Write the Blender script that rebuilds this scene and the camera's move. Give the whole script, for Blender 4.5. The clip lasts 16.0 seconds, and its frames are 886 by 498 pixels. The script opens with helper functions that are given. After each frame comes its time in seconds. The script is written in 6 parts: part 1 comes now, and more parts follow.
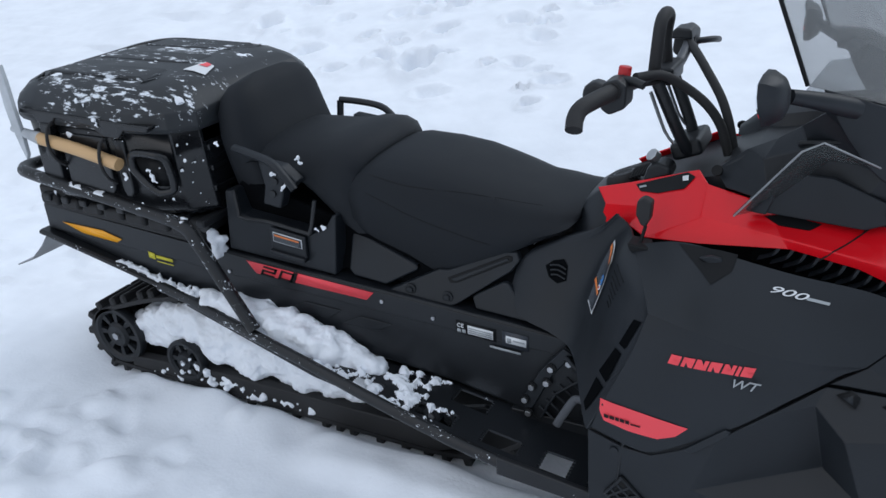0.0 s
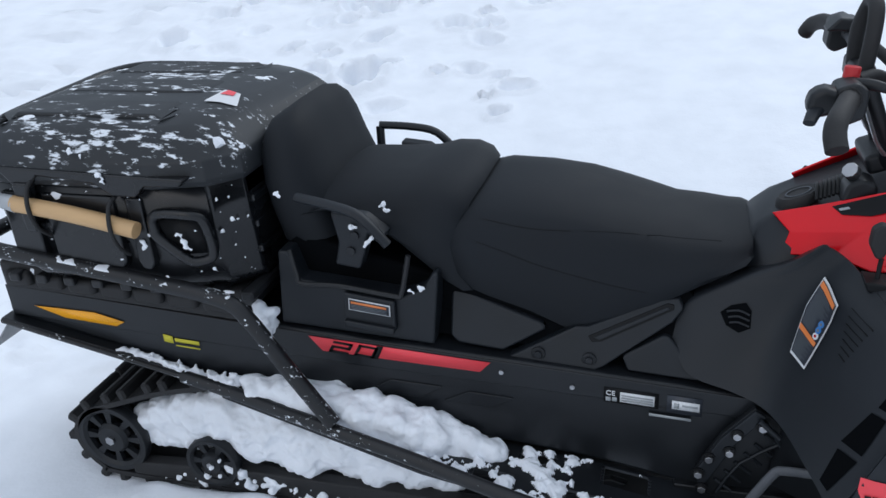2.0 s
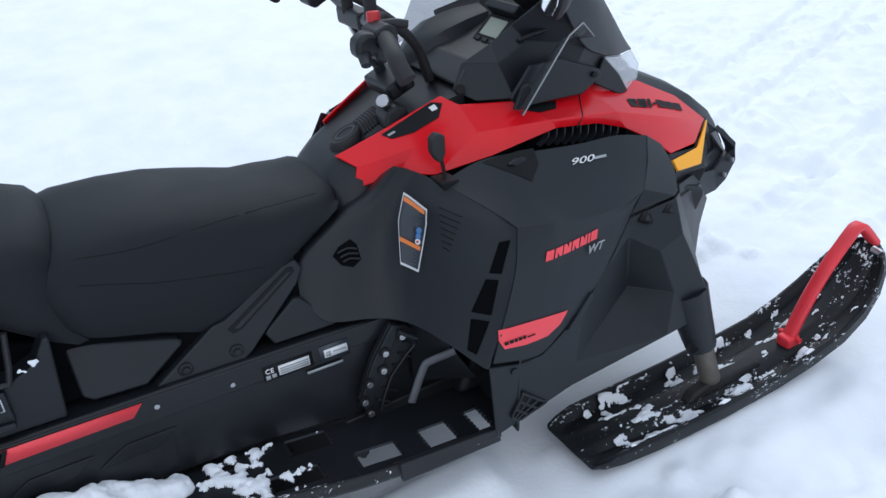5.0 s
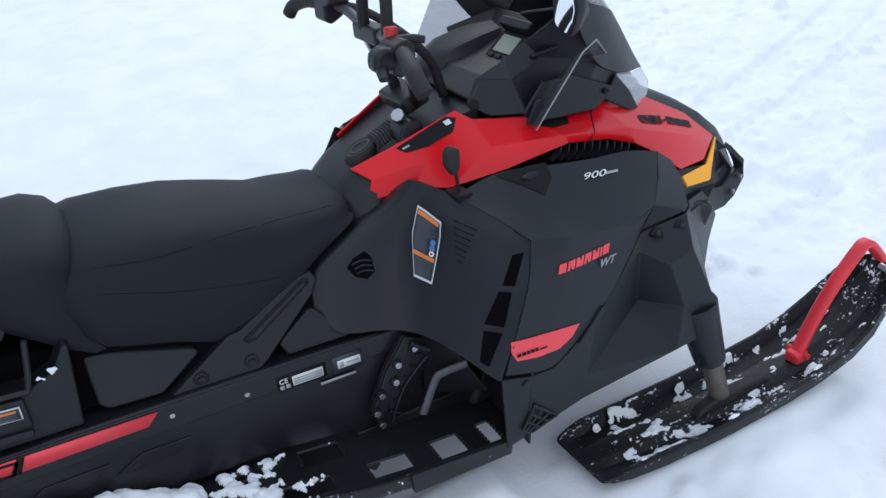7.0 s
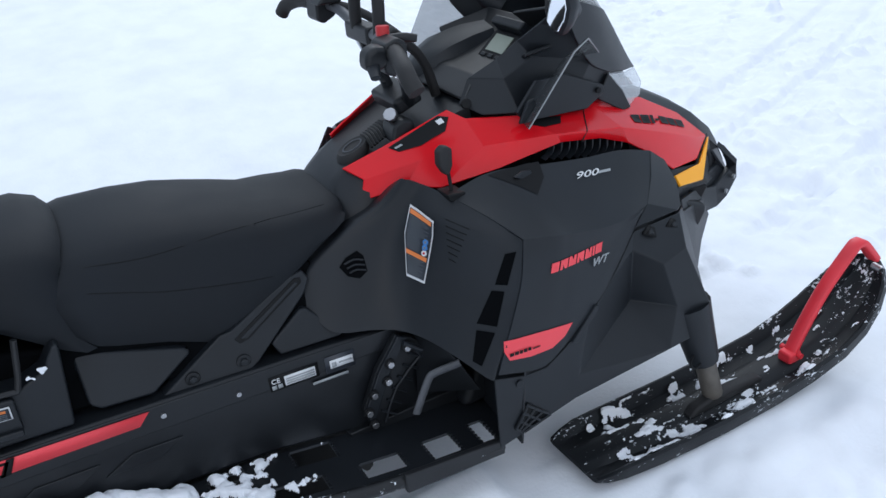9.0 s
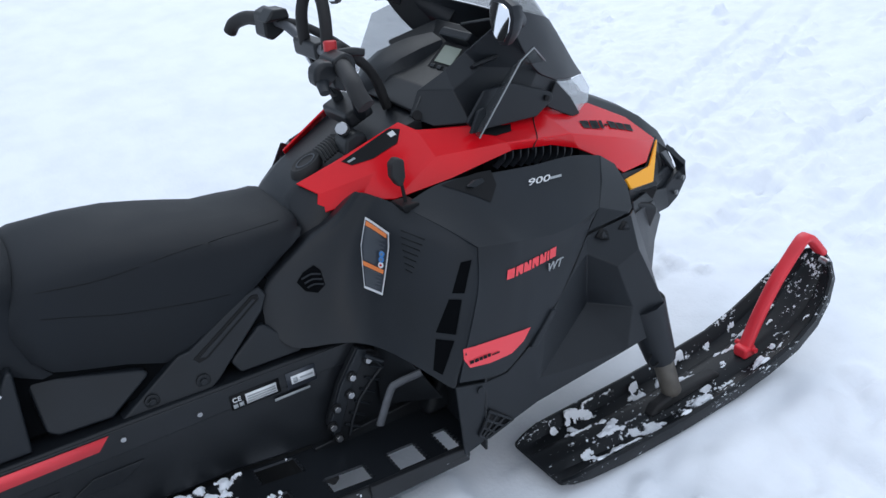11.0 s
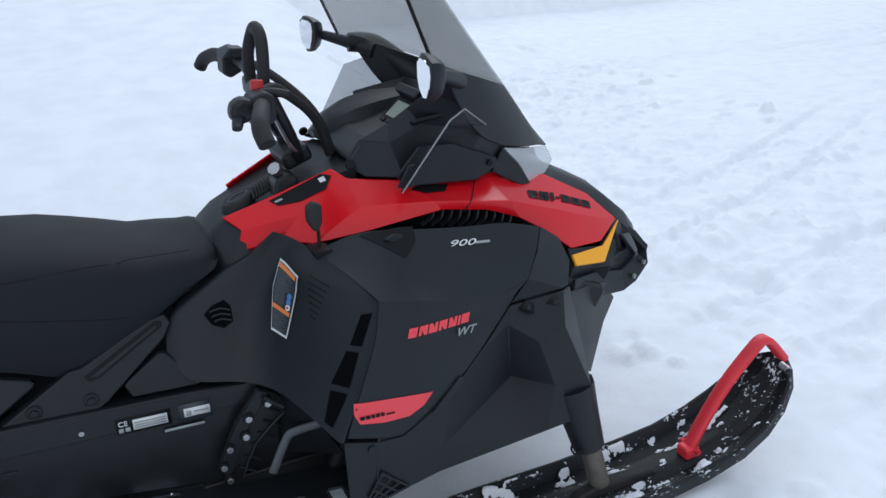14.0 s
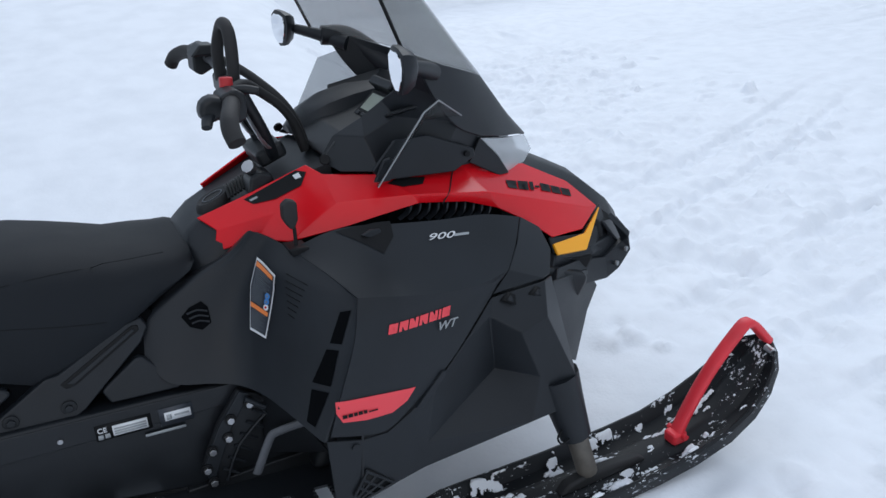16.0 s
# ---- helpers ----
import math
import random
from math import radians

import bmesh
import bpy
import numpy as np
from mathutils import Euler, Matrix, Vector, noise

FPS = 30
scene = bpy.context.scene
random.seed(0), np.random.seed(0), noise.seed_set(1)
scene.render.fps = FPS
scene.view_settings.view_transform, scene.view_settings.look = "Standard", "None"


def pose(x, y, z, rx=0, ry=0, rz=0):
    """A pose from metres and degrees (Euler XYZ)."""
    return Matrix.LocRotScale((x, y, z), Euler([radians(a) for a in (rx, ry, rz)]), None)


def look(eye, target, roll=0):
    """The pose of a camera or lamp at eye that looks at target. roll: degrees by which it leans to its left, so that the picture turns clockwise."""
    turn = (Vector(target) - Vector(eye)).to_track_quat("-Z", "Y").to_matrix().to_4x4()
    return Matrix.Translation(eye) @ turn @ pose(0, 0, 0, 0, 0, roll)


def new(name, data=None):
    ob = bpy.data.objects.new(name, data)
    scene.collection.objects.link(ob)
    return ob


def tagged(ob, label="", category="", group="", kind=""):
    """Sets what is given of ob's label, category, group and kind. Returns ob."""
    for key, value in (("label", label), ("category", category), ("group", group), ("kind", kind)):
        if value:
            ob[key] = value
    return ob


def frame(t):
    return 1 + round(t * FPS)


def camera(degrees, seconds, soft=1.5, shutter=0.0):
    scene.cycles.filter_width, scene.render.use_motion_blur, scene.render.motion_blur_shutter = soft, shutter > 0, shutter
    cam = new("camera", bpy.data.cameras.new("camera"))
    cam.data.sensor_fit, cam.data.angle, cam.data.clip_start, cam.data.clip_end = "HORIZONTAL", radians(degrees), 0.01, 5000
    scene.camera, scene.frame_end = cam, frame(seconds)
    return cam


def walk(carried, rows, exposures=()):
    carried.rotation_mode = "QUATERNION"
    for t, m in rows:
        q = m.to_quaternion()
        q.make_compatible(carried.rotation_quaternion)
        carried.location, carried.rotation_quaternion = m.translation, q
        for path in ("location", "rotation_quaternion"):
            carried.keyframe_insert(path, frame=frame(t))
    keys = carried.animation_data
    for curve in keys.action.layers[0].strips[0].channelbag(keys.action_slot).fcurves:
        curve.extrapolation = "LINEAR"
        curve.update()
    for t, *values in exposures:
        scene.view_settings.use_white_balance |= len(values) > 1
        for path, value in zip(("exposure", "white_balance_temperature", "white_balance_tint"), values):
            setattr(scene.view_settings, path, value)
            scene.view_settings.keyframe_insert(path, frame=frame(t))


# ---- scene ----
# The camera: seconds, place, turn
cam = camera(56.99, 16.0)
PATH = [
    (0, (0.785, -1.854, 1.513), (-0.062, -0.251, 0.668), -3.2),
    (0.5, (0.64, -1.809, 1.485), (-0.099, -0.161, 0.624), -3.4),
    (1, (0.42, -1.685, 1.488), (-0.392, -0.053, 0.665), -3.4),
    (1.5, (0.278, -1.647, 1.463), (-0.498, 0.005, 0.646), -2.4),
    (2, (0.088, -1.683, 1.472), (-0.452, 0.045, 0.622), -4.0),
    (2.5, (0.046, -1.629, 1.463), (-0.111, 0.165, 0.594), -5.8),
    (3, (-0.025, -1.483, 1.427), (-0.023, 0.296, 0.513), -6.0),
    (3.5, (-0.021, -1.439, 1.417), (0.171, 0.3, 0.449), -5.4),
    (4, (-0.081, -1.522, 1.436), (0.459, 0.12, 0.431), -5.1),
    (4.5, (-0.23, -1.635, 1.469), (0.493, -0.079, 0.441), -6.3),
    (5, (-0.292, -1.669, 1.495), (0.495, -0.117, 0.508), -6.5),
    (7.5, (-0.327, -1.674, 1.496), (0.466, -0.1, 0.55), -5.8),
    (8, (-0.328, -1.669, 1.492), (0.458, -0.095, 0.541), -5.5),
    (10.5, (-0.309, -1.697, 1.486), (0.547, -0.146, 0.557), -7.0),
    (11, (-0.313, -1.699, 1.492), (0.579, -0.169, 0.563), -6.9),
    (11.5, (-0.248, -1.709, 1.474), (0.82, -0.314, 0.518), -5.5),
    (12, (-0.194, -1.743, 1.465), (0.946, -0.427, 0.481), -4.0),
    (12.5, (-0.03, -1.804, 1.456), (1.083, -0.467, 0.47), -1.5),
    (13, (0.018, -1.847, 1.439), (1.059, -0.423, 0.496), 0.3),
    (13.5, (-0.004, -1.843, 1.424), (0.922, -0.286, 0.576), -0.1),
    (14, (-0.028, -1.841, 1.435), (0.773, -0.178, 0.664), -1.8),
    (14.5, (-0.012, -1.838, 1.434), (0.8, -0.178, 0.667), -2.9),
    (15, (0.027, -1.839, 1.427), (0.916, -0.235, 0.628), -3.2),
    (15.5, (0.015, -1.834, 1.428), (0.898, -0.235, 0.615), -2.8),
    (16, (0.003, -1.833, 1.436), (0.82, -0.191, 0.639), -3.3),
]
EXPOSURES = [(0.0, -0.04, 6200, 9), (2.0, -0.03, 6200, 9), (3.5, 0.08, 6150, 10), (4.5, 0.19, 6100, 9), (5.0, 0.17, 6100, 9), (8.0, 0.12, 6100, 9), (11.0, 0.11, 6120, 9),
             (11.5, -0.06, 6120, 8), (12.0, -0.30, 6120, 8), (12.5, -0.20, 6150, 8), (13.0, -0.26, 6150, 8), (13.5, -0.20, 6150, 8), (14.5, -0.05, 6180, 9), (16.0, -0.15, 6180, 9)]
walk(cam, [(t, look(eye, target, roll)) for t, eye, target, roll in PATH], EXPOSURES)

from mathutils.bvhtree import BVHTree

# ---- light: an overcast winter sky
world = bpy.data.worlds.new("overcast_sky")
scene.world = world
world.use_nodes = True
wn = world.node_tree
sky = wn.nodes.new("ShaderNodeTexSky")
sky.sky_type, sky.sun_disc = "NISHITA", False
sky.sun_elevation, sky.sun_rotation = radians(38), radians(200)
sky.air_density, sky.dust_density, sky.ozone_density = 1.0, 2.0, 2.0
# a closed cloud cover evens the sky out
cloud = wn.nodes.new("ShaderNodeMix")
cloud.data_type = "RGBA"
cloud.inputs[0].default_value = 0.75
heights, split, rise = (wn.nodes.new(k) for k in ("ShaderNodeTexCoord", "ShaderNodeSeparateXYZ", "ShaderNodeMapRange"))
rise.inputs["To Min"].default_value, rise.inputs["To Max"].default_value = 0.50, 1.50
tone = wn.nodes.new("ShaderNodeVectorMath")
tone.operation = "SCALE"
tone.inputs[0].default_value = (4.15, 4.5, 4.95)
wn.links.new(heights.outputs["Generated"], split.inputs[0])
wn.links.new(split.outputs["Z"], rise.inputs["Value"])
wn.links.new(rise.outputs["Result"], tone.inputs["Scale"])
wn.links.new(tone.outputs[0], cloud.inputs[7])
wn.links.new(sky.outputs[0], cloud.inputs[6])
wn.links.new(cloud.outputs[2], wn.nodes["Background"].inputs[0])
wn.nodes["Background"].inputs[1].default_value = 0.17
sun_data = bpy.data.lights.new("sun", "SUN")
sun_data.energy, sun_data.angle, sun_data.color = 0.9, radians(40), (0.98, 0.99, 1.0)
sun = new("sun", sun_data)
sun.matrix_world = look((3.0, 4.5, 4.6), (0, 0, 0))
scene.view_settings.exposure = 0.0


# ---- materials
def material(name, colour, rough=0.5, metal=0.0, coat=0.0, spec=0.5):
    m = bpy.data.materials.new(name)
    m.use_nodes = True
    b = m.node_tree.nodes["Principled BSDF"]
    b.inputs["Base Color"].default_value = (*colour, 1)
    b.inputs["Roughness"].default_value = rough
    b.inputs["Metallic"].default_value = metal
    b.inputs["Coat Weight"].default_value = coat
    b.inputs["Specular IOR Level"].default_value = spec
    return m


def grain(m, scale, amount, bump=0.2, dist=0.001, big=3.0, rough_shift=0.15, tint=None):
    """Two scales of variation in colour and gloss, and fine relief."""
    t = m.node_tree
    b = t.nodes["Principled BSDF"]
    co = t.nodes.new("ShaderNodeTexCoord")
    small, large = t.nodes.new("ShaderNodeTexNoise"), t.nodes.new("ShaderNodeTexNoise")
    small.inputs["Scale"].default_value, small.inputs["Detail"].default_value = scale, 4
    large.inputs["Scale"].default_value, large.inputs["Detail"].default_value = big, 5
    for n in (small, large):
        t.links.new(co.outputs["Object"], n.inputs["Vector"])
    base = b.inputs["Base Color"].default_value[:3]
    ramp = t.nodes.new("ShaderNodeValToRGB")
    lo = [c * (1 - amount) for c in base]
    hi = tint or [min(1, c * (1 + amount)) for c in base]
    ramp.color_ramp.elements[0].color, ramp.color_ramp.elements[1].color = (*lo, 1), (*hi, 1)
    ramp.color_ramp.elements[0].position, ramp.color_ramp.elements[1].position = 0.3, 0.72
    t.links.new(large.outputs["Fac"], ramp.inputs["Fac"])
    t.links.new(ramp.outputs["Color"], b.inputs["Base Color"])
    r = b.inputs["Roughness"].default_value
    mr = t.nodes.new("ShaderNodeMapRange")
    mr.inputs["To Min"].default_value, mr.inputs["To Max"].default_value = max(0.02, r - rough_shift), min(1, r + rough_shift)
    t.links.new(large.outputs["Fac"], mr.inputs["Value"])
    t.links.new(mr.outputs["Result"], b.inputs["Roughness"])
    bp = t.nodes.new("ShaderNodeBump")
    bp.inputs["Strength"].default_value, bp.inputs["Distance"].default_value = bump, dist
    t.links.new(small.outputs["Fac"], bp.inputs["Height"])
    t.links.new(bp.outputs["Normal"], b.inputs["Normal"])
    return m


PLASTIC = grain(material("black_textured_plastic", (0.0108, 0.0134, 0.0172), 0.47, spec=0.34), 900, 0.25, 0.25, 0.0006, 5)
PLASTIC_DARK = grain(material("dark_moulded_plastic", (0.0100, 0.0116, 0.0140), 0.45, spec=0.36), 700, 0.3, 0.2, 0.0006, 6)
ALLOY = grain(material("black_painted_alloy", (0.0095, 0.0112, 0.0138), 0.34, spec=0.36), 300, 0.3, 0.08, 0.0005, 4)
TUBE = grain(material("satin_black_tube", (0.013, 0.014, 0.016), 0.45, spec=0.4), 400, 0.35, 0.2, 0.0006, 9)
VINYL = grain(material("black_seat_vinyl", (0.0085, 0.0108, 0.0142), 0.70, spec=0.28), 650, 0.2, 0.35, 0.0008, 5)
RUBBER = grain(material("black_rubber", (0.014, 0.014, 0.015), 0.7), 220, 0.4, 0.4, 0.001, 8)
BOXPLASTIC = grain(material("cargo_box_plastic", (0.008, 0.009, 0.0108), 0.28, spec=0.45), 260, 0.3, 0.1, 0.0006, 7)
RED = grain(material("gloss_red_paint", (0.68, 0.006, 0.013), 0.22, 0, 0.12, 0.3), 60, 0.08, 0.02, 0.0003, 3, 0.06)
SKIRED = grain(material("red_ski_handle", (0.70, 0.03, 0.045), 0.45), 200, 0.15, 0.15, 0.0006, 8)
DECAL = material("red_decal", (0.84, 0.062, 0.078), 0.4)
REFLECT = material("amber_reflector", (1.0, 0.43, 0.015), 0.3)
ORANGE = material("orange_label", (0.75, 0.22, 0.06), 0.45)
WHITE = material("white_label", (0.7, 0.71, 0.72), 0.45)
GREYINK = material("grey_ink", (0.34, 0.36, 0.37), 0.45)
LABELINK = material("label_ink", (0.17, 0.19, 0.21), 0.45)
LABELGREY = material("label_grey", (0.03, 0.035, 0.045), 0.4)
BLUEINK = material("blue_ink", (0.05, 0.2, 0.5), 0.45)
YELLOWINK = material("yellow_ink", (0.62, 0.55, 0.03), 0.45)
# print and small black parts, and the painted shade of the intake mouth
INK_AND_SHADE = material("black_ink_and_shade", (0.0065, 0.007, 0.008), 0.55, spec=0.2)
# glossless near-black: the shade of gaps and openings put into the colour
RECESS_SHADE = material("recess_shade_black", (0.0045, 0.005, 0.0058), 0.95, spec=0.0)
STEEL = grain(material("bare_steel", (0.45, 0.45, 0.46), 0.35, 1.0), 200, 0.25, 0.15, 0.0005, 12)
TRIM = grain(material("dull_grey_trim", (0.085, 0.09, 0.1), 0.5, 0.3), 200, 0.25, 0.15, 0.0005, 12)
GREYMETAL = grain(material("grey_alloy", (0.28, 0.29, 0.3), 0.45, 0.6), 200, 0.25, 0.15, 0.0005, 12)
DULLSTEEL = grain(material("weathered_spindle_steel", (0.16, 0.145, 0.125), 0.5, 0.5), 150, 0.4, 0.2, 0.001, 14)
REDPLUG = material("red_switch", (0.5, 0.02, 0.025), 0.4)
SCREEN = grain(material("lcd_screen", (0.24, 0.27, 0.22), 0.15), 80, 0.1, 0.0, 0.0003, 8)
MIRROR = material("mirror_glass", (0.85, 0.87, 0.9), 0.03, 1.0)
FLAP = grain(material("grey_snow_flap", (0.22, 0.23, 0.24), 0.5), 150, 0.3, 0.2, 0.001, 10)
BLADE = grain(material("grey_shovel_blade", (0.42, 0.44, 0.46), 0.35), 150, 0.25, 0.2, 0.001, 12)
WOOD = grain(material("ash_wood_handle", (0.52, 0.33, 0.16), 0.5), 90, 0.2, 0.3, 0.0008, 20)
wc = WOOD.node_tree.nodes["Texture Coordinate"]
wm = WOOD.node_tree.nodes.new("ShaderNodeMapping")
wm.inputs["Scale"].default_value = (0.12, 1, 1)
for n in [n for n in WOOD.node_tree.nodes if n.type == "TEX_NOISE"]:
    WOOD.node_tree.links.new(wc.outputs["Object"], wm.inputs["Vector"])
    WOOD.node_tree.links.new(wm.outputs["Vector"], n.inputs["Vector"])


def clear(name, tint, amount, rough=0.03):
    """A thin clear or smoked sheet: mostly see-through, with a gloss."""
    m = bpy.data.materials.new(name)
    m.use_nodes = True
    t = m.node_tree
    out = t.nodes["Material Output"]
    b = t.nodes["Principled BSDF"]
    b.inputs["Base Color"].default_value, b.inputs["Roughness"].default_value = (*tint, 1), rough
    see, mix = t.nodes.new("ShaderNodeBsdfTransparent"), t.nodes.new("ShaderNodeMixShader")
    see.inputs["Color"].default_value = (*[min(1, 0.55 + 0.45 * c) for c in tint], 1)
    mix.inputs["Fac"].default_value = amount
    t.links.new(see.outputs[0], mix.inputs[1])
    t.links.new(b.outputs[0], mix.inputs[2])
    t.links.new(mix.outputs[0], out.inputs["Surface"])
    return m


WINDSCREEN = clear("smoked_windscreen", (0.45, 0.46, 0.46), 0.22)
DEFLECTOR = clear("clear_deflector", (0.30, 0.32, 0.33), 0.10)
LENS = clear("headlight_lens", (0.75, 0.78, 0.8), 0.35, 0.08)


def snow_material(name, bump=0.36):
    m = material(name, (0.86, 0.89, 0.94), 0.6, spec=0.3)
    t = m.node_tree
    b = t.nodes["Principled BSDF"]
    co = t.nodes.new("ShaderNodeTexCoord")
    fine, mid, wide = (t.nodes.new("ShaderNodeTexNoise") for _ in range(3))
    for n, s, d in ((fine, 90, 6), (mid, 9, 8), (wide, 5, 8)):
        n.inputs["Scale"].default_value, n.inputs["Detail"].default_value = s, d
        t.links.new(co.outputs["Object"], n.inputs["Vector"])
    ramp = t.nodes.new("ShaderNodeValToRGB")
    e = ramp.color_ramp.elements
    e[0].position, e[0].color = 0.30, (0.80, 0.825, 0.865, 1)
    e[1].position, e[1].color = 0.62, (0.87, 0.895, 0.935, 1)
    t.links.new(wide.outputs["Fac"], ramp.inputs["Fac"])
    t.links.new(ramp.outputs["Color"], b.inputs["Base Color"])
    add = t.nodes.new("ShaderNodeMath")
    add.operation = "MULTIPLY_ADD"
    add.inputs[1].default_value = 0.25
    t.links.new(fine.outputs["Fac"], add.inputs[0])
    t.links.new(mid.outputs["Fac"], add.inputs[2])
    bp = t.nodes.new("ShaderNodeBump")
    bp.inputs["Strength"].default_value, bp.inputs["Distance"].default_value = bump, 0.02
    t.links.new(add.outputs[0], bp.inputs["Height"])
    t.links.new(bp.outputs["Normal"], b.inputs["Normal"])
    return m


def dusted(m, low, high, scale, stretch=(1, 1, 1)):
    """A dusting of snow caught on the surface, in fine broken specks and streaks."""
    t = m.node_tree
    b = t.nodes["Principled BSDF"]
    co, mp = t.nodes.new("ShaderNodeTexCoord"), t.nodes.new("ShaderNodeMapping")
    mp.inputs["Scale"].default_value = stretch
    fine, wide, add, ramp, mix, rough = (t.nodes.new(k) for k in ("ShaderNodeTexNoise", "ShaderNodeTexNoise", "ShaderNodeMath", "ShaderNodeValToRGB", "ShaderNodeMix", "ShaderNodeMix"))
    t.links.new(co.outputs["Object"], mp.inputs["Vector"])
    for n, s, d in ((fine, scale, 8), (wide, scale * 0.12, 4)):
        n.inputs["Scale"].default_value, n.inputs["Detail"].default_value, n.inputs["Roughness"].default_value = s, d, 0.68
        t.links.new(mp.outputs["Vector"], n.inputs["Vector"])
    add.operation = "MULTIPLY_ADD"
    add.inputs[1].default_value = 0.7
    t.links.new(wide.outputs["Fac"], add.inputs[0])
    t.links.new(fine.outputs["Fac"], add.inputs[2])
    e = ramp.color_ramp.elements
    e[0].position, e[0].color = low, (0, 0, 0, 1)
    e[1].position, e[1].color = high, (1, 1, 1, 1)
    t.links.new(add.outputs[0], ramp.inputs["Fac"])
    for node, kind, sock, white in ((mix, "RGBA", "Base Color", (0.72, 0.75, 0.79, 1)), (rough, "FLOAT", "Roughness", 0.8)):
        node.data_type = kind
        i = {"RGBA": (6, 7, 2), "FLOAT": (2, 3, 0)}[kind]
        t.links.new(ramp.outputs["Color"], node.inputs[0])
        t.links.new(b.inputs[sock].links[0].from_socket, node.inputs[i[0]])
        node.inputs[i[1]].default_value = white
        t.links.new(node.outputs[i[2]], b.inputs[sock])
    return m


LIDPLASTIC = dusted(grain(material("snow_dusted_lid_plastic", (0.017, 0.0195, 0.0225), 0.5, spec=0.4), 260, 0.3, 0.15, 0.0008, 7), 0.94, 1.36, 60, (0.35, 1, 1))
SKIPLASTIC = dusted(grain(material("snow_dusted_ski_plastic", (0.0068, 0.0084, 0.0106), 0.5, spec=0.3), 500, 0.3, 0.2, 0.0006, 6), 0.98, 1.24, 110, (0.5, 1, 1))
FROSTED = dusted(grain(material("frosted_black_tube", (0.012, 0.013, 0.015), 0.45, spec=0.4), 400, 0.35, 0.2, 0.0006, 9), 0.99, 1.14, 130, (0.6, 1, 1))
SNOW = snow_material("trodden_snow", bump=0.26)
CRUST = snow_material("clinging_snow", bump=0.35)


# ---- building helpers
def part(name, bm, mat, parent=None, label="", smooth=35):
    me = bpy.data.meshes.new(name)
    bmesh.ops.recalc_face_normals(bm, faces=bm.faces)
    bm.to_mesh(me)
    bm.free()
    for p in me.polygons:
        p.use_smooth = smooth > 0
    if smooth > 0:
        me.set_sharp_from_angle(angle=radians(smooth))
    me.materials.append(mat)
    ob = new(name, me)
    ob.parent = parent
    if label:
        tagged(ob, label)
    return ob


def thing(name, label, category, group="", kind=""):
    return tagged(new(name), label, category, group, kind)


def rounded(ob, width, segments=2, angle=30):
    b = ob.modifiers.new("edge", "BEVEL")
    b.width, b.segments, b.limit_method, b.angle_limit = width, segments, "ANGLE", radians(angle)
    b.harden_normals = True
    return ob


def panel(name, verts, faces, mat, parent, out=(0, -1, 0), thick=0.006, bevel=0.004, label="", segments=2):
    """A moulded panel: faces over named corners, given thickness inwards and softened edges."""
    bm = bmesh.new()
    vs = {k: bm.verts.new(v) for k, v in verts.items()} if isinstance(verts, dict) else {i: bm.verts.new(v) for i, v in enumerate(verts)}
    for f in faces:
        bm.faces.new([vs[k] for k in f])
    bmesh.ops.delete(bm, geom=[v for v in bm.verts if not v.link_faces], context="VERTS")
    bmesh.ops.recalc_face_normals(bm, faces=bm.faces)
    total = sum((f.normal * f.calc_area() for f in bm.faces), Vector())
    if total.dot(Vector(out)) < 0:
        bmesh.ops.reverse_faces(bm, faces=bm.faces)
    me = bpy.data.meshes.new(name)
    bm.to_mesh(me)
    bm.free()
    for p in me.polygons:
        p.use_smooth = True
    me.set_sharp_from_angle(angle=radians(40))
    me.materials.append(mat)
    ob = new(name, me)
    ob.parent = parent
    s = ob.modifiers.new("thickness", "SOLIDIFY")
    s.thickness, s.offset = thick, -1
    if bevel:
        rounded(ob, bevel, segments, 12)
    if label:
        tagged(ob, label)
    return ob


def slab(name, outline, y0, y1, mat, parent, bevel=0.003, label=""):
    """An (x, z) outline extruded from y0 to y1."""
    bm = bmesh.new()
    a = [bm.verts.new((x, y0, z)) for x, z in outline]
    b = [bm.verts.new((x, y1, z)) for x, z in outline]
    bm.faces.new(a), bm.faces.new(b[::-1])
    for i in range(len(a)):
        j = (i + 1) % len(a)
        bm.faces.new((a[i], b[i], b[j], a[j]))
    ob = part(name, bm, mat, parent, label)
    return rounded(ob, bevel) if bevel else ob


def block(name, lo, hi, mat, parent, bevel=0.004, label="", turn=None):
    bm = bmesh.new()
    c = [(a + b) / 2 for a, b in zip(lo, hi)]
    bmesh.ops.create_cube(bm, size=1, matrix=Matrix.LocRotScale(c, turn, [b - a for a, b in zip(lo, hi)]))
    ob = part(name, bm, mat, parent, label)
    return rounded(ob, bevel) if bevel else ob


def smooth_path(pts, steps=6):
    """A Catmull-Rom line through pts."""
    p = [Vector(q) for q in pts]
    p = [2 * p[0] - p[1]] + p + [2 * p[-1] - p[-2]]
    out = []
    for i in range(1, len(p) - 2):
        for k in range(steps):
            t = k / steps
            a, b, c, d = p[i - 1:i + 3]
            out.append(0.5 * (2 * b + (c - a) * t + (2 * a - 5 * b + 4 * c - d) * t * t + (3 * b - a - 3 * c + d) * t ** 3))
    return out + [p[-2]]


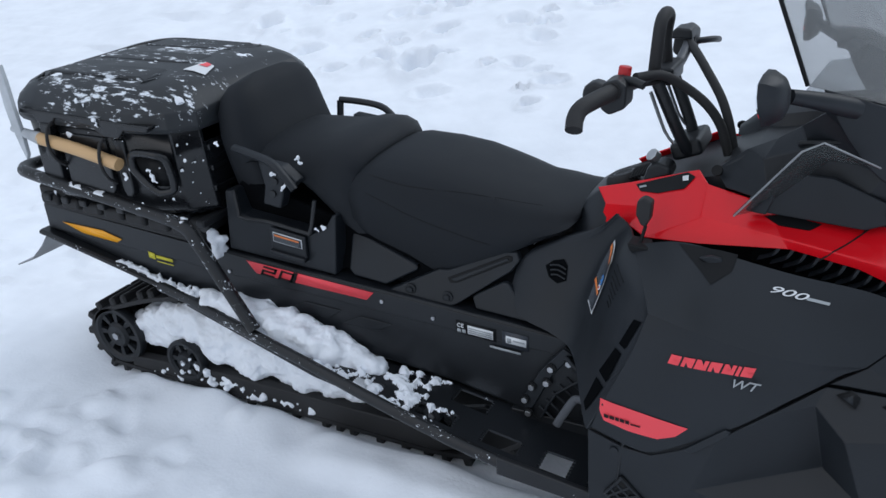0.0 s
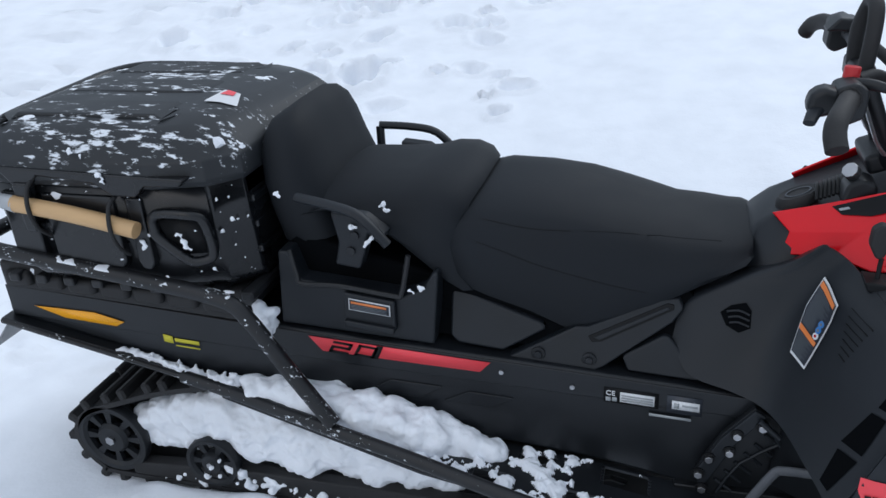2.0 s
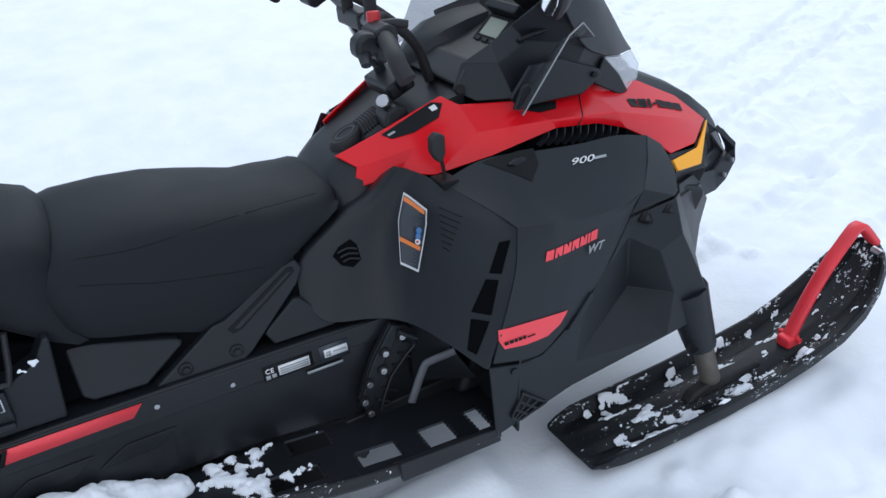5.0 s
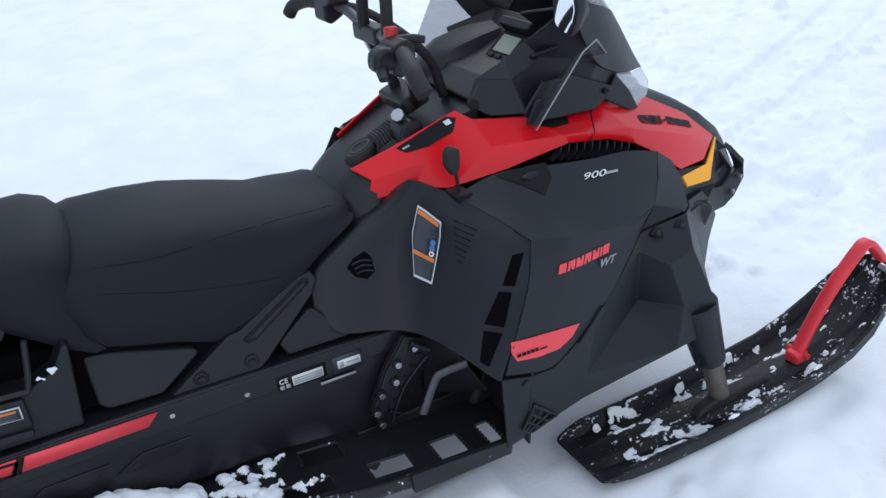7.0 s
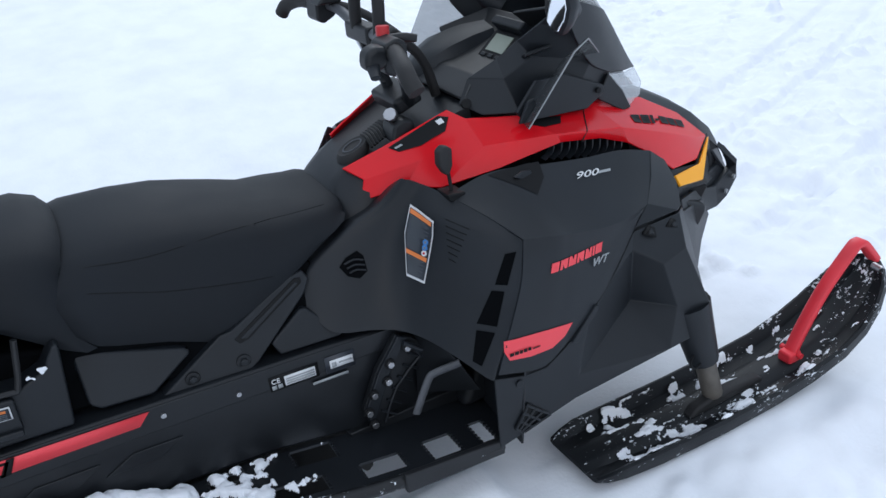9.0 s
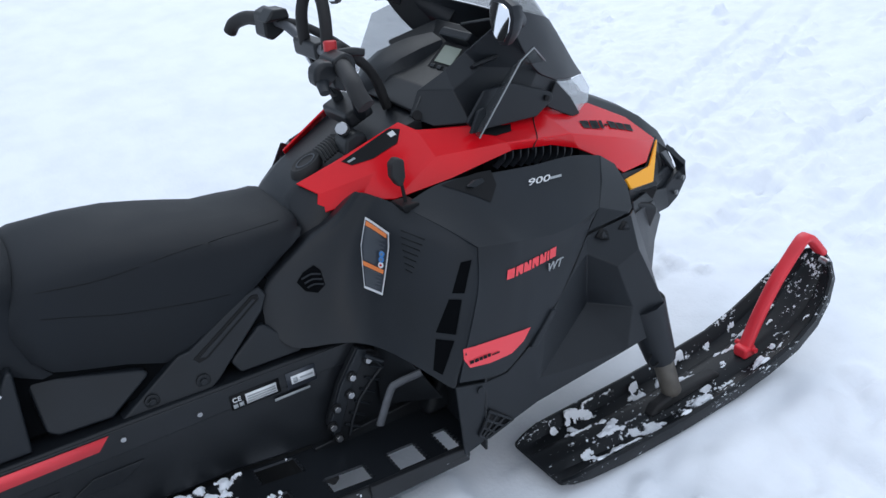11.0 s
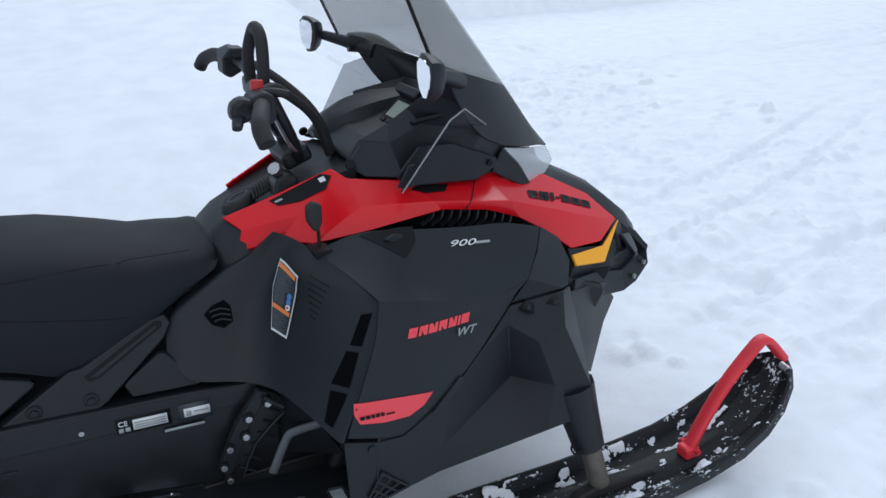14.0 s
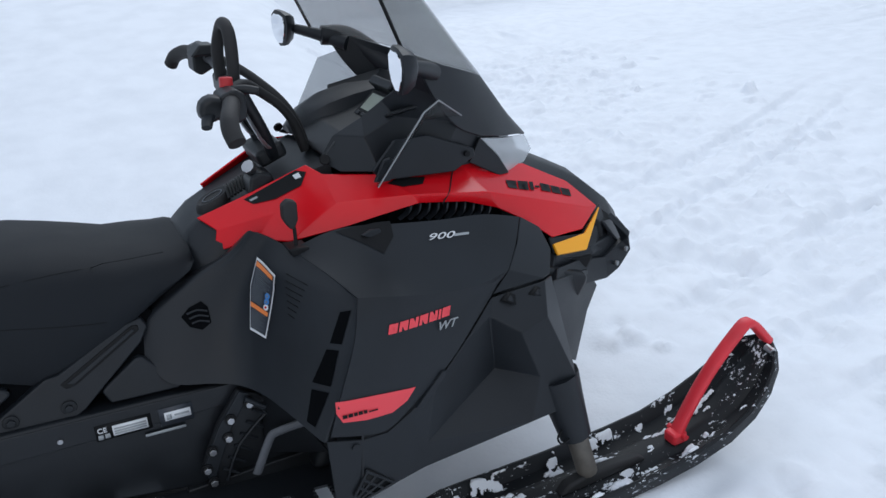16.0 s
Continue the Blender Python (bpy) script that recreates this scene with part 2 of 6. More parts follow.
def tube(name, pts, r, mat, parent, label="", steps=6, sides=12, flat=1.0, ends=None):
    """A round bar along a smooth line; ends: radii at the start and end; flat squeezes it upright."""
    line = smooth_path(pts, steps) if steps > 1 else [Vector(q) for q in pts]
    bm = bmesh.new()
    rings = []
    n = len(line)
    for i, q in enumerate(line):
        d = (line[min(i + 1, n - 1)] - line[max(i - 1, 0)]).normalized()
        side = d.cross(Vector((0, 0, 1)))
        side = side.normalized() if side.length > 0.05 else Vector((0, 1, 0))
        if flat == 1.0 and rings:
            side = (last - d * last.dot(d)).normalized()
        last = side
        up = side.cross(d).normalized()
        rr = r if not ends else ends[0] + (ends[1] - ends[0]) * i / (n - 1)
        rings.append([bm.verts.new(q + side * rr * math.cos(a) + up * rr * flat * math.sin(a)) for a in (2 * math.pi * k / sides for k in range(sides))])
    for a, b in zip(rings, rings[1:]):
        for k in range(sides):
            bm.faces.new((a[k], a[(k + 1) % sides], b[(k + 1) % sides], b[k]))
    bm.faces.new(rings[0]), bm.faces.new(rings[-1][::-1])
    return part(name, bm, mat, parent, label)


def loft(name, rings, mat, parent, label="", caps=True, smooth=50):
    bm = bmesh.new()
    vs = [[bm.verts.new(q) for q in ring] for ring in rings]
    n = len(vs[0])
    for a, b in zip(vs, vs[1:]):
        for k in range(n):
            bm.faces.new((a[k], a[(k + 1) % n], b[(k + 1) % n], b[k]))
    if caps:
        bm.faces.new(vs[0]), bm.faces.new(vs[-1][::-1])
    return part(name, bm, mat, parent, label, smooth)


def disc(name, centre, axis, r, depth, mat, parent, label="", sides=20, bevel=0.0):
    bm = bmesh.new()
    turn = Vector((0, 0, 1)).rotation_difference(Vector(axis)).to_matrix().to_4x4()
    bmesh.ops.create_cone(bm, cap_ends=True, segments=sides, radius1=r, radius2=r, depth=depth, matrix=Matrix.Translation(centre) @ turn)
    ob = part(name, bm, mat, parent, label)
    return rounded(ob, bevel) if bevel else ob


def spread(cols, su, sv):
    """A fine grid over control columns, smooth both ways."""
    fine = [smooth_path(c, sv) for c in cols]
    lines = [smooth_path([c[k] for c in fine], su) for k in range(len(fine[0]))]
    return [[line[i] for line in lines] for i in range(len(lines[0]))]


def skin(name, grids, mat, parent, out=(0, -1, 0), su=6, sv=5, thick=0.005, label="", sharp=24):
    """A moulded shell over grids of control columns; grids that share a line meet there in a crease."""
    bm = bmesh.new()
    for cols in grids:
        vs = [[bm.verts.new(q) for q in c] for c in spread(cols, su, sv)]
        for a, b in zip(vs, vs[1:]):
            for k in range(len(a) - 1):
                bm.faces.new((a[k], a[k + 1], b[k + 1], b[k]))
    bmesh.ops.remove_doubles(bm, verts=bm.verts, dist=0.0005)
    bmesh.ops.recalc_face_normals(bm, faces=bm.faces)
    if sum((f.normal * f.calc_area() for f in bm.faces), Vector()).dot(Vector(out)) < 0:
        bmesh.ops.reverse_faces(bm, faces=bm.faces)
    me = bpy.data.meshes.new(name)
    bm.to_mesh(me)
    bm.free()
    for p in me.polygons:
        p.use_smooth = True
    me.set_sharp_from_angle(angle=radians(sharp))
    me.materials.append(mat)
    ob = new(name, me)
    ob.parent = parent
    m = ob.modifiers.new("thickness", "SOLIDIFY")
    m.thickness, m.offset = thick, -1
    rounded(ob, 0.0035, 2, 50)
    if label:
        tagged(ob, label)
    return ob


SURFACES = {}


def laid(ob, points, out, lift=0.0015, reach=0.08):
    """Points moved along out onto the surface of ob, and a little proud of it."""
    if ob.name not in SURFACES:
        bpy.context.view_layer.update()
        SURFACES[ob.name] = BVHTree.FromObject(ob, bpy.context.evaluated_depsgraph_get())
    d = Vector(out).normalized()
    made = []
    for q in points:
        hit = SURFACES[ob.name].ray_cast(Vector(q) + d * reach, -d, 2 * reach)[0]
        made.append((hit if hit else Vector(q)) + d * lift)
    return made


def decal(name, corners, mat, parent, out=(0, -1, 0), lift=0.0015, label="", on=None):
    """A thin sticker over the given corners."""
    d = Vector(out).normalized()
    if on is None:
        return panel(name, [Vector(c) + d * lift for c in corners], [range(len(corners))], mat, parent, out, 0.001, 0, label)
    bm = bmesh.new()
    bm.faces.new([bm.verts.new(c) for c in corners])
    bmesh.ops.triangulate(bm, faces=bm.faces)
    size = max((Vector(a) - Vector(corners[0])).length for a in corners)
    bmesh.ops.subdivide_edges(bm, edges=bm.edges, cuts=3 if size > 0.03 else 1, use_grid_fill=True)
    for v, q in zip(bm.verts, laid(on, [v.co.copy() for v in bm.verts], out, lift)):
        v.co = q
    bmesh.ops.recalc_face_normals(bm, faces=bm.faces)
    return part(name, bm, mat, parent, label, 60)


def lettering(name, text, origin, right, up, height, mat, parent, shear=0.0, wide=1.0, label=""):
    """Words with the built-in font, as a thin mesh."""
    cu = bpy.data.curves.new(name, "FONT")
    cu.body, cu.size, cu.extrude, cu.shear = text, 1.0, 0.01, shear
    tmp = new("letters", cu)
    me = bpy.data.meshes.new_from_object(tmp.evaluated_get(bpy.context.evaluated_depsgraph_get()))
    bpy.data.objects.remove(tmp)
    r, u = Vector(right).normalized(), Vector(up).normalized()
    n = r.cross(u)
    k = height / 0.69
    m = Matrix([[r[i] * k * wide, u[i] * k, n[i] * 0.1, origin[i]] for i in range(3)] + [[0, 0, 0, 1]])
    me.transform(m)
    me.materials.clear()
    me.materials.append(mat)
    ob = new(name, me)
    ob.parent = parent
    if label:
        tagged(ob, label)
    return ob


def fbm(x, y, z=0.0, octaves=4):
    return noise.fractal(Vector((x, y, z)), 1.0, 2.0, octaves)


def snow_patch(name, place, nu, nv, threshold, height, scale, seed, label, mask=None, octaves=3, stretch=1.0):
    """Clinging snow over a surface: place(u, v) gives a point and the way out; kept where a noise is high enough."""
    pts, hs = {}, {}
    for i in range(nu + 1):
        for j in range(nv + 1):
            u, v = i / nu, j / nv
            p, n = place(u, v)
            h = fbm(p[0] * scale / stretch + seed, p[1] * scale, p[2] * scale * 0.5, octaves) - threshold
            if mask:
                h += mask(u, v)
            edge = min(u, 1 - u, v, 1 - v) * 12
            hs[i, j] = min(h, edge - 0.2)
            pts[i, j] = (Vector(p), Vector(n))
    bm, made = bmesh.new(), {}

    def vert(k):
        if k not in made:
            p, n = pts[k]
            h = max(0.0, hs[k])
            t = min(1.0, h * 2.0)
            made[k] = bm.verts.new(p + n * (height * t * (2 - t) + (0.08 * height * noise.noise(p * 60) if h > 0 else -0.002)))
        return made[k]

    for i in range(nu):
        for j in range(nv):
            ks = ((i, j), (i + 1, j), (i + 1, j + 1), (i, j + 1))
            if sum(hs[k] > 0 for k in ks) >= 2:
                bm.faces.new([vert(k) for k in ks])
    ob = part(name, bm, CRUST, None, "", 80)
    return tagged(ob, label, "snow", kind="stuff")


def snow_heap(name, balls, voxel, rough, label, seed=0.0, calm=5):
    """Loose snow: overlapping lumps fused into one body with a crumbly skin."""
    bm = bmesh.new()
    for (x, y, z), r in balls:
        bmesh.ops.create_icosphere(bm, subdivisions=2, radius=r, matrix=Matrix.Translation((x, y, z)))
    me = bpy.data.meshes.new(name)
    bm.to_mesh(me)
    bm.free()
    lumps = new("lumps", me)
    mod = lumps.modifiers.new("fuse", "REMESH")
    mod.mode, mod.voxel_size = "VOXEL", voxel
    bpy.context.view_layer.update()
    skin = bpy.data.meshes.new_from_object(lumps.evaluated_get(bpy.context.evaluated_depsgraph_get()))
    bpy.data.objects.remove(lumps)
    out = bmesh.new()
    out.from_mesh(skin)
    for _ in range(calm):
        bmesh.ops.smooth_vert(out, verts=out.verts, factor=0.5, use_axis_x=True, use_axis_y=True, use_axis_z=True)
    out.normal_update()
    ways = [v.normal.copy() for v in out.verts]
    for v, n in zip(out.verts, ways):
        q = v.co
        v.co = q + n * (rough * fbm(q.x * 22 + seed, q.y * 22, q.z * 22, 3) + 0.35 * rough * noise.noise(q * 90))
    ob = part(name, out, CRUST, None, "", 180)
    return tagged(ob, label, "snow", kind="stuff")


# ---- ground: one sheet of snow to the horizon
def graded(lo, hi, step, far):
    a = list(np.arange(lo, hi + step / 2, step))
    for side in (-1, 1):
        d, p = step, a[-1] if side > 0 else a[0]
        while abs(p) < far:
            d *= 1.16
            p += side * d
            a = a + [p] if side > 0 else [p] + a
    return np.array(a)


def smoothstep(a, b, x):
    t = np.clip((x - a) / (b - a), 0, 1)
    return t * t * (3 - 2 * t)


def value_noise(x, y, seed):
    """Smooth lattice noise in -1..1."""
    xi, yi = np.floor(x).astype(np.int64), np.floor(y).astype(np.int64)
    fx, fy = x - xi, y - yi
    fx, fy = fx * fx * (3 - 2 * fx), fy * fy * (3 - 2 * fy)

    def lattice(i, j):
        h = (i * 374761393 + j * 668265263 + seed * 974711) & 0x7FFFFFFF
        h = ((h ^ (h >> 13)) * 1274126177) & 0x7FFFFFFF
        return ((h ^ (h >> 16)) & 0xFFFF) / 32767.5 - 1

    a, b, c, d = lattice(xi, yi), lattice(xi + 1, yi), lattice(xi, yi + 1), lattice(xi + 1, yi + 1)
    return (a * (1 - fx) + b * fx) * (1 - fy) + (c * (1 - fx) + d * fx) * fy


def ground_height(x, y):
    bank = smoothstep(2.4, 0.9, x - 0.12 * np.maximum(y, 0)) * (0.23 * np.maximum(y - 0.75, 0) - 0.016 * np.maximum(y - 2.2, 0) ** 2)
    bank = np.where(y > 9, bank[y <= 9].max() if np.any(y <= 9) else 0, bank) * smoothstep(60, 12, np.hypot(x, y))
    lump = 0.022 * value_noise(x * 1.3, y * 1.3, 1) + 0.018 * value_noise(x * 3.1, y * 3.1, 2)
    rough = 0.019 * value_noise(x * 6, y * 6, 3) + 0.011 * value_noise(x * 14, y * 14, 4) + (0.0045 + 0.004 * smoothstep(1.6, 2.2, x)) * value_noise(x * 35, y * 35, 5)
    trodden = 0.35 + 0.65 * smoothstep(-0.25, 0.35, value_noise(x * 0.8 + 3, y * 0.8, 6))
    near = smoothstep(-0.38, -0.62, y)
    trodden = np.maximum(trodden, 0.85 * near)
    rough = rough + near * (0.007 * np.maximum(value_noise(x * 8 + 4, y * 9, 15), 0) ** 1.5 + 0.009 * value_noise(x * 19, y * 19, 16))
    rough = rough * (1 + 0.9 * smoothstep(-0.4, -0.9, y) + 0.5 * smoothstep(1.6, 2.4, x)) + 0.010 * smoothstep(-0.4, -0.8, y) * value_noise(x * 5 + 9, y * 11, 9)
    smooth_bank = 1 - 0.88 * smoothstep(1.0, 0.2, np.abs(x - 0.5) - 1.0) * smoothstep(0.6, 1.3, y)
    far_swell = 0.8 * value_noise(x / 40, y / 40, 7) * smoothstep(15, 80, np.hypot(x, y))
    flat = smoothstep(0.02, 0.55, np.maximum(np.maximum(np.abs(x - 0.1) - 1.55, 0), np.maximum(np.abs(y) - 0.62, 0)))
    z = bank + lump * (0.25 + 0.75 * flat) * smooth_bank + rough * trodden * (0.5 + 0.5 * flat) * smooth_bank + far_swell
    return z - 0.004


def build_ground():
    xs, ys = graded(-3.2, 4.8, 0.019, 420), graded(-1.5, 4.6, 0.019, 420)
    X, Y = np.meshgrid(xs, ys)
    Z = ground_height(X, Y)
    rng = np.random.RandomState(4)

    def stamp(cx, cy, rx, ry, depth, turn=0.0, floor=0.55, rim=0.3):
        """A pit with a raised rim, or with a negative depth a clod."""
        reach = 2.2 * max(rx, ry)
        i0, i1 = np.searchsorted(xs, (cx - reach, cx + reach))
        j0, j1 = np.searchsorted(ys, (cy - reach, cy + reach))
        if i0 >= i1 or j0 >= j1:
            return
        c, s = math.cos(turn), math.sin(turn)
        dx, dy = X[j0:j1, i0:i1] - cx, Y[j0:j1, i0:i1] - cy
        wob = 0.22 * value_noise(X[j0:j1, i0:i1] * 22, Y[j0:j1, i0:i1] * 22, 12)
        d = np.hypot((dx * c + dy * s) / rx, (-dx * s + dy * c) / ry) + wob
        Z[j0:j1, i0:i1] += depth * (-smoothstep(1.0, floor, d) + rim * np.exp(-((d - 1.25) / 0.22) ** 2))

    # one deep footprint on the bank, and the scatter of shallow ones round it
    stamp(-1.66, 2.58, 0.12, 0.14, 0.15, 0.2, 0.75)
    stamp(-1.98, 2.66, 0.07, 0.11, 0.10, 0.1)
    for k in range(110):
        cx, cy = rng.uniform(-4.4, -0.7), rng.uniform(2.2, 5.0)
        r = rng.uniform(0.035, 0.10)
        stamp(cx, cy, r * rng.uniform(0.8, 1.6), r, rng.uniform(0.03, 0.09), rng.uniform(0, 3))
    # clods and dents strewn in loose clusters ahead of the machine and behind it
    for x0, x1, y0, y1, clusters, tall in ((1.5, 5.2, -1.3, 4.4, 46, 0.030), (-3.1, -0.2, -1.5, -0.45, 52, 0.028), (-3.2, -1.7, -0.4, 1.6, 14, 0.026), (-0.2, 1.6, -1.4, -0.75, 10, 0.022)):
        for k in range(clusters):
            gx, gy = rng.uniform(x0, x1), rng.uniform(y0, y1)
            for m in range(rng.randint(4, 13)):
                cx, cy = gx + rng.normal(0, 0.20), gy + rng.normal(0, 0.12)
                r = rng.uniform(0.018, 0.065)
                stamp(cx, cy, r * rng.uniform(0.9, 2.4), r, rng.uniform(-tall, 0.7 * tall) * min(1, r / 0.04), rng.normal(0.35, 0.5), 0.45, 0.15)
    # old ski and track lines ahead of the machine
    for k, (a, b, w) in enumerate(((0.12, -0.62, 0.05), (0.15, -0.30, 0.07), (0.20, 0.05, 0.06), (0.30, -0.95, 0.09), (0.42, 0.35, 0.05), (0.36, 0.85, 0.07))):
        d = np.abs(Y - (b + a * (X - 1.4) + 0.03 * np.sin(X * 1.7 + k)))
        Z -= 0.028 * smoothstep(w, w * 0.6, d) * smoothstep(1.7, 2.3, X) * smoothstep(7, 4, X)
    # a lump of hard snow with a shaded side
    Z += 0.055 * np.exp(-(((X - 3.42) / 0.10) ** 2 + ((Y - 0.50) / 0.035) ** 2) ** 2)
    # packed under the machine: the belt and skis press their beds
    bed = smoothstep(0.272, 0.252, np.abs(Y)) * smoothstep(-1.42, -1.34, X) * smoothstep(0.12, 0.0, X)
    Z = Z * (1 - bed) - 0.002 * bed
    Z += 0.054 * smoothstep(0.245, 0.272, np.abs(Y)) * smoothstep(0.46, 0.28, np.abs(Y)) * smoothstep(-1.34, -1.15, X) * smoothstep(0.1, -0.1, X) * (0.7 + 0.5 * value_noise(X * 9, Y * 9, 8))
    Z += 0.05 * smoothstep(0.27, 0.32, np.abs(Y)) * smoothstep(0.47, 0.40, np.abs(Y)) * smoothstep(-0.55, -0.35, X) * smoothstep(0.47, 0.40, X)
    for s in (-1, 1):
        ski = smoothstep(0.13, 0.085, np.abs(Y - s * 0.49)) * smoothstep(0.5, 0.6, X) * smoothstep(1.45, 1.35, X)
        Z = Z * (1 - ski) + 0.006 * ski
    n, m = X.shape[1], X.shape[0]
    idx = np.arange(n * m).reshape(m, n)
    quads = np.stack([idx[:-1, :-1], idx[:-1, 1:], idx[1:, 1:], idx[1:, :-1]], -1).reshape(-1, 4)
    me = bpy.data.meshes.new("ground")
    me.vertices.add(n * m)
    me.vertices.foreach_set("co", np.stack([X, Y, Z], -1).astype(np.float32).ravel())
    me.loops.add(quads.size)
    me.loops.foreach_set("vertex_index", quads.astype(np.int32).ravel())
    me.polygons.add(len(quads))
    me.polygons.foreach_set("loop_start", np.arange(0, quads.size, 4, dtype=np.int32))
    me.polygons.foreach_set("loop_total", np.full(len(quads), 4, dtype=np.int32))
    me.polygons.foreach_set("use_smooth", np.ones(len(quads), dtype=bool))
    me.update(calc_edges=True)
    me.materials.append(SNOW)
    return tagged(new("ground", me), "trodden white snow with footprints and old tracks", "snow ground", kind="structure")


build_ground()

# ---- the snowmobile; x runs forward, its right side is at minus y
sled = thing("snowmobile", "black and red utility snowmobile with two seats parked on trodden snow", "snowmobile")


def both(fn):
    """Builds fn for the right side (-1) and for the left (1)."""
    for s in (-1, 1):
        fn(s)


# tunnel
TOP = [(-1.505, 0.603), (-0.78, 0.551), (-0.39, 0.528), (0.17, 0.494), (0.42, 0.48)]
LOW = [(-1.515, 0.515), (-1.16, 0.438), (-0.92, 0.379), (-0.50, 0.325), (-0.05, 0.286), (0.16, 0.248), (0.45, 0.225)]
slab("tunnel", TOP + LOW[::-1], -0.258, 0.258, ALLOY, sled, 0.012, "black painted aluminium tunnel")
both(lambda s: slab("tunnel_band", [(-1.50, 0.601), (-0.78, 0.549), (-0.39, 0.526), (0.17, 0.492), (0.30, 0.486), (0.29, 0.438), (-0.60, 0.472), (-1.50, 0.517)], s * 0.258, s * 0.263, ALLOY, sled, 0.003))
both(lambda s: slab("tunnel_flange", [(-1.52, 0.517), (-1.16, 0.443), (-0.92, 0.384), (-0.55, 0.338), (-0.55, 0.326), (-0.92, 0.368), (-1.16, 0.428), (-1.52, 0.500)], s * 0.245, s * 0.285, ALLOY, sled, 0.003))
for x0, z0, x1, z1 in ((-0.50, 0.44, -0.38, 0.40), (-0.32, 0.43, -0.22, 0.395)):
    slab("tunnel_rib", [(x0, z0), (x1, z0 - 0.005), (x1 - 0.05, z1), (x0 - 0.06, z1 + 0.004)], -0.258, -0.2615, ALLOY, sled, 0.002)
for x, z in ((-0.245, 0.492), (-0.095, 0.473), (-0.755, 0.49)):
    disc("tunnel_bolt", (x, -0.264, z), (0, 1, 0), 0.0055, 0.006, STEEL, sled, sides=10)

# markings on the tunnel
Y1 = -0.2635
decal("stripe", [(-0.685, Y1, 0.537), (-0.268, Y1, 0.513), (-0.292, Y1, 0.487), (-0.655, Y1, 0.501)], DECAL, sled, label="red stripe decal")
for x0, bars in ((-0.640, ((0, 1, 0.82, 1.0), (0.84, 1, 0.5, 1), (0, 1, 0.42, 0.6), (0, 0.16, 0, 0.5), (0, 1, 0, 0.18))), (-0.580, ((0, 1, 0.82, 1.0), (0.84, 1, 0, 1), (0, 0.16, 0, 1), (0, 1, 0, 0.18)))):
    for u0, u1, v0, v1 in bars:
        def digit(u, v):
            x = x0 + 0.046 * u + 0.016 * v
            return (x, Y1, 0.5015 - 0.02 * u * 0.1 + 0.030 * v - 0.055 * (x + 0.64))
        decal("number_bar", [digit(u0, v0), digit(u1, v0), digit(u1, v1), digit(u0, v1)], INK_AND_SHADE, sled, lift=0.003)
decal("number_gap", [(-0.522, Y1, 0.528), (-0.508, Y1, 0.527), (-0.523, Y1, 0.494), (-0.537, Y1, 0.4945)], INK_AND_SHADE, sled, lift=0.003)
decal("side_reflector", [(-1.425, Y1, 0.549), (-1.25, Y1, 0.545), (-1.17, Y1, 0.526), (-1.195, Y1, 0.512), (-1.34, Y1, 0.522)], REFLECT, sled, lift=0.003, label="amber side reflector")
for a, b, z, h in ((-1.07, -1.045, 0.482, 0.020), (-1.04, -0.975, 0.484, 0.010), (-1.04, -0.975, 0.472, 0.003)):
    decal("dealer_mark", [(a, Y1, z), (b, Y1, z - 0.004), (b, Y1, z - 0.004 + h), (a, Y1, z + h)], YELLOWINK, sled)


def plate(name, x0, x1, z, h, mat, lift):
    return decal(name, [(x0, Y1, z), (x1, Y1, z - 0.05 * (x1 - x0)), (x1, Y1, z + h - 0.05 * (x1 - x0)), (x0, Y1, z + h)], mat, sled, lift=lift)


plate("approval_label", -0.030, 0.080, 0.446, 0.036, INK_AND_SHADE, 0.001)
plate("approval_field", 0.003, 0.072, 0.450, 0.024, WHITE, 0.003)
for k in range(3):
    plate("approval_print", 0.006, 0.069, 0.4535 + 0.006 * k, 0.003, GREYINK, 0.0045)
lettering("approval_mark", "CE", (-0.026, Y1 - 0.004, 0.466), (1, 0, -0.05), (0, 0, 1), 0.011, WHITE, sled)
for x0 in (-0.026, -0.013):
    plate("approval_code", x0, x0 + 0.010, 0.450, 0.010, GREYINK, 0.003)
plate("film_label", 0.096, 0.165, 0.436, 0.042, LABELGREY, 0.001)
plate("white_sticker", 0.106, 0.160, 0.447, 0.020, WHITE, 0.003)
plate("sticker_print", 0.110, 0.120, 0.450, 0.012, GREYINK, 0.0045)
plate("sticker_line", 0.126, 0.156, 0.455, 0.004, GREYINK, 0.0045)
plate("serial_bars", 0.062, 0.145, 0.4225, 0.006, GREYINK, 0.001)

# rear flap, bumper and the tubes that edge the running boards
panel("snow_flap", [(-1.50, -0.25, 0.53), (-1.50, 0.25, 0.53), (-1.59, 0.25, 0.43), (-1.66, 0.25, 0.37), (-1.745, 0.25, 0.335), (-1.745, -0.25, 0.335), (-1.66, -0.25, 0.37), (-1.59, -0.25, 0.43)],
      [(0, 1, 2, 7), (7, 2, 3, 6), (6, 3, 4, 5)], FLAP, sled, (-1, 0, 0), 0.005, 0.002, "grey rubber snow flap")
tube("rear_bumper", [(-0.60, -0.37, 0.385), (-0.70, -0.355, 0.51), (-0.775, -0.348, 0.615), (-0.835, -0.345, 0.66), (-1.03, -0.343, 0.692), (-1.38, -0.34, 0.735), (-1.49, -0.30, 0.735), (-1.525, -0.2, 0.725), (-1.53, 0, 0.72),
      (-1.525, 0.2, 0.725), (-1.49, 0.30, 0.735), (-1.38, 0.34, 0.735), (-1.03, 0.343, 0.692), (-0.835, 0.345, 0.66), (-0.775, 0.348, 0.615), (-0.70, 0.355, 0.51), (-0.60, 0.37, 0.385)], 0.0185, FROSTED, sled, "satin black tubular rear bumper and rack rail")


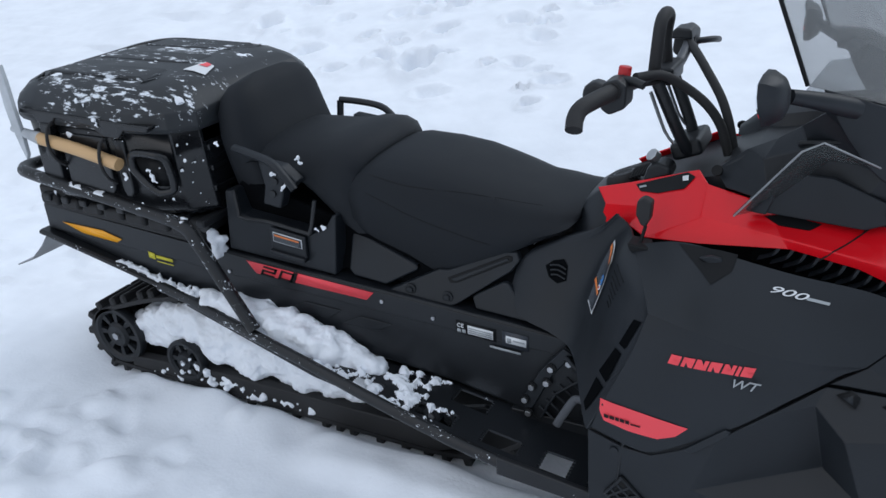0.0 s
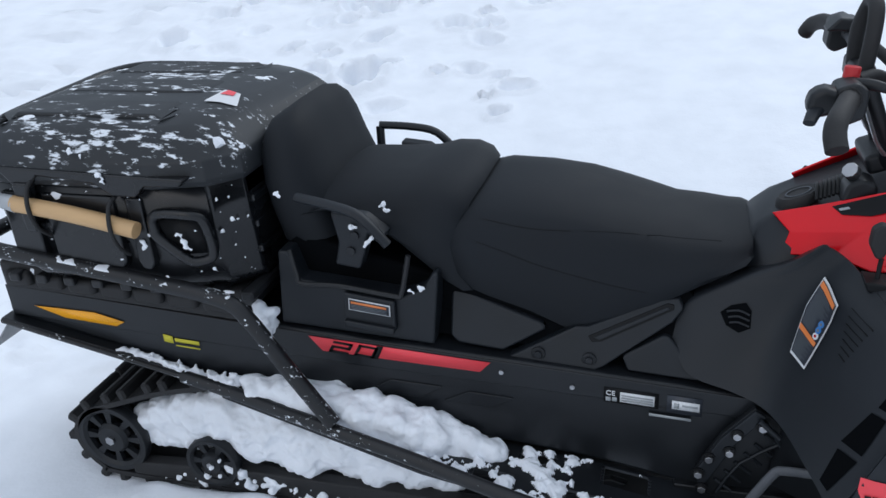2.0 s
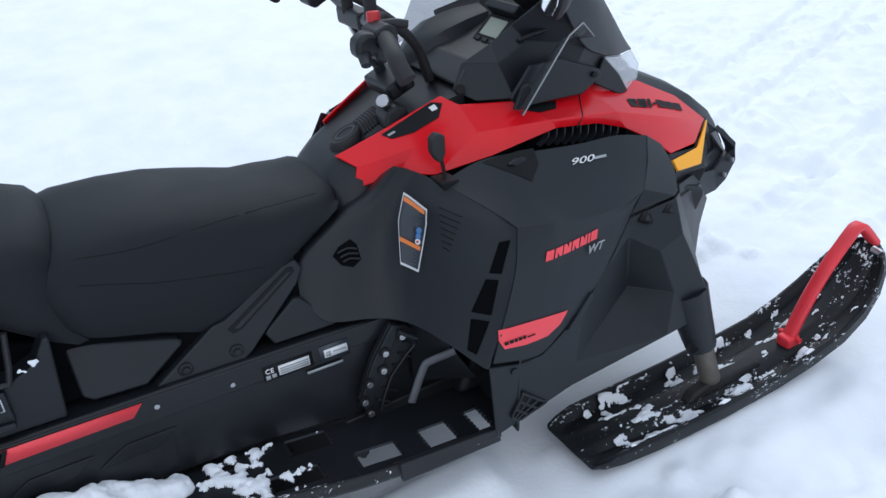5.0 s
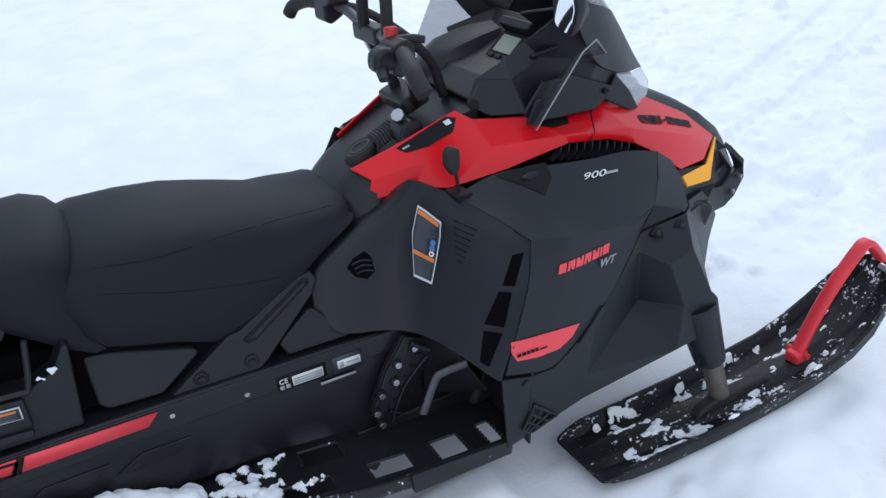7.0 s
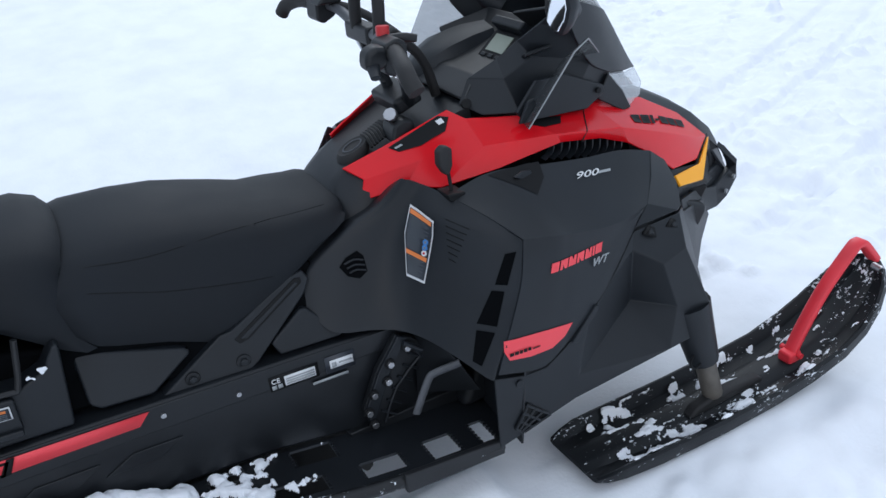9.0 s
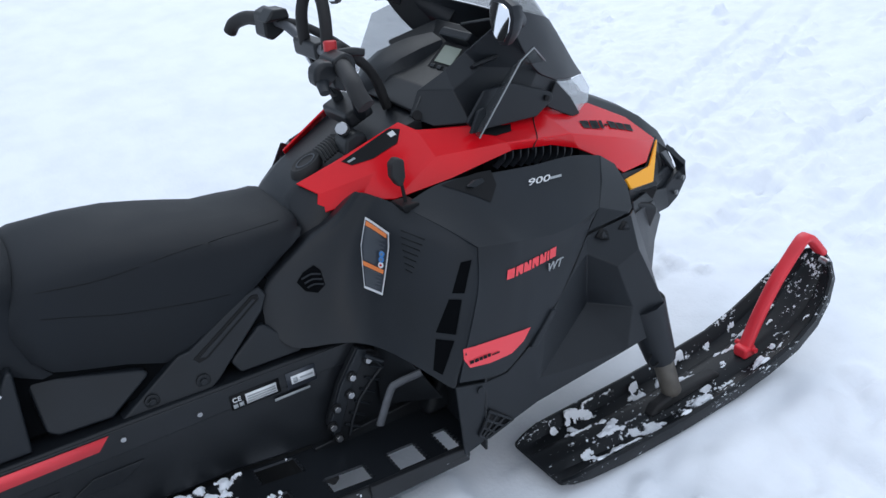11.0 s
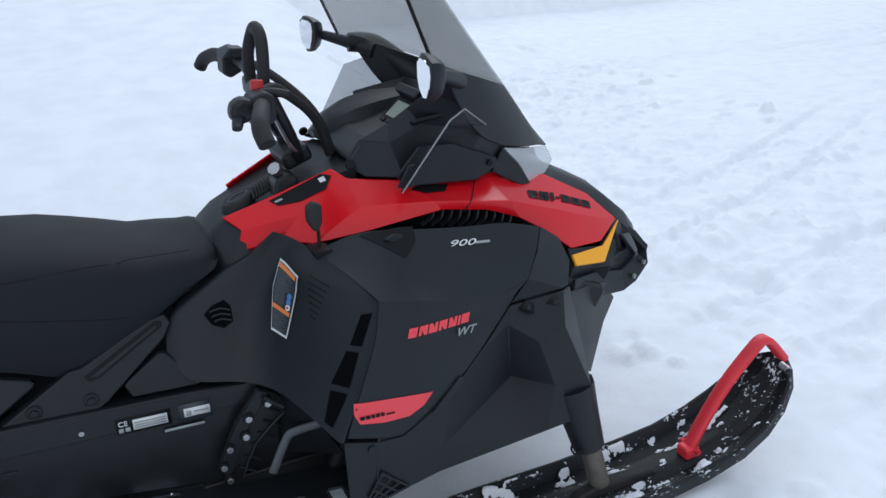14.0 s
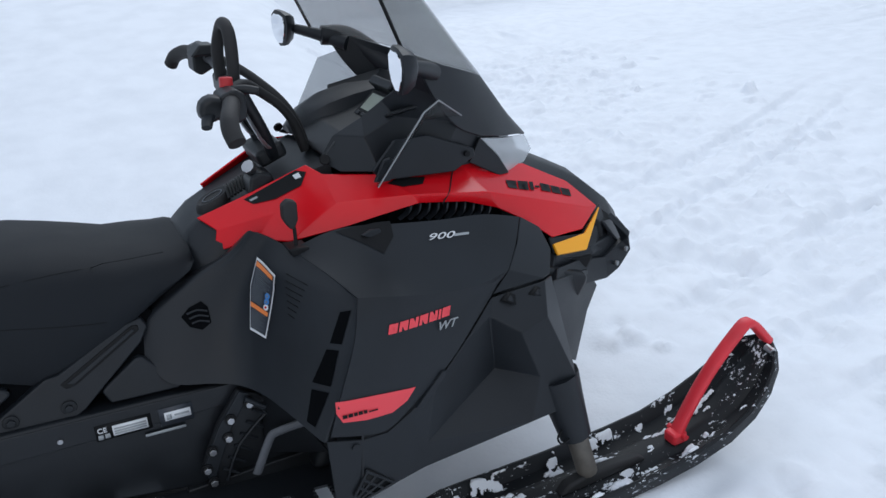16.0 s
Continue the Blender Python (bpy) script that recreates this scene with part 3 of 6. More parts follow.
def side_rail(s):
    tube("flange_rail", [(-1.52, s * 0.283, 0.508), (-1.16, s * 0.287, 0.434), (-0.92, s * 0.298, 0.388), (-0.76, s * 0.325, 0.375)], 0.008, FROSTED, sled, steps=3, sides=8)
    tube("side_rail", [(-1.02, s * 0.291, 0.405), (-0.90, s * 0.303, 0.388), (-0.75, s * 0.335, 0.375), (-0.60, s * 0.372, 0.368), (-0.40, s * 0.40, 0.338), (-0.20, s * 0.42, 0.296), (0.05, s * 0.44, 0.248), (0.22, s * 0.45, 0.228), (0.41, s * 0.455, 0.212)], 0.0145, FROSTED, sled, "satin black tubular side rail", flat=1.15)
    slab("rail_lip", [(0.16, 0.262), (0.41, 0.232), (0.41, 0.192), (0.16, 0.212)], s * 0.452, s * 0.468, TUBE, sled, 0.004)


both(side_rail)


# running boards: a frame of bars with toothed openings
def board_point(x, w, s=-1):
    """w: 0 at the tunnel, 1 at the outer rail."""
    z = np.interp(x, [-0.95, -0.5, -0.05, 0.16, 0.45], [0.375, 0.322, 0.282, 0.247, 0.222])
    outer = np.interp(x, [-0.95, -0.6, -0.4, -0.2, 0.05, 0.45], [0.29, 0.36, 0.395, 0.415, 0.435, 0.452])
    return Vector((x, s * (0.258 + (outer - 0.258) * w), z - 0.006 * w))


def running_board(s):
    board = part("running_board", bmesh.new(), ALLOY, sled, "black perforated running board with toothed openings")
    bm = bmesh.new()
    cells = []
    holes = [(-0.40, -0.33, 0.08, 0.40), (-0.21, -0.12, 0.06, 0.38), (-0.03, 0.075, 0.04, 0.36), (-0.30, -0.20, 0.58, 0.88), (-0.10, 0.02, 0.60, 0.88), (0.09, 0.195, 0.60, 0.88), (0.245, 0.325, 0.58, 0.93), (0.367, 0.412, 0.56, 0.94)]
    xs = sorted({-0.92, 0.46, *[round(h[0], 3) for h in holes], *[round(h[1], 3) for h in holes]})
    for a, b in zip(xs, xs[1:]):
        gaps = sorted((h[2], h[3]) for h in holes if h[0] <= a + 1e-6 and h[1] >= b - 1e-6)
        w = 0.0
        for g0, g1 in gaps:
            cells.append((a, b, w, g0))
            w = g1
        cells.append((a, b, w, 1.0))
    for a, b, g0, g1 in holes:
        for k in range(6):
            w = g0 + (g1 - g0) * (k + 0.15) / 6
            dw = (g1 - g0) / 12
            cells.append((a, a + 0.007, w, w + dw)), cells.append((b - 0.007, b, w, w + dw))
    for a, b, w0, w1 in cells:
        q = [board_point(a, w0, s), board_point(b, w0, s), board_point(b, w1, s), board_point(a, w1, s)]
        top = [bm.verts.new(p) for p in q]
        low = [bm.verts.new(p - Vector((0, 0, 0.007))) for p in q]
        bm.faces.new(top), bm.faces.new(low[::-1])
        for i in range(4):
            bm.faces.new((top[i], top[(i + 1) % 4], low[(i + 1) % 4], low[i]))
    bmesh.ops.recalc_face_normals(bm, faces=bm.faces)
    bm.to_mesh(board.data)
    bm.free()


both(running_board)

# ---- track, wheels and skid frame
track = new("track")
track.parent = sled
tagged(track, "black rubber track with tall lugs, packed with snow")
LOOP = [(-1.325, 0.0), (-0.9, 0.0), (-0.45, 0.0), (-0.12, 0.0), (0.02, 0.03), (0.16, 0.12), (0.27, 0.24), (0.31, 0.34), (0.27, 0.41), (0.15, 0.435), (-0.3, 0.43), (-0.8, 0.40), (-1.10, 0.345), (-1.28, 0.285), (-1.40, 0.235), (-1.455, 0.165), (-1.45, 0.09), (-1.40, 0.025)]


def loop_line(pts, steps=8):
    n = len(pts)
    ring = [Vector((*p, 0)) for p in pts]
    out = []
    for i in range(n):
        a, b, c, d = (ring[(i + k) % n] for k in (-1, 0, 1, 2))
        for j in range(steps):
            t = j / steps
            q = 0.5 * (2 * b + (c - a) * t + (2 * a - 5 * b + 4 * c - d) * t * t + (3 * b - a - 3 * c + d) * t ** 3)
            out.append((q.x, q.y))
    return out


def belt():
    line = loop_line(LOOP)
    n = len(line)
    rings = []
    for i, (x, z) in enumerate(line):
        (ax, az), (bx, bz) = line[i - 1], line[(i + 1) % n]
        d = Vector((bx - ax, bz - az)).normalized()
        inward = Vector((-d.y, d.x))
        o, q = (x + inward.x * 0.018, z + inward.y * 0.018), (x + inward.x * 0.032, z + inward.y * 0.032)
        rings.append([(o[0], -0.25, o[1]), (o[0], 0.25, o[1]), (q[0], 0.25, q[1]), (q[0], -0.25, q[1])])
    loft("belt", rings + rings[:1], RUBBER, track, caps=False, smooth=30)
    # lugs stand proud of the belt at the track's pitch
    gap = [math.hypot(line[i][0] - line[i - 1][0], line[i][1] - line[i - 1][1]) for i in range(n)]
    total, pitch = sum(gap), 0.073
    lug = bmesh.new()
    for y0, y1, dx in ((-0.25, -0.10, 0.0), (-0.085, 0.085, 0.012), (0.10, 0.25, 0.0)):
        bmesh.ops.create_cube(lug, size=1, matrix=Matrix.LocRotScale((dx, (y0 + y1) / 2, 0.014), None, (0.026, y1 - y0, 0.034)))
    bmesh.ops.bevel(lug, geom=lug.edges[:], offset=0.006, segments=1, affect="EDGES")
    first = part("lug", lug, RUBBER, track)
    at, acc, k = 0.0, 0.0, 0
    for i in range(n):
        acc += gap[i]
        if acc >= at:
            (ax, az), (bx, bz) = line[i - 1], line[(i + 1) % n]
            ang = math.atan2(bz - az, bx - ax)
            ob = first if k == 0 else new("lug", first.data)
            ob.parent = track
            x, z = line[i]
            ob.matrix_local = Matrix.Translation((x - math.sin(ang) * 0.022, 0, z + math.cos(ang) * 0.022)) @ Matrix.Rotation(-ang, 4, "Y") @ Matrix.Rotation(math.pi, 4, "X")
            k, at = k + 1, at + pitch


belt()


def wheel(x, y, z, r, holes, name="idler_wheel"):
    """A moulded wheel: hub, web with oval holes, and a rubber-edged rim, all one body."""
    bm = bmesh.new()
    n = holes * 6
    radii = [0.10, 0.36, 0.44, 0.76, 0.84, 0.97, 1.0]
    depth = [0.018, 0.018, 0.007, 0.007, 0.015, 0.015, 0.009]
    grid = [[[bm.verts.new((x + r * q * math.cos(a), y + side * d, z + r * q * math.sin(a))) for a in (2 * math.pi * k / n for k in range(n))] for q, d in zip(radii, depth)] for side in (-1, 1)]

    def solid(i, k):
        return not (i == 2 and k % 6 in (1, 2, 3, 4))

    for i in range(len(radii) - 1):
        for k in range(n):
            j = (k + 1) % n
            if solid(i, k):
                for g in grid:
                    bm.faces.new((g[i][k], g[i + 1][k], g[i + 1][j], g[i][j]))
                for a, b, other in ((i, i, solid(i - 1, k) if i else False), (i + 1, i + 1, solid(i + 1, k) if i < len(radii) - 2 else False)):
                    if not other:
                        bm.faces.new((grid[0][a][k], grid[0][a][j], grid[1][a][j], grid[1][a][k]))
                for kk, other in ((k, solid(i, k - 1)), (j, solid(i, k + 1))):
                    if not other:
                        bm.faces.new((grid[0][i][kk], grid[0][i + 1][kk], grid[1][i + 1][kk], grid[1][i][kk]))
    part(name, bm, PLASTIC_DARK, track)
    disc("hub_bolt", (x, y - 0.018 if y < 0 else y + 0.018, z), (0, 1, 0), r * 0.13, 0.012, STEEL, track, sides=6)


for y in (-0.235, -0.08, 0.08, 0.235):
    wheel(-1.325, y, 0.138, 0.105, 8, "rear_wheel")
for x, h in ((-1.02, 0.248), (-0.55, 0.19), (-0.15, 0.19)):
    for y in (-h, h):
        wheel(x, y, 0.115, 0.074, 6)
both(lambda s: slab("slide_rail", [(-1.33, 0.05), (-0.2, 0.042), (-0.05, 0.075), (0.02, 0.12), (-0.02, 0.13), (-0.15, 0.09), (-1.33, 0.085)], s * 0.115, s * 0.135, PLASTIC_DARK, track, 0.004))
both(lambda s: slab("belt_edge", [(-1.28, 0.030), (-0.12, 0.030), (0.0, 0.075), (-0.05, 0.100), (-0.90, 0.096), (-1.28, 0.070)], s * 0.212, s * 0.2505, RUBBER, track, 0.006))
both(lambda s: tube("rear_arm", [(-0.62, s * 0.16, 0.36), (-0.80, s * 0.16, 0.22), (-0.92, s * 0.16, 0.12)], 0.017, TUBE, track))
both(lambda s: tube("swing_arm", [(-1.10, s * 0.19, 0.30), (-0.85, s * 0.19, 0.24), (-0.55, s * 0.19, 0.16)], 0.016, TUBE, track))
tube("shock_absorber", [(-0.85, 0, 0.14), (-0.50, 0, 0.30)], 0.028, GREYMETAL, track)
both(lambda s: tube("cross_shaft", [(-0.62, 0, 0.34), (-0.62, s * 0.25, 0.34)], 0.014, TUBE, track, steps=2))

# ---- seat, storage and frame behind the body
# painted near-black to stand in for the shade under the seat
SEATBASE = slab("seat_base", [(-0.76, 0.525), (-0.02, 0.50), (0.0, 0.56), (-0.09, 0.60), (-0.33, 0.66), (-0.48, 0.70), (-0.72, 0.76), (-0.75, 0.70)], -0.195, 0.195, RECESS_SHADE, sled, 0.01)


def seat_ring(x, w, low, top, shoulder=0.06, bulge=0.012, lean=0.0, bow=0.0):
    """One upright section of a seat: low edge on the right, over the crown, to the left."""
    half = [(1.0, low), (1.0 + bulge / w, low + 0.3 * (top - shoulder - low)), (1.0 + 0.3 * bulge / w, low + 0.75 * (top - shoulder - low)), (0.965, top - shoulder), (0.925, top - 0.72 * shoulder), (0.80, top - 0.38 * shoulder), (0.55, top - 0.12 * shoulder), (0.28, top - 0.02 * shoulder)]
    pts = [(x + lean * (z - low) - bow * math.sin(math.pi * (z - low) / (top - low)), -w * k, z) for k, z in half] + [(x + lean * (top - low), 0, top)]
    pts += [(q[0], -q[1], q[2]) for q in pts[-2::-1]]
    return pts + [(x, 0.5 * w, low - 0.002), (x, -0.5 * w, low - 0.002)]


seat = new("seat")
seat.parent = sled
tagged(seat, "black vinyl two-person seat with a low backrest")
front = [(-0.322, 0.192, 0.66, 0.842), (-0.315, 0.200, 0.652, 0.858), (-0.28, 0.203, 0.640, 0.866), (-0.19, 0.204, 0.612, 0.862), (-0.10, 0.204, 0.572, 0.850), (-0.03, 0.200, 0.590, 0.833), (0.03, 0.194, 0.622, 0.817),
         (0.09, 0.186, 0.654, 0.800), (0.15, 0.177, 0.686, 0.788), (0.20, 0.166, 0.710, 0.784), (0.228, 0.155, 0.726, 0.786), (0.242, 0.138, 0.744, 0.785)]
cushion = loft("driver_cushion", [seat_ring(x, w, lo, t - 0.016, 0.055 if x < 0.1 else 0.03, bow=0.045 * max(0.0, min(1.0, (-0.15 - x) / 0.15))) for x, w, lo, t in front], VINYL, seat)
rear = [(-0.70, 0.19, 0.80, 0.885), (-0.62, 0.195, 0.83, 0.888), (-0.55, 0.20, 0.80, 0.888), (-0.47, 0.203, 0.752, 0.892), (-0.42, 0.206, 0.712, 0.905), (-0.37, 0.209, 0.672, 0.904), (-0.335, 0.207, 0.650, 0.890), (-0.316, 0.198, 0.648, 0.868)]
loft("passenger_cushion", [seat_ring(x, w, lo, t - 0.018, 0.055, lean=0.03, bow=0.045 * max(0.0, min(1.0, (x + 0.50) / 0.15))) for x, w, lo, t in rear], VINYL, seat)


def back_ring(z, x0, x1, w):
    c, hx = (x0 + x1) / 2, (x1 - x0) / 2
    return [(c + hx * math.copysign(abs(math.cos(a)) ** 0.75, math.cos(a)), w * math.copysign(abs(math.sin(a)) ** 0.55, math.sin(a)), z + 0.012 * math.cos(a)) for a in (2 * math.pi * k / 28 for k in range(28))]


loft("backrest", [back_ring(z - 0.042, a - 0.040, b - 0.046, w) for z, a, b, w in ((0.78, -0.74, -0.56, 0.195), (0.86, -0.755, -0.575, 0.205), (0.92, -0.76, -0.605, 0.207), (0.98, -0.76, -0.625, 0.198), (1.02, -0.752, -0.64, 0.178), (1.045, -0.738, -0.66, 0.145), (1.055, -0.72, -0.68, 0.10))], VINYL, seat)


# stitched seams of the driver's cushion
for line in ([(-0.294, -0.200, 0.818), (-0.177, -0.200, 0.800), (-0.013, -0.200, 0.804), (0.103, -0.200, 0.798), (0.177, -0.200, 0.796)], [(-0.302, -0.210, 0.769), (-0.237, -0.210, 0.747), (-0.166, -0.210, 0.722), (-0.025, -0.210, 0.689), (0.043, -0.210, 0.678)]):
    tube("seat_seam", laid(cushion, smooth_path(line, 5), (0, -0.9, 0.45), 0.0, 0.06), 0.0009, INK_AND_SHADE, seat, steps=1, sides=6)

# storage case under the passenger, its straps, and the covers along the side
CASE_Y = 0.245


def lean_slab(name, outline, s, d0, d1, mat, bevel, base=0.240):
    """An (x, z) outline that leans in towards the top; d0, d1: depth behind and in front of the leaning face."""
    def at(x, z, d):
        return (x, s * (base - 0.36 * max(0.0, z - 0.51) + d), z)
    bm = bmesh.new()
    a, b = [bm.verts.new(at(x, z, d0)) for x, z in outline], [bm.verts.new(at(x, z, d1)) for x, z in outline]
    bm.faces.new(a), bm.faces.new(b[::-1])
    for i in range(len(a)):
        j = (i + 1) % len(a)
        bm.faces.new((a[i], b[i], b[j], a[j]))
    return rounded(part(name, bm, mat, sled), bevel)


def side_covers(s):
    slab("storage_case", [(-0.757, 0.553), (-0.74, 0.735), (-0.715, 0.735), (-0.695, 0.668), (-0.462, 0.645), (-0.416, 0.664), (-0.388, 0.708), (-0.376, 0.706), (-0.396, 0.531)], s * 0.19, s * CASE_Y, PLASTIC, sled, 0.008, "black plastic storage case")
    slab("case_latch", [(-0.590, 0.652), (-0.474, 0.638), (-0.476, 0.568), (-0.592, 0.580)], s * CASE_Y, s * (CASE_Y + 0.014), PLASTIC, sled, 0.005)
    slab("latch_lip", [(-0.592, 0.588), (-0.476, 0.576), (-0.478, 0.562), (-0.592, 0.572)], s * CASE_Y, s * (CASE_Y + 0.024), PLASTIC, sled, 0.004)
    lean_slab("side_cover", [(-0.366, 0.652), (-0.345, 0.646), (-0.165, 0.590), (-0.155, 0.578), (-0.246, 0.526), (-0.346, 0.534), (-0.364, 0.548)], s, -0.045, 0.002, PLASTIC, 0.010)
    # fills the gaps behind the covers, their shade painted in
    lean_slab("cover_recess_shade", [(-0.468, 0.660), (-0.36, 0.680), (-0.06, 0.60), (0.10, 0.69), (0.17, 0.63), (0.20, 0.52), (-0.468, 0.545)], s, -0.05, -0.014, RECESS_SHADE, 0.004)
    lean_slab("seat_strut", [(-0.236, 0.516), (-0.095, 0.590), (-0.070, 0.592), (0.075, 0.655), (0.108, 0.660), (0.118, 0.640), (0.098, 0.612), (0.009, 0.547), (-0.033, 0.515), (-0.052, 0.505)], s, -0.03, 0.004, PLASTIC, 0.005)
    lean_slab("knee_backing", [(0.075, 0.575), (0.12, 0.645), (0.21, 0.705), (0.285, 0.735), (0.320, 0.720), (0.26, 0.65), (0.17, 0.575)], s, -0.11, -0.085, PLASTIC, 0.004)
    # the groove is not sunk; black paints the shade inside it
    lean_slab("strut_groove_shade", [(-0.069, 0.574), (0.086, 0.650), (0.099, 0.648), (0.099, 0.638), (-0.040, 0.566), (-0.060, 0.563)], s, 0.002, 0.0062, INK_AND_SHADE, 0.002)
    lean_slab("strut_ridge", [(-0.058, 0.573), (0.086, 0.644), (0.092, 0.640), (-0.044, 0.569)], s, 0.004, 0.0085, PLASTIC, 0.003)
    lean_slab("corner_cover", [(0.001, 0.536), (0.012, 0.545), (0.080, 0.584), (0.094, 0.582), (0.158, 0.512), (0.152, 0.500), (0.014, 0.508)], s, -0.02, 0.0, PLASTIC, 0.006)
    for x, z in ((-0.170, 0.530), (-0.064, 0.527)):
        disc("strut_bolt", (x, s * 0.237, z), (0, 1, 0), 0.0155, 0.006, PLASTIC_DARK, sled, sides=18, bevel=0.002)
        disc("bolt_head", (x, s * 0.241, z), (0, 1, 0), 0.0085, 0.006, ALLOY, sled, sides=6, bevel=0.001)
    # wire straps that hold the case
    tube("case_wire", [(-0.715, s * 0.235, 0.735), (-0.70, s * 0.246, 0.68), (-0.69, s * 0.248, 0.66), (-0.60, s * 0.249, 0.662), (-0.48, s * 0.249, 0.648), (-0.46, s * 0.247, 0.655), (-0.44, s * 0.240, 0.742)], 0.006, TUBE, sled, steps=4, sides=8)
    # passenger grab handle
    tube("grab_handle", [(-0.668, s * 0.256, 0.868), (-0.60, s * 0.270, 0.862), (-0.535, s * 0.280, 0.850), (-0.50, s * 0.284, 0.825), (-0.466, s * 0.284, 0.785)], 0.0125, PLASTIC, sled, "black passenger grab handle", steps=3, flat=0.8)
    slab("handle_plate", [(-0.60, 0.838), (-0.525, 0.830), (-0.478, 0.792), (-0.500, 0.770), (-0.518, 0.790), (-0.530, 0.748), (-0.545, 0.708), (-0.602, 0.716), (-0.588, 0.77)], s * 0.215, s * 0.255, PLASTIC, sled, 0.007)
    for x, z in ((-0.548, 0.788), (-0.560, 0.752)):
        disc("handle_bolt", (x, s * 0.257, z), (0, 1, 0), 0.010, 0.006, ALLOY, sled, sides=10, bevel=0.001)


both(side_covers)
tube("handle_leg", [(-0.666, 0.255, 0.865), (-0.66, 0.235, 0.80)], 0.011, PLASTIC, sled, steps=2)
CY = -CASE_Y - 0.0145
decal("case_label", [(-0.578, CY, 0.640), (-0.484, CY, 0.629), (-0.485, CY, 0.602), (-0.580, CY, 0.612)], WHITE, sled, label="white and orange warning label")
decal("case_label_field", [(-0.5755, CY, 0.6375), (-0.4865, CY, 0.6265), (-0.4875, CY, 0.6045), (-0.577, CY, 0.6145)], LABELGREY, sled, lift=0.003)
for k, (mat, deep) in enumerate(((ORANGE, 0.0050), (LABELINK, 0.0012), (LABELINK, 0.0012), (LABELINK, 0.0012))):
    z = 0.6345 - (0.0078 + 0.0038 * (k - 1) if k else 0)
    decal("case_label_print", [(-0.572, CY, z), (-0.492, CY, z - 0.0095), (-0.4925, CY, z - 0.0095 - deep), (-0.5725, CY, z - deep)], mat, sled, lift=0.0045)



# ---- body panels
BODY = {}


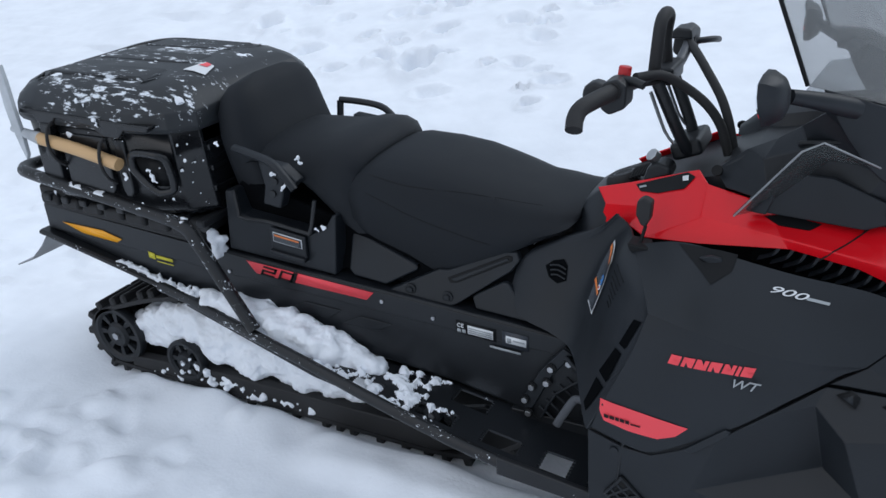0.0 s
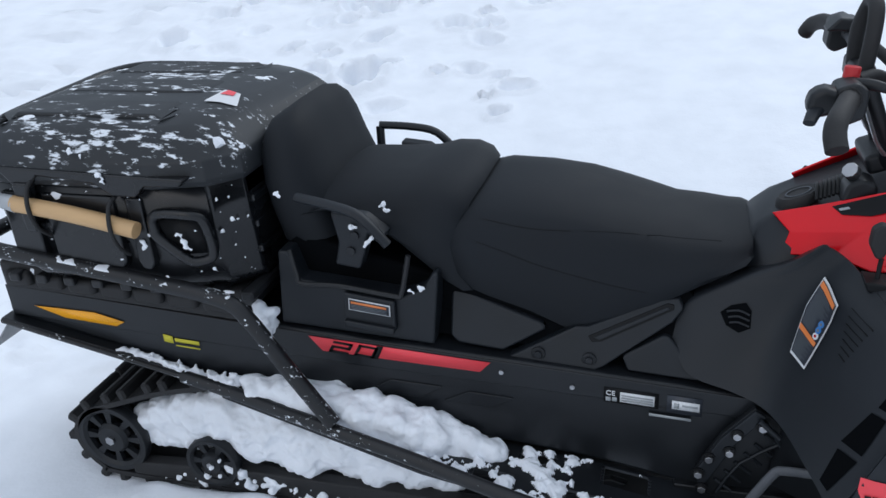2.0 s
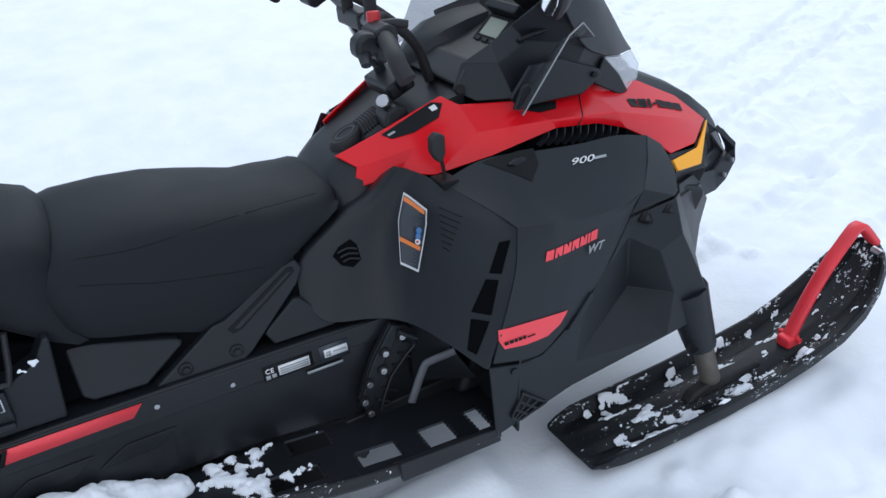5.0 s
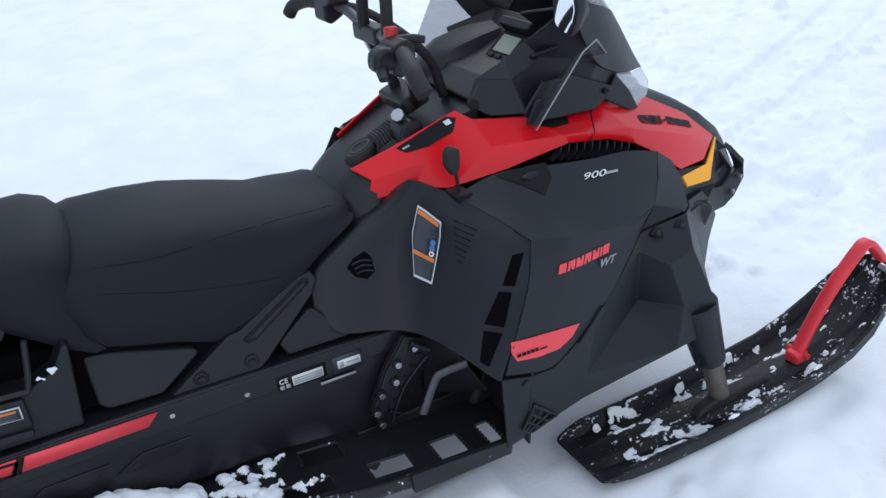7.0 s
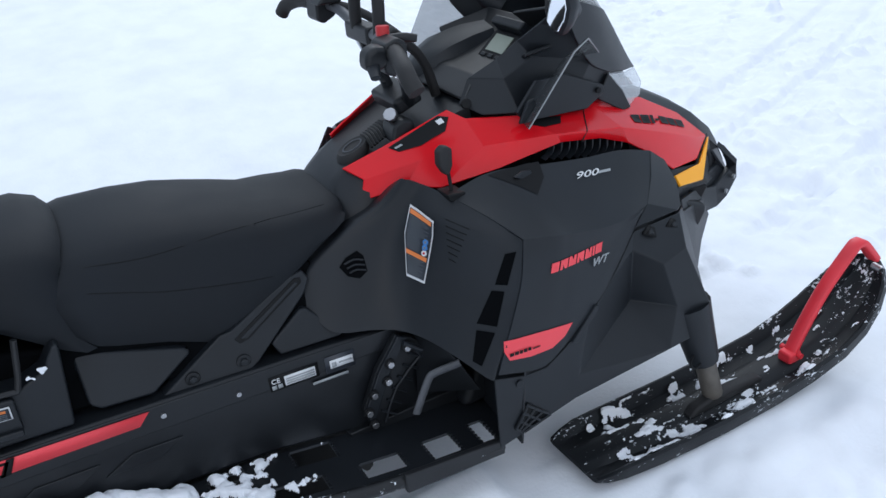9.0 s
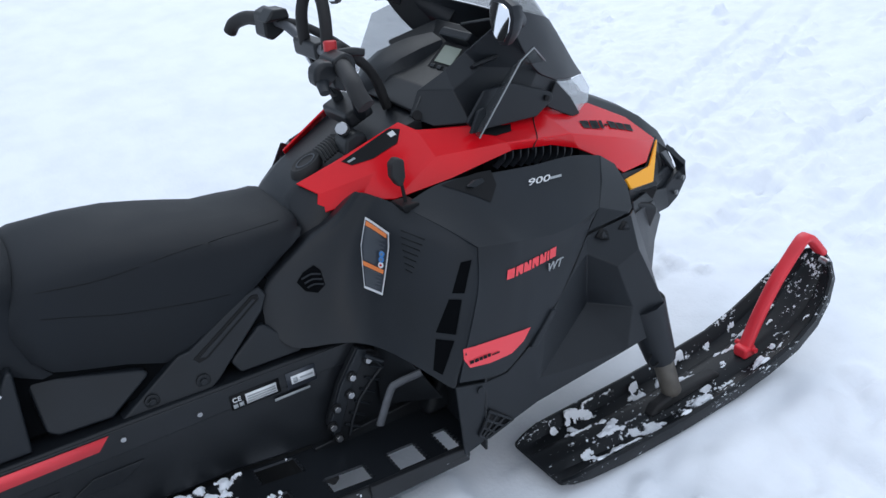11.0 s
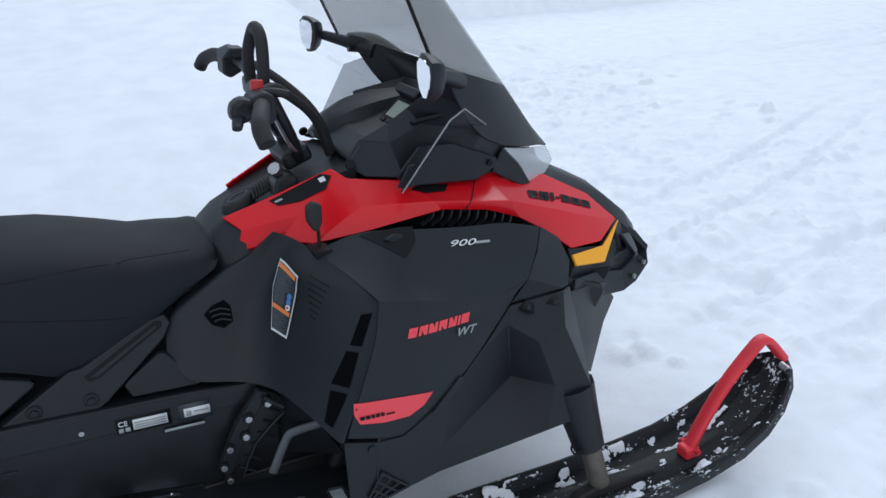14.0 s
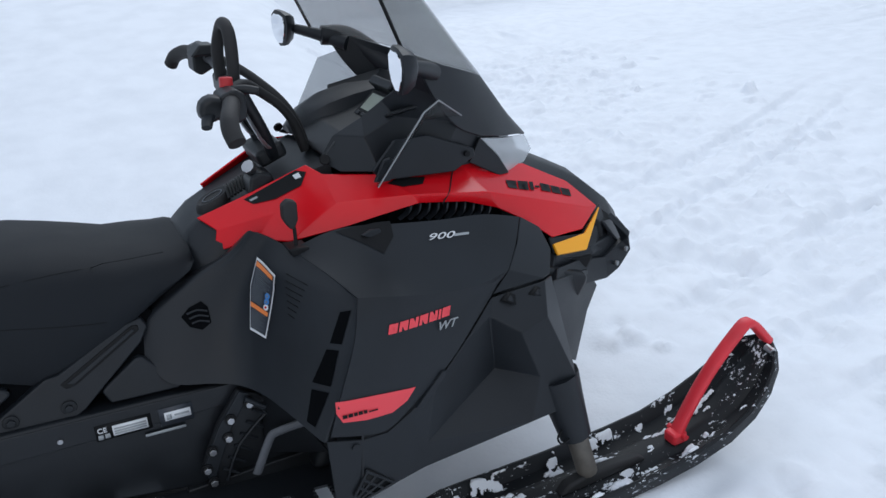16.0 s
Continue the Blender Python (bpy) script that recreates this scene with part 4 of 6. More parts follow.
def body(s):
    out = (0, s, 0)

    def P(**k):
        return {n: (x, s * h, z) for n, (x, h, z) in k.items()}

    def C(*cols):
        return [[(x, s * h, z) for x, h, z in c] for c in cols]

    drop = 0.03 if s > 0 else 0.0
    # knee panel, sweeping out round a soft fold into the rear of the side panel
    BODY["knee", s] = skin("knee_panel", [C(
        ((0.344, 0.160, 0.772 - drop), (0.296, 0.142, 0.732 - drop), (0.214, 0.134, 0.702 - drop), (0.128, 0.138, 0.650), (0.090, 0.158, 0.588)),
        ((0.352, 0.205, 0.802 - drop), (0.304, 0.184, 0.752 - drop), (0.217, 0.174, 0.708 - drop), (0.124, 0.174, 0.650), (0.092, 0.190, 0.588)),
        ((0.357, 0.214, 0.804 - drop), (0.310, 0.195, 0.749 - drop), (0.227, 0.188, 0.700 - drop), (0.135, 0.190, 0.638), (0.100, 0.204, 0.574)),
        ((0.366, 0.225, 0.802), (0.318, 0.206, 0.748), (0.258, 0.200, 0.690), (0.190, 0.212, 0.620), (0.132, 0.246, 0.522)),
        ((0.384, 0.232, 0.792), (0.344, 0.222, 0.736), (0.304, 0.216, 0.668), (0.262, 0.236, 0.586), (0.218, 0.268, 0.503)),
        ((0.398, 0.252, 0.786), (0.366, 0.252, 0.742), (0.334, 0.252, 0.672), (0.304, 0.266, 0.588), (0.270, 0.288, 0.490)),
        ((0.420, 0.308, 0.774), (0.384, 0.322, 0.736), (0.362, 0.318, 0.666), (0.338, 0.322, 0.582), (0.306, 0.338, 0.480)),
        ((0.450, 0.372, 0.752), (0.430, 0.392, 0.722), (0.406, 0.396, 0.640), (0.378, 0.402, 0.548), (0.340, 0.412, 0.458)),
        ((0.478, 0.430, 0.730), (0.478, 0.452, 0.695), (0.450, 0.466, 0.612), (0.414, 0.472, 0.520), (0.372, 0.474, 0.428)),
        ((0.490, 0.450, 0.718), (0.490, 0.470, 0.690), (0.460, 0.482, 0.607), (0.424, 0.487, 0.518), (0.384, 0.486, 0.424)),
        ((0.500, 0.430, 0.712), (0.500, 0.450, 0.685), (0.470, 0.462, 0.603), (0.434, 0.467, 0.516), (0.394, 0.466, 0.424)))],
        PLASTIC, sled, (-0.3, s, 0), 5, 5, 0.005, "matt black moulded knee panel", 60)
    # side panel: the flank, and a shoulder that leans in to the hood above a soft crease
    crease = C(((0.490, 0.464, 0.714), (0.562, 0.477, 0.703), (0.602, 0.473, 0.692), (0.640, 0.467, 0.681), (0.720, 0.453, 0.663), (0.800, 0.433, 0.653), (0.877, 0.402, 0.648)))[0]
    shoulder = C(((0.416, 0.298, 0.778), (0.458, 0.392, 0.746)), ((0.500, 0.304, 0.800), (0.532, 0.394, 0.749)), ((0.568, 0.316, 0.802), (0.590, 0.398, 0.741)), ((0.628, 0.336, 0.798), (0.638, 0.400, 0.737)),
                 ((0.740, 0.344, 0.784), (0.735, 0.394, 0.726)), ((0.860, 0.326, 0.764), (0.838, 0.374, 0.708)), ((0.968, 0.308, 0.728), (0.928, 0.354, 0.686)))
    flank_low = C(((0.470, 0.483, 0.640), (0.442, 0.491, 0.570), (0.414, 0.493, 0.500), (0.392, 0.492, 0.436)), ((0.548, 0.485, 0.630), (0.525, 0.492, 0.560), (0.500, 0.495, 0.490), (0.470, 0.494, 0.413)),
                  ((0.588, 0.481, 0.625), (0.568, 0.489, 0.560), (0.546, 0.493, 0.495), (0.516, 0.493, 0.409)), ((0.628, 0.475, 0.620), (0.612, 0.485, 0.560), (0.592, 0.490, 0.500), (0.566, 0.491, 0.437)),
                  ((0.712, 0.457, 0.625), (0.702, 0.465, 0.590), (0.690, 0.472, 0.555), (0.674, 0.478, 0.508)), ((0.790, 0.435, 0.638), (0.781, 0.440, 0.623), (0.772, 0.445, 0.608), (0.762, 0.451, 0.577)),
                  ((0.866, 0.406, 0.643), (0.853, 0.412, 0.638), (0.838, 0.418, 0.631), (0.815, 0.428, 0.613)))
    BODY["side", s] = skin("side_panel", [[a + [c] for a, c in zip(shoulder, crease)], [[c] + b for c, b in zip(crease, flank_low)]], PLASTIC, sled, out, 6, 4, 0.005, "matt black side panel with a soft crease", 16)
    slab("intake_emblem", [(0.556, 0.790), (0.578, 0.798), (0.600, 0.795), (0.604, 0.782), (0.575, 0.780)], s * 0.335, s * 0.344, PLASTIC, sled, 0.003)
    # suspension fairing in front of it, with a sunken facet
    fair = P(a=(0.818, 0.425, 0.606), b=(0.966, 0.416, 0.604), l=(1.004, 0.388, 0.596), F=(0.934, 0.474, 0.546), c=(0.997, 0.500, 0.380), m=(1.018, 0.455, 0.398), n=(1.006, 0.470, 0.300), o=(0.985, 0.488, 0.292), q=(0.879, 0.492, 0.290),
             ul=(0.804, 0.438, 0.568), um=(0.862, 0.478, 0.528), ll=(0.836, 0.396, 0.402), lr=(0.908, 0.482, 0.398), F5=(0.604, 0.491, 0.338), F6=(0.601, 0.482, 0.268), G=(0.499, 0.486, 0.253), H=(0.389, 0.484, 0.230), I=(0.384, 0.487, 0.424),
             sa=(0.460, 0.490, 0.402), sb=(0.518, 0.489, 0.398), sc=(0.572, 0.487, 0.426), sd=(0.642, 0.480, 0.468), se=(0.731, 0.460, 0.540))
    BODY["fairing", s] = panel("suspension_fairing", fair, [("a", "b", "F", "um", "ul"), ("b", "l", "m", "c", "F"), ("F", "c", "lr", "um"), ("ul", "um", "lr", "ll"), ("a", "ul", "se"), ("ul", "ll", "se"), ("se", "ll", "sd"), ("ll", "F5", "sd"), ("sd", "F5", "sc"),
                               ("ll", "lr", "q", "F5"), ("lr", "c", "o", "q"), ("c", "m", "n", "o"), ("F5", "q", "F6"), ("F5", "F6", "G", "sb", "sc"), ("G", "H", "I", "sa", "sb")],
          PLASTIC, sled, out, 0.006, 0.013, "matt black suspension fairing", 4)
    strip = [Vector(q) for q in ((0.583, 0.497, 0.438), (0.656, 0.488, 0.502), (0.668, 0.486, 0.498), (0.660, 0.489, 0.484), (0.600, 0.497, 0.432))]
    panel("fairing_catch", [(q.x, s * q.y, q.z) for q in strip], [range(5)], PLASTIC, sled, out, 0.012, 0.003)
    # panel between hood and fairing
    brow = P(a=(0.974, 0.304, 0.726), b=(0.934, 0.352, 0.686), c=(0.880, 0.398, 0.646), c2=(0.822, 0.422, 0.611), d=(0.966, 0.412, 0.609), e=(1.002, 0.385, 0.600), f=(1.050, 0.320, 0.628), g=(1.040, 0.285, 0.678))
    panel("front_brow", brow, [("a", "b", "f", "g"), ("b", "c", "d", "e", "f"), ("c", "c2", "d")], PLASTIC, sled, out, 0.006, 0.006, "", 3)
    slab("belly_pan", [(0.39, 0.225), (0.60, 0.226), (0.92, 0.27), (1.02, 0.30), (1.10, 0.40), (1.18, 0.52), (1.0, 0.60), (0.5, 0.5)], 0, s * 0.32, PLASTIC_DARK, sled, 0.02)
    panel("front_shield", P(a=(1.02, 0.372, 0.570), f=(1.20, 0.268, 0.515), b=(1.253, 0.245, 0.444), c=(1.199, 0.275, 0.399), d=(1.115, 0.340, 0.301), e=(1.02, 0.41, 0.385)), [("a", "f", "b", "c", "e"), ("e", "c", "d")], PLASTIC, sled, out, 0.006, 0.006)
    # red hood side with its crease, from the tank to the nose
    low, cut = (0.030, 0.05) if s > 0 else (0.0, 0.0)
    r = P(r0=(0.272 + cut, 0.083 + 0.3 * cut, 0.812 + 0.36 * cut), r1=(0.360, 0.110, 0.845), r2=(0.512, 0.152, 0.906), r3=(0.538, 0.185, 0.888), r4=(0.66, 0.218, 0.872), r5=(0.80, 0.210, 0.846), r6=(0.872, 0.190, 0.850), r7=(1.090, 0.134, 0.793), r8=(1.235, 0.122, 0.712), r9=(1.306, 0.167, 0.638),
          m0=(0.303 + cut, 0.124 + 0.5 * cut, 0.789 - low + 0.3 * cut), m1=(0.42, 0.185, 0.822 - low), m2=(0.54, 0.254, 0.840 - low / 2), m3=(0.70, 0.302, 0.838), m4=(0.90, 0.286, 0.798), m5=(1.10, 0.240, 0.718), m6=(1.25, 0.192, 0.654),
          l1=(0.291 + cut, 0.120 + 0.5 * cut, 0.738 - low + 0.4 * cut), l2=(0.375, 0.190, 0.772), l3=(0.425, 0.255, 0.778), l4=(0.55, 0.300, 0.802), l5=(0.716, 0.298, 0.814), l5b=(0.840, 0.285, 0.786), l6=(0.928, 0.277, 0.749), l7=(1.011, 0.272, 0.696), l8=(1.096, 0.262, 0.628), l9=(1.216, 0.224, 0.609))
    BODY["hood", s] = panel("hood_side", r, [("r0", "r1", "m0"), ("r1", "m1", "m0"), ("r1", "r2", "r3", "m2", "m1"), ("r3", "r4", "m3", "m2"), ("r4", "r5", "m4", "m3"), ("r5", "r6", "m4"), ("r6", "r7", "m5", "m4"), ("r7", "r8", "m6", "m5"), ("r8", "r9", "m6"),
                           ("m0", "m1", "l2", "l1"), ("m1", "m2", "l3", "l2"), ("m2", "m3", "l5", "l4", "l3"), ("m3", "m4", "l6", "l5b", "l5"), ("m4", "m5", "l7", "l6"), ("m5", "m6", "l9", "l8", "l7"), ("m6", "r9", "l9")],
          RED, sled, (0, s, 0.5), 0.006, 0.005, "gloss red hood side panel", 3)
    # amber running reflector on the nose
    panel("front_reflector", P(a=(1.089, 0.276, 0.617), b=(1.216, 0.236, 0.603), c=(1.312, 0.172, 0.636), d=(1.200, 0.266, 0.570), e=(1.088, 0.298, 0.595)), [("a", "b", "d", "e"), ("b", "c", "d")], REFLECT, sled, out, 0.008, 0.002, "amber front reflector")
    panel("nose_side", P(a=(1.085, 0.262, 0.632), b=(1.216, 0.224, 0.598), c=(1.325, 0.155, 0.640), d=(1.37, 0.13, 0.56), e=(1.345, 0.18, 0.515), f=(1.23, 0.255, 0.545), g=(1.09, 0.285, 0.575)), [("a", "b", "f", "g"), ("b", "c", "d", "e", "f")], PLASTIC, sled, out, 0.01, 0.006)
    panel("nose_lower", P(a=(1.090, 0.285, 0.590), b=(1.210, 0.256, 0.566), c=(1.335, 0.188, 0.552), d=(1.366, 0.190, 0.520), e=(1.290, 0.218, 0.500), f=(1.175, 0.250, 0.532), g=(1.060, 0.310, 0.560)), [("a", "b", "f", "g"), ("b", "c", "d", "e", "f")], PLASTIC, sled, out, 0.02, 0.004)
    # bumper wing: an open frame round the nose
    wing = P(a=(1.072, 0.318, 0.570), b=(1.175, 0.262, 0.546), c=(1.290, 0.228, 0.512), d=(1.368, 0.202, 0.530), e=(1.345, 0.186, 0.588), f=(1.330, 0.182, 0.606), g=(1.376, 0.218, 0.548), h=(1.398, 0.206, 0.500), i=(1.345, 0.222, 0.462), j=(1.292, 0.238, 0.452), k=(1.160, 0.300, 0.492), l=(1.036, 0.362, 0.546))
    panel("bumper_wing", wing, [("a", "b", "k", "l"), ("b", "c", "j", "k"), ("c", "d", "h", "i", "j"), ("d", "g", "h"), ("d", "e", "f", "g")], PLASTIC, sled, out, 0.022, 0.005, "black front bumper frame", 3)
    for x, h, z in ((1.372, 0.216, 0.512), (1.330, 0.230, 0.484)):
        disc("bumper_screw", (x, s * h, z), (0.4, s * 1, 0), 0.007, 0.006, GREYMETAL, sled, sides=10)
    # slatted vent under the hood edge
    vent = new("side_vent")
    vent.parent = sled
    # backing darkened in colour for the shade behind the slats
    panel("vent_recess_shade", P(a=(0.67, 0.270, 0.835), b=(0.95, 0.240, 0.770), c=(0.95, 0.260, 0.715), d=(0.64, 0.285, 0.778)), [("a", "b", "c", "d")], RECESS_SHADE, vent, out, 0.004, 0)
    for k in range(10):
        u = k / 10
        foot, top = Vector((0.664 + 0.236 * u, 0.306 - 0.020 * u, 0.790 - 0.060 * u)), Vector((0.700 + 0.235 * u, 0.288 - 0.020 * u, 0.822 - 0.058 * u - 0.012 * abs(u - 0.4)))
        mid = (foot + top) / 2 + Vector((0.006, 0.002, -0.004))
        line = smooth_path([(q.x, s * q.y, q.z) for q in (foot, mid, top)], 3)
        loft("slat", [[q + Vector((-0.0035, s * 0.006, 0)), q + Vector((0.0035, s * 0.002, 0)), q + Vector((0.0055, -s * 0.016, 0)), q + Vector((-0.0015, -s * 0.016, 0))] for q in line], PLASTIC, vent)
    # upright louvres along the rear edge of the side panel
    louvre = new("louvre")
    louvre.parent = sled
    base = [((0.458, 0.469, 0.690), (0.446, 0.450, 0.684), (0.424, 0.444, 0.620), (0.438, 0.467, 0.622)), ((0.430, 0.466, 0.609), (0.415, 0.442, 0.607), (0.390, 0.424, 0.534), (0.411, 0.465, 0.535)), ((0.408, 0.464, 0.522), (0.388, 0.426, 0.520), (0.375, 0.432, 0.456), (0.384, 0.452, 0.449))]
    # flat patches on the panel, painting the shade of deep slots
    for q in base:
        decal("louvre_shade", [(x, s * h, z) for x, h, z in q], RECESS_SHADE, louvre, (-0.8, s * 0.55, 0.1), 0.002, on=BODY["knee", s])
    # small intake mouth in the knee panel
    mouth = ((0.186, 0.209, 0.644), (0.205, 0.208, 0.660), (0.232, 0.211, 0.669), (0.243, 0.222, 0.655), (0.243, 0.230, 0.622), (0.222, 0.229, 0.611), (0.198, 0.221, 0.622))
    # the mouth is drawn flat, its inner shade put into the colour
    decal("knee_intake_shade", [(x, s * h, z) for x, h, z in mouth], RECESS_SHADE, sled, out, 0.002, on=BODY["knee", s])
    for k in range(3):
        tube("intake_slat", laid(BODY["knee", s], [(0.198 + 0.003 * k, s * 0.22, 0.648 - 0.010 * k), (0.220, s * 0.22, 0.653 - 0.011 * k), (0.240, s * 0.22, 0.647 - 0.011 * k)], out, 0.003), 0.0022, PLASTIC, sled, steps=2, sides=6)


both(body)

# nose, hood top and tank cover
HOOD = [(0.98, 0.165, 0.815, 0.838), (1.06, 0.145, 0.795, 0.820), (1.15, 0.128, 0.752, 0.786), (1.235, 0.125, 0.706, 0.742), (1.31, 0.14, 0.640, 0.700), (1.385, 0.14, 0.575, 0.635), (1.43, 0.12, 0.52, 0.585), (1.44, 0.12, 0.46, 0.50)]
loft("hood_top", [[(x, -w, z), (x, -w * 0.72, z + (t - z) * 0.8), (x + 0.01, 0, t), (x, w * 0.72, z + (t - z) * 0.8), (x, w, z), (x - 0.04, 0, z - 0.05)] for x, w, z, t in HOOD], PLASTIC, sled, "dark grey hood top")
panel("nose_face", [(1.31, -0.19, 0.60), (1.385, -0.14, 0.575), (1.43, -0.1, 0.52), (1.44, 0.1, 0.46), (1.43, 0.1, 0.52), (1.385, 0.14, 0.575), (1.31, 0.19, 0.60), (1.395, 0.19, 0.49), (1.395, -0.19, 0.49), (1.44, -0.1, 0.46)],
      [(0, 1, 2, 9, 8), (2, 4, 3, 9), (4, 5, 6, 7, 3)], PLASTIC, sled, (1, 0, 0), 0.01, 0.004)
slab("nose_core", [(1.0, 0.50), (1.27, 0.505), (1.32, 0.56), (1.30, 0.61), (1.2, 0.66), (1.0, 0.70)], -0.20, 0.20, INK_AND_SHADE, sled, 0.02)
both(lambda s: slab("nose_filler", [(1.02, 0.52), (1.20, 0.50), (1.23, 0.545), (1.08, 0.585), (1.03, 0.60)], s * 0.19, s * 0.262, INK_AND_SHADE, sled, 0.01))
slab("inner_structure", [(0.30, 0.50), (1.2, 0.50), (1.28, 0.60), (1.05, 0.74), (0.60, 0.80), (0.38, 0.74), (0.28, 0.68)], -0.20, 0.20, INK_AND_SHADE, sled, 0)
TANK = [(0.225, 0.110, 0.735, 0.765), (0.250, 0.086, 0.778, 0.796), (0.28, 0.085, 0.804, 0.818), (0.36, 0.106, 0.834, 0.838), (0.43, 0.126, 0.858, 0.860), (0.51, 0.150, 0.886, 0.888), (0.57, 0.155, 0.900, 0.915)]
loft("tank_cover", [[(x, -w, z), (x, -w * 0.7, t - 0.012), (x, 0, t - 0.010), (x, w * 0.7, t - 0.012), (x, w, z - 0.004), (x, max(w * 1.05, 0.150 if x < 0.3 else 0), z - 0.09), (x, -max(w * 1.05, 0.150 if x < 0.3 else 0), z - 0.09)] for x, w, z, t in TANK], PLASTIC, sled, "black tank cover")

# right-hand markings
SY = (0, -1, 0)


SIDE, HOODR, KNEE = BODY["side", -1], BODY["hood", -1], BODY["knee", -1]
# recess under the hood edge: a flat patch carrying its shade as black
decal("intake_shade", [(0.510, -0.312, 0.802), (0.560, -0.318, 0.806), (0.628, -0.330, 0.802), (0.622, -0.352, 0.770), (0.588, -0.372, 0.744), (0.562, -0.352, 0.766)], INK_AND_SHADE, sled, (0, -0.6, 0.8), 0.0015, "intake mouth under the hood edge, its shade painted dark", SIDE)


def flank(name, points, mat, lift=0.002, label=""):
    """A sticker on the flank of the side panel, from (x, z) corners."""
    return decal(name, [(x, -0.49, z) for x, z in points], mat, sled, SY, lift, label, SIDE)


flank("engine_badge", [(0.410, 0.514), (0.500, 0.503), (0.588, 0.489), (0.565, 0.464), (0.530, 0.448), (0.470, 0.452), (0.420, 0.463), (0.409, 0.487)], DECAL, 0.002, "red engine badge")
for x0, x1 in ((0.424, 0.434), (0.436, 0.446), (0.448, 0.456), (0.458, 0.467), (0.469, 0.477), (0.480, 0.500)):
    x0, x1 = x0 - 0.004, x1 - 0.004
    z, h = 0.473 - 0.06 * (x0 - 0.42), 0.0085 if x1 < 0.479 else 0.0035
    flank("badge_print", [(x0, z), (x1, z - 0.001), (x1, z + h - 0.001), (x0, z + h)], INK_AND_SHADE, 0.004)
NOTCHED = (((0, 0), (1, 0), (1, 0.40), (0.35, 0.40), (0.35, 0.62), (1, 0.62), (1, 1), (0, 1)), ((0, 0), (0.34, 0), (0.34, 0.66), (0.66, 0.66), (0.66, 0), (1, 0), (1, 1), (0, 1)), ((0, 0), (1, 0), (1, 1), (0.66, 1), (0.66, 0.34), (0.34, 0.34), (0.34, 1), (0, 1)))
for k, (x0, w) in enumerate(((0.538, 0.020), (0.562, 0.021), (0.586, 0.022), (0.611, 0.021), (0.636, 0.021), (0.660, 0.006), (0.669, 0.021))):
    z = 0.627 - 0.065 * (x0 - 0.538)
    shape = NOTCHED[(0, 1, 2, 1, 2, 0, 0)[k]] if w > 0.01 else ((0, 0), (1, 0), (1, 1), (0, 1))
    flank("model_name_shape", [(x0 + w * u + 0.006 * v, z + 0.0205 * v - 0.0015 * u) for u, v in shape], DECAL)
lettering("trim_letters", "WT", laid(SIDE, [(0.652, -0.48, 0.596)], SY, 0.004)[0], (1, 0.17, -0.10), (0.12, 0, 1), 0.019, GREYINK, sled, 0.3, 1.1)
lettering("engine_size", "900", laid(SIDE, [(0.690, -0.379, 0.760)], (0, -0.75, 0.66), 0.004)[0], (1, 0.05, -0.14), (0.16, 0.66, 0.62), 0.0145, WHITE, sled, 0.35, 2.15)
decal("engine_size_bar", [(0.760, -0.376, 0.754), (0.800, -0.371, 0.748), (0.802, -0.367, 0.752), (0.762, -0.372, 0.758)], GREYINK, sled, (0, -0.75, 0.66), 0.003, on=SIDE)
for a, b in ((0.0, 0.135), (0.155, 0.295), (0.315, 0.37), (0.39, 0.455), (0.475, 0.63), (0.65, 0.805), (0.825, 0.98)):
    def along(u, v):
        top, low = Vector((0.995, -0.200, 0.786)).lerp(Vector((1.228, -0.146, 0.697)), u), Vector((0.975, -0.240, 0.766)).lerp(Vector((1.212, -0.180, 0.680)), u)
        return top.lerp(low, v)
    v0 = 0.45 if b - a < 0.07 and a > 0.35 else 0.16
    v1 = 0.84 if v0 < 0.3 else 0.62
    shape = NOTCHED[int(a * 50) % 3] if b - a > 0.1 else ((0, 0), (1, 0), (1, 1), (0, 1))
    decal("hood_name_shape", [along(a + (b - a) * u, v1 + (v0 - v1) * v) for u, v in shape], INK_AND_SHADE, sled, (0.3, -0.55, 0.75), 0.002, on=HOODR)
tube("hood_seam", laid(HOODR, smooth_path([(0.850, -0.215, 0.850), (0.800, -0.285, 0.825), (0.770, -0.300, 0.800)], 4), (0, -0.7, 0.7), 0.0002, 0.08), 0.0016, INK_AND_SHADE, sled, steps=1, sides=6)
# no hole is cut: a black patch paints the shade within
decal("hood_opening_shade", [(0.660, -0.255, 0.860), (0.700, -0.238, 0.865), (0.765, -0.235, 0.852), (0.745, -0.262, 0.846), (0.690, -0.272, 0.850)], INK_AND_SHADE, sled, (0, -0.6, 0.8), 0.0015, on=HOODR)
WOUT = (-0.82, -0.45, 0.34)
LABEL = [Vector(q) for q in ((0.356, -0.234, 0.752), (0.383, -0.301, 0.729), (0.374, -0.307, 0.701), (0.333, -0.310, 0.597), (0.313, -0.268, 0.606), (0.332, -0.240, 0.694))]
decal("warning_label", LABEL, WHITE, sled, WOUT, 0.003, "tall orange, black and white warning label", KNEE)
mid = sum(LABEL, Vector()) / 6
decal("label_field", [mid + (q - mid) * 0.93 for q in LABEL], LABELGREY, sled, WOUT, 0.0045, on=KNEE)


def in_label(u, v):
    """u across, v down the warning label, by its bent edges."""
    def edge(a, b, c, k):
        return a.lerp(b, v / k) if v < k else b.lerp(c, (v - k) / (1 - k))
    left, right = edge(LABEL[0], LABEL[5], LABEL[4], 0.40), edge(LABEL[1], LABEL[2], LABEL[3], 0.22)
    return left.lerp(right, u)


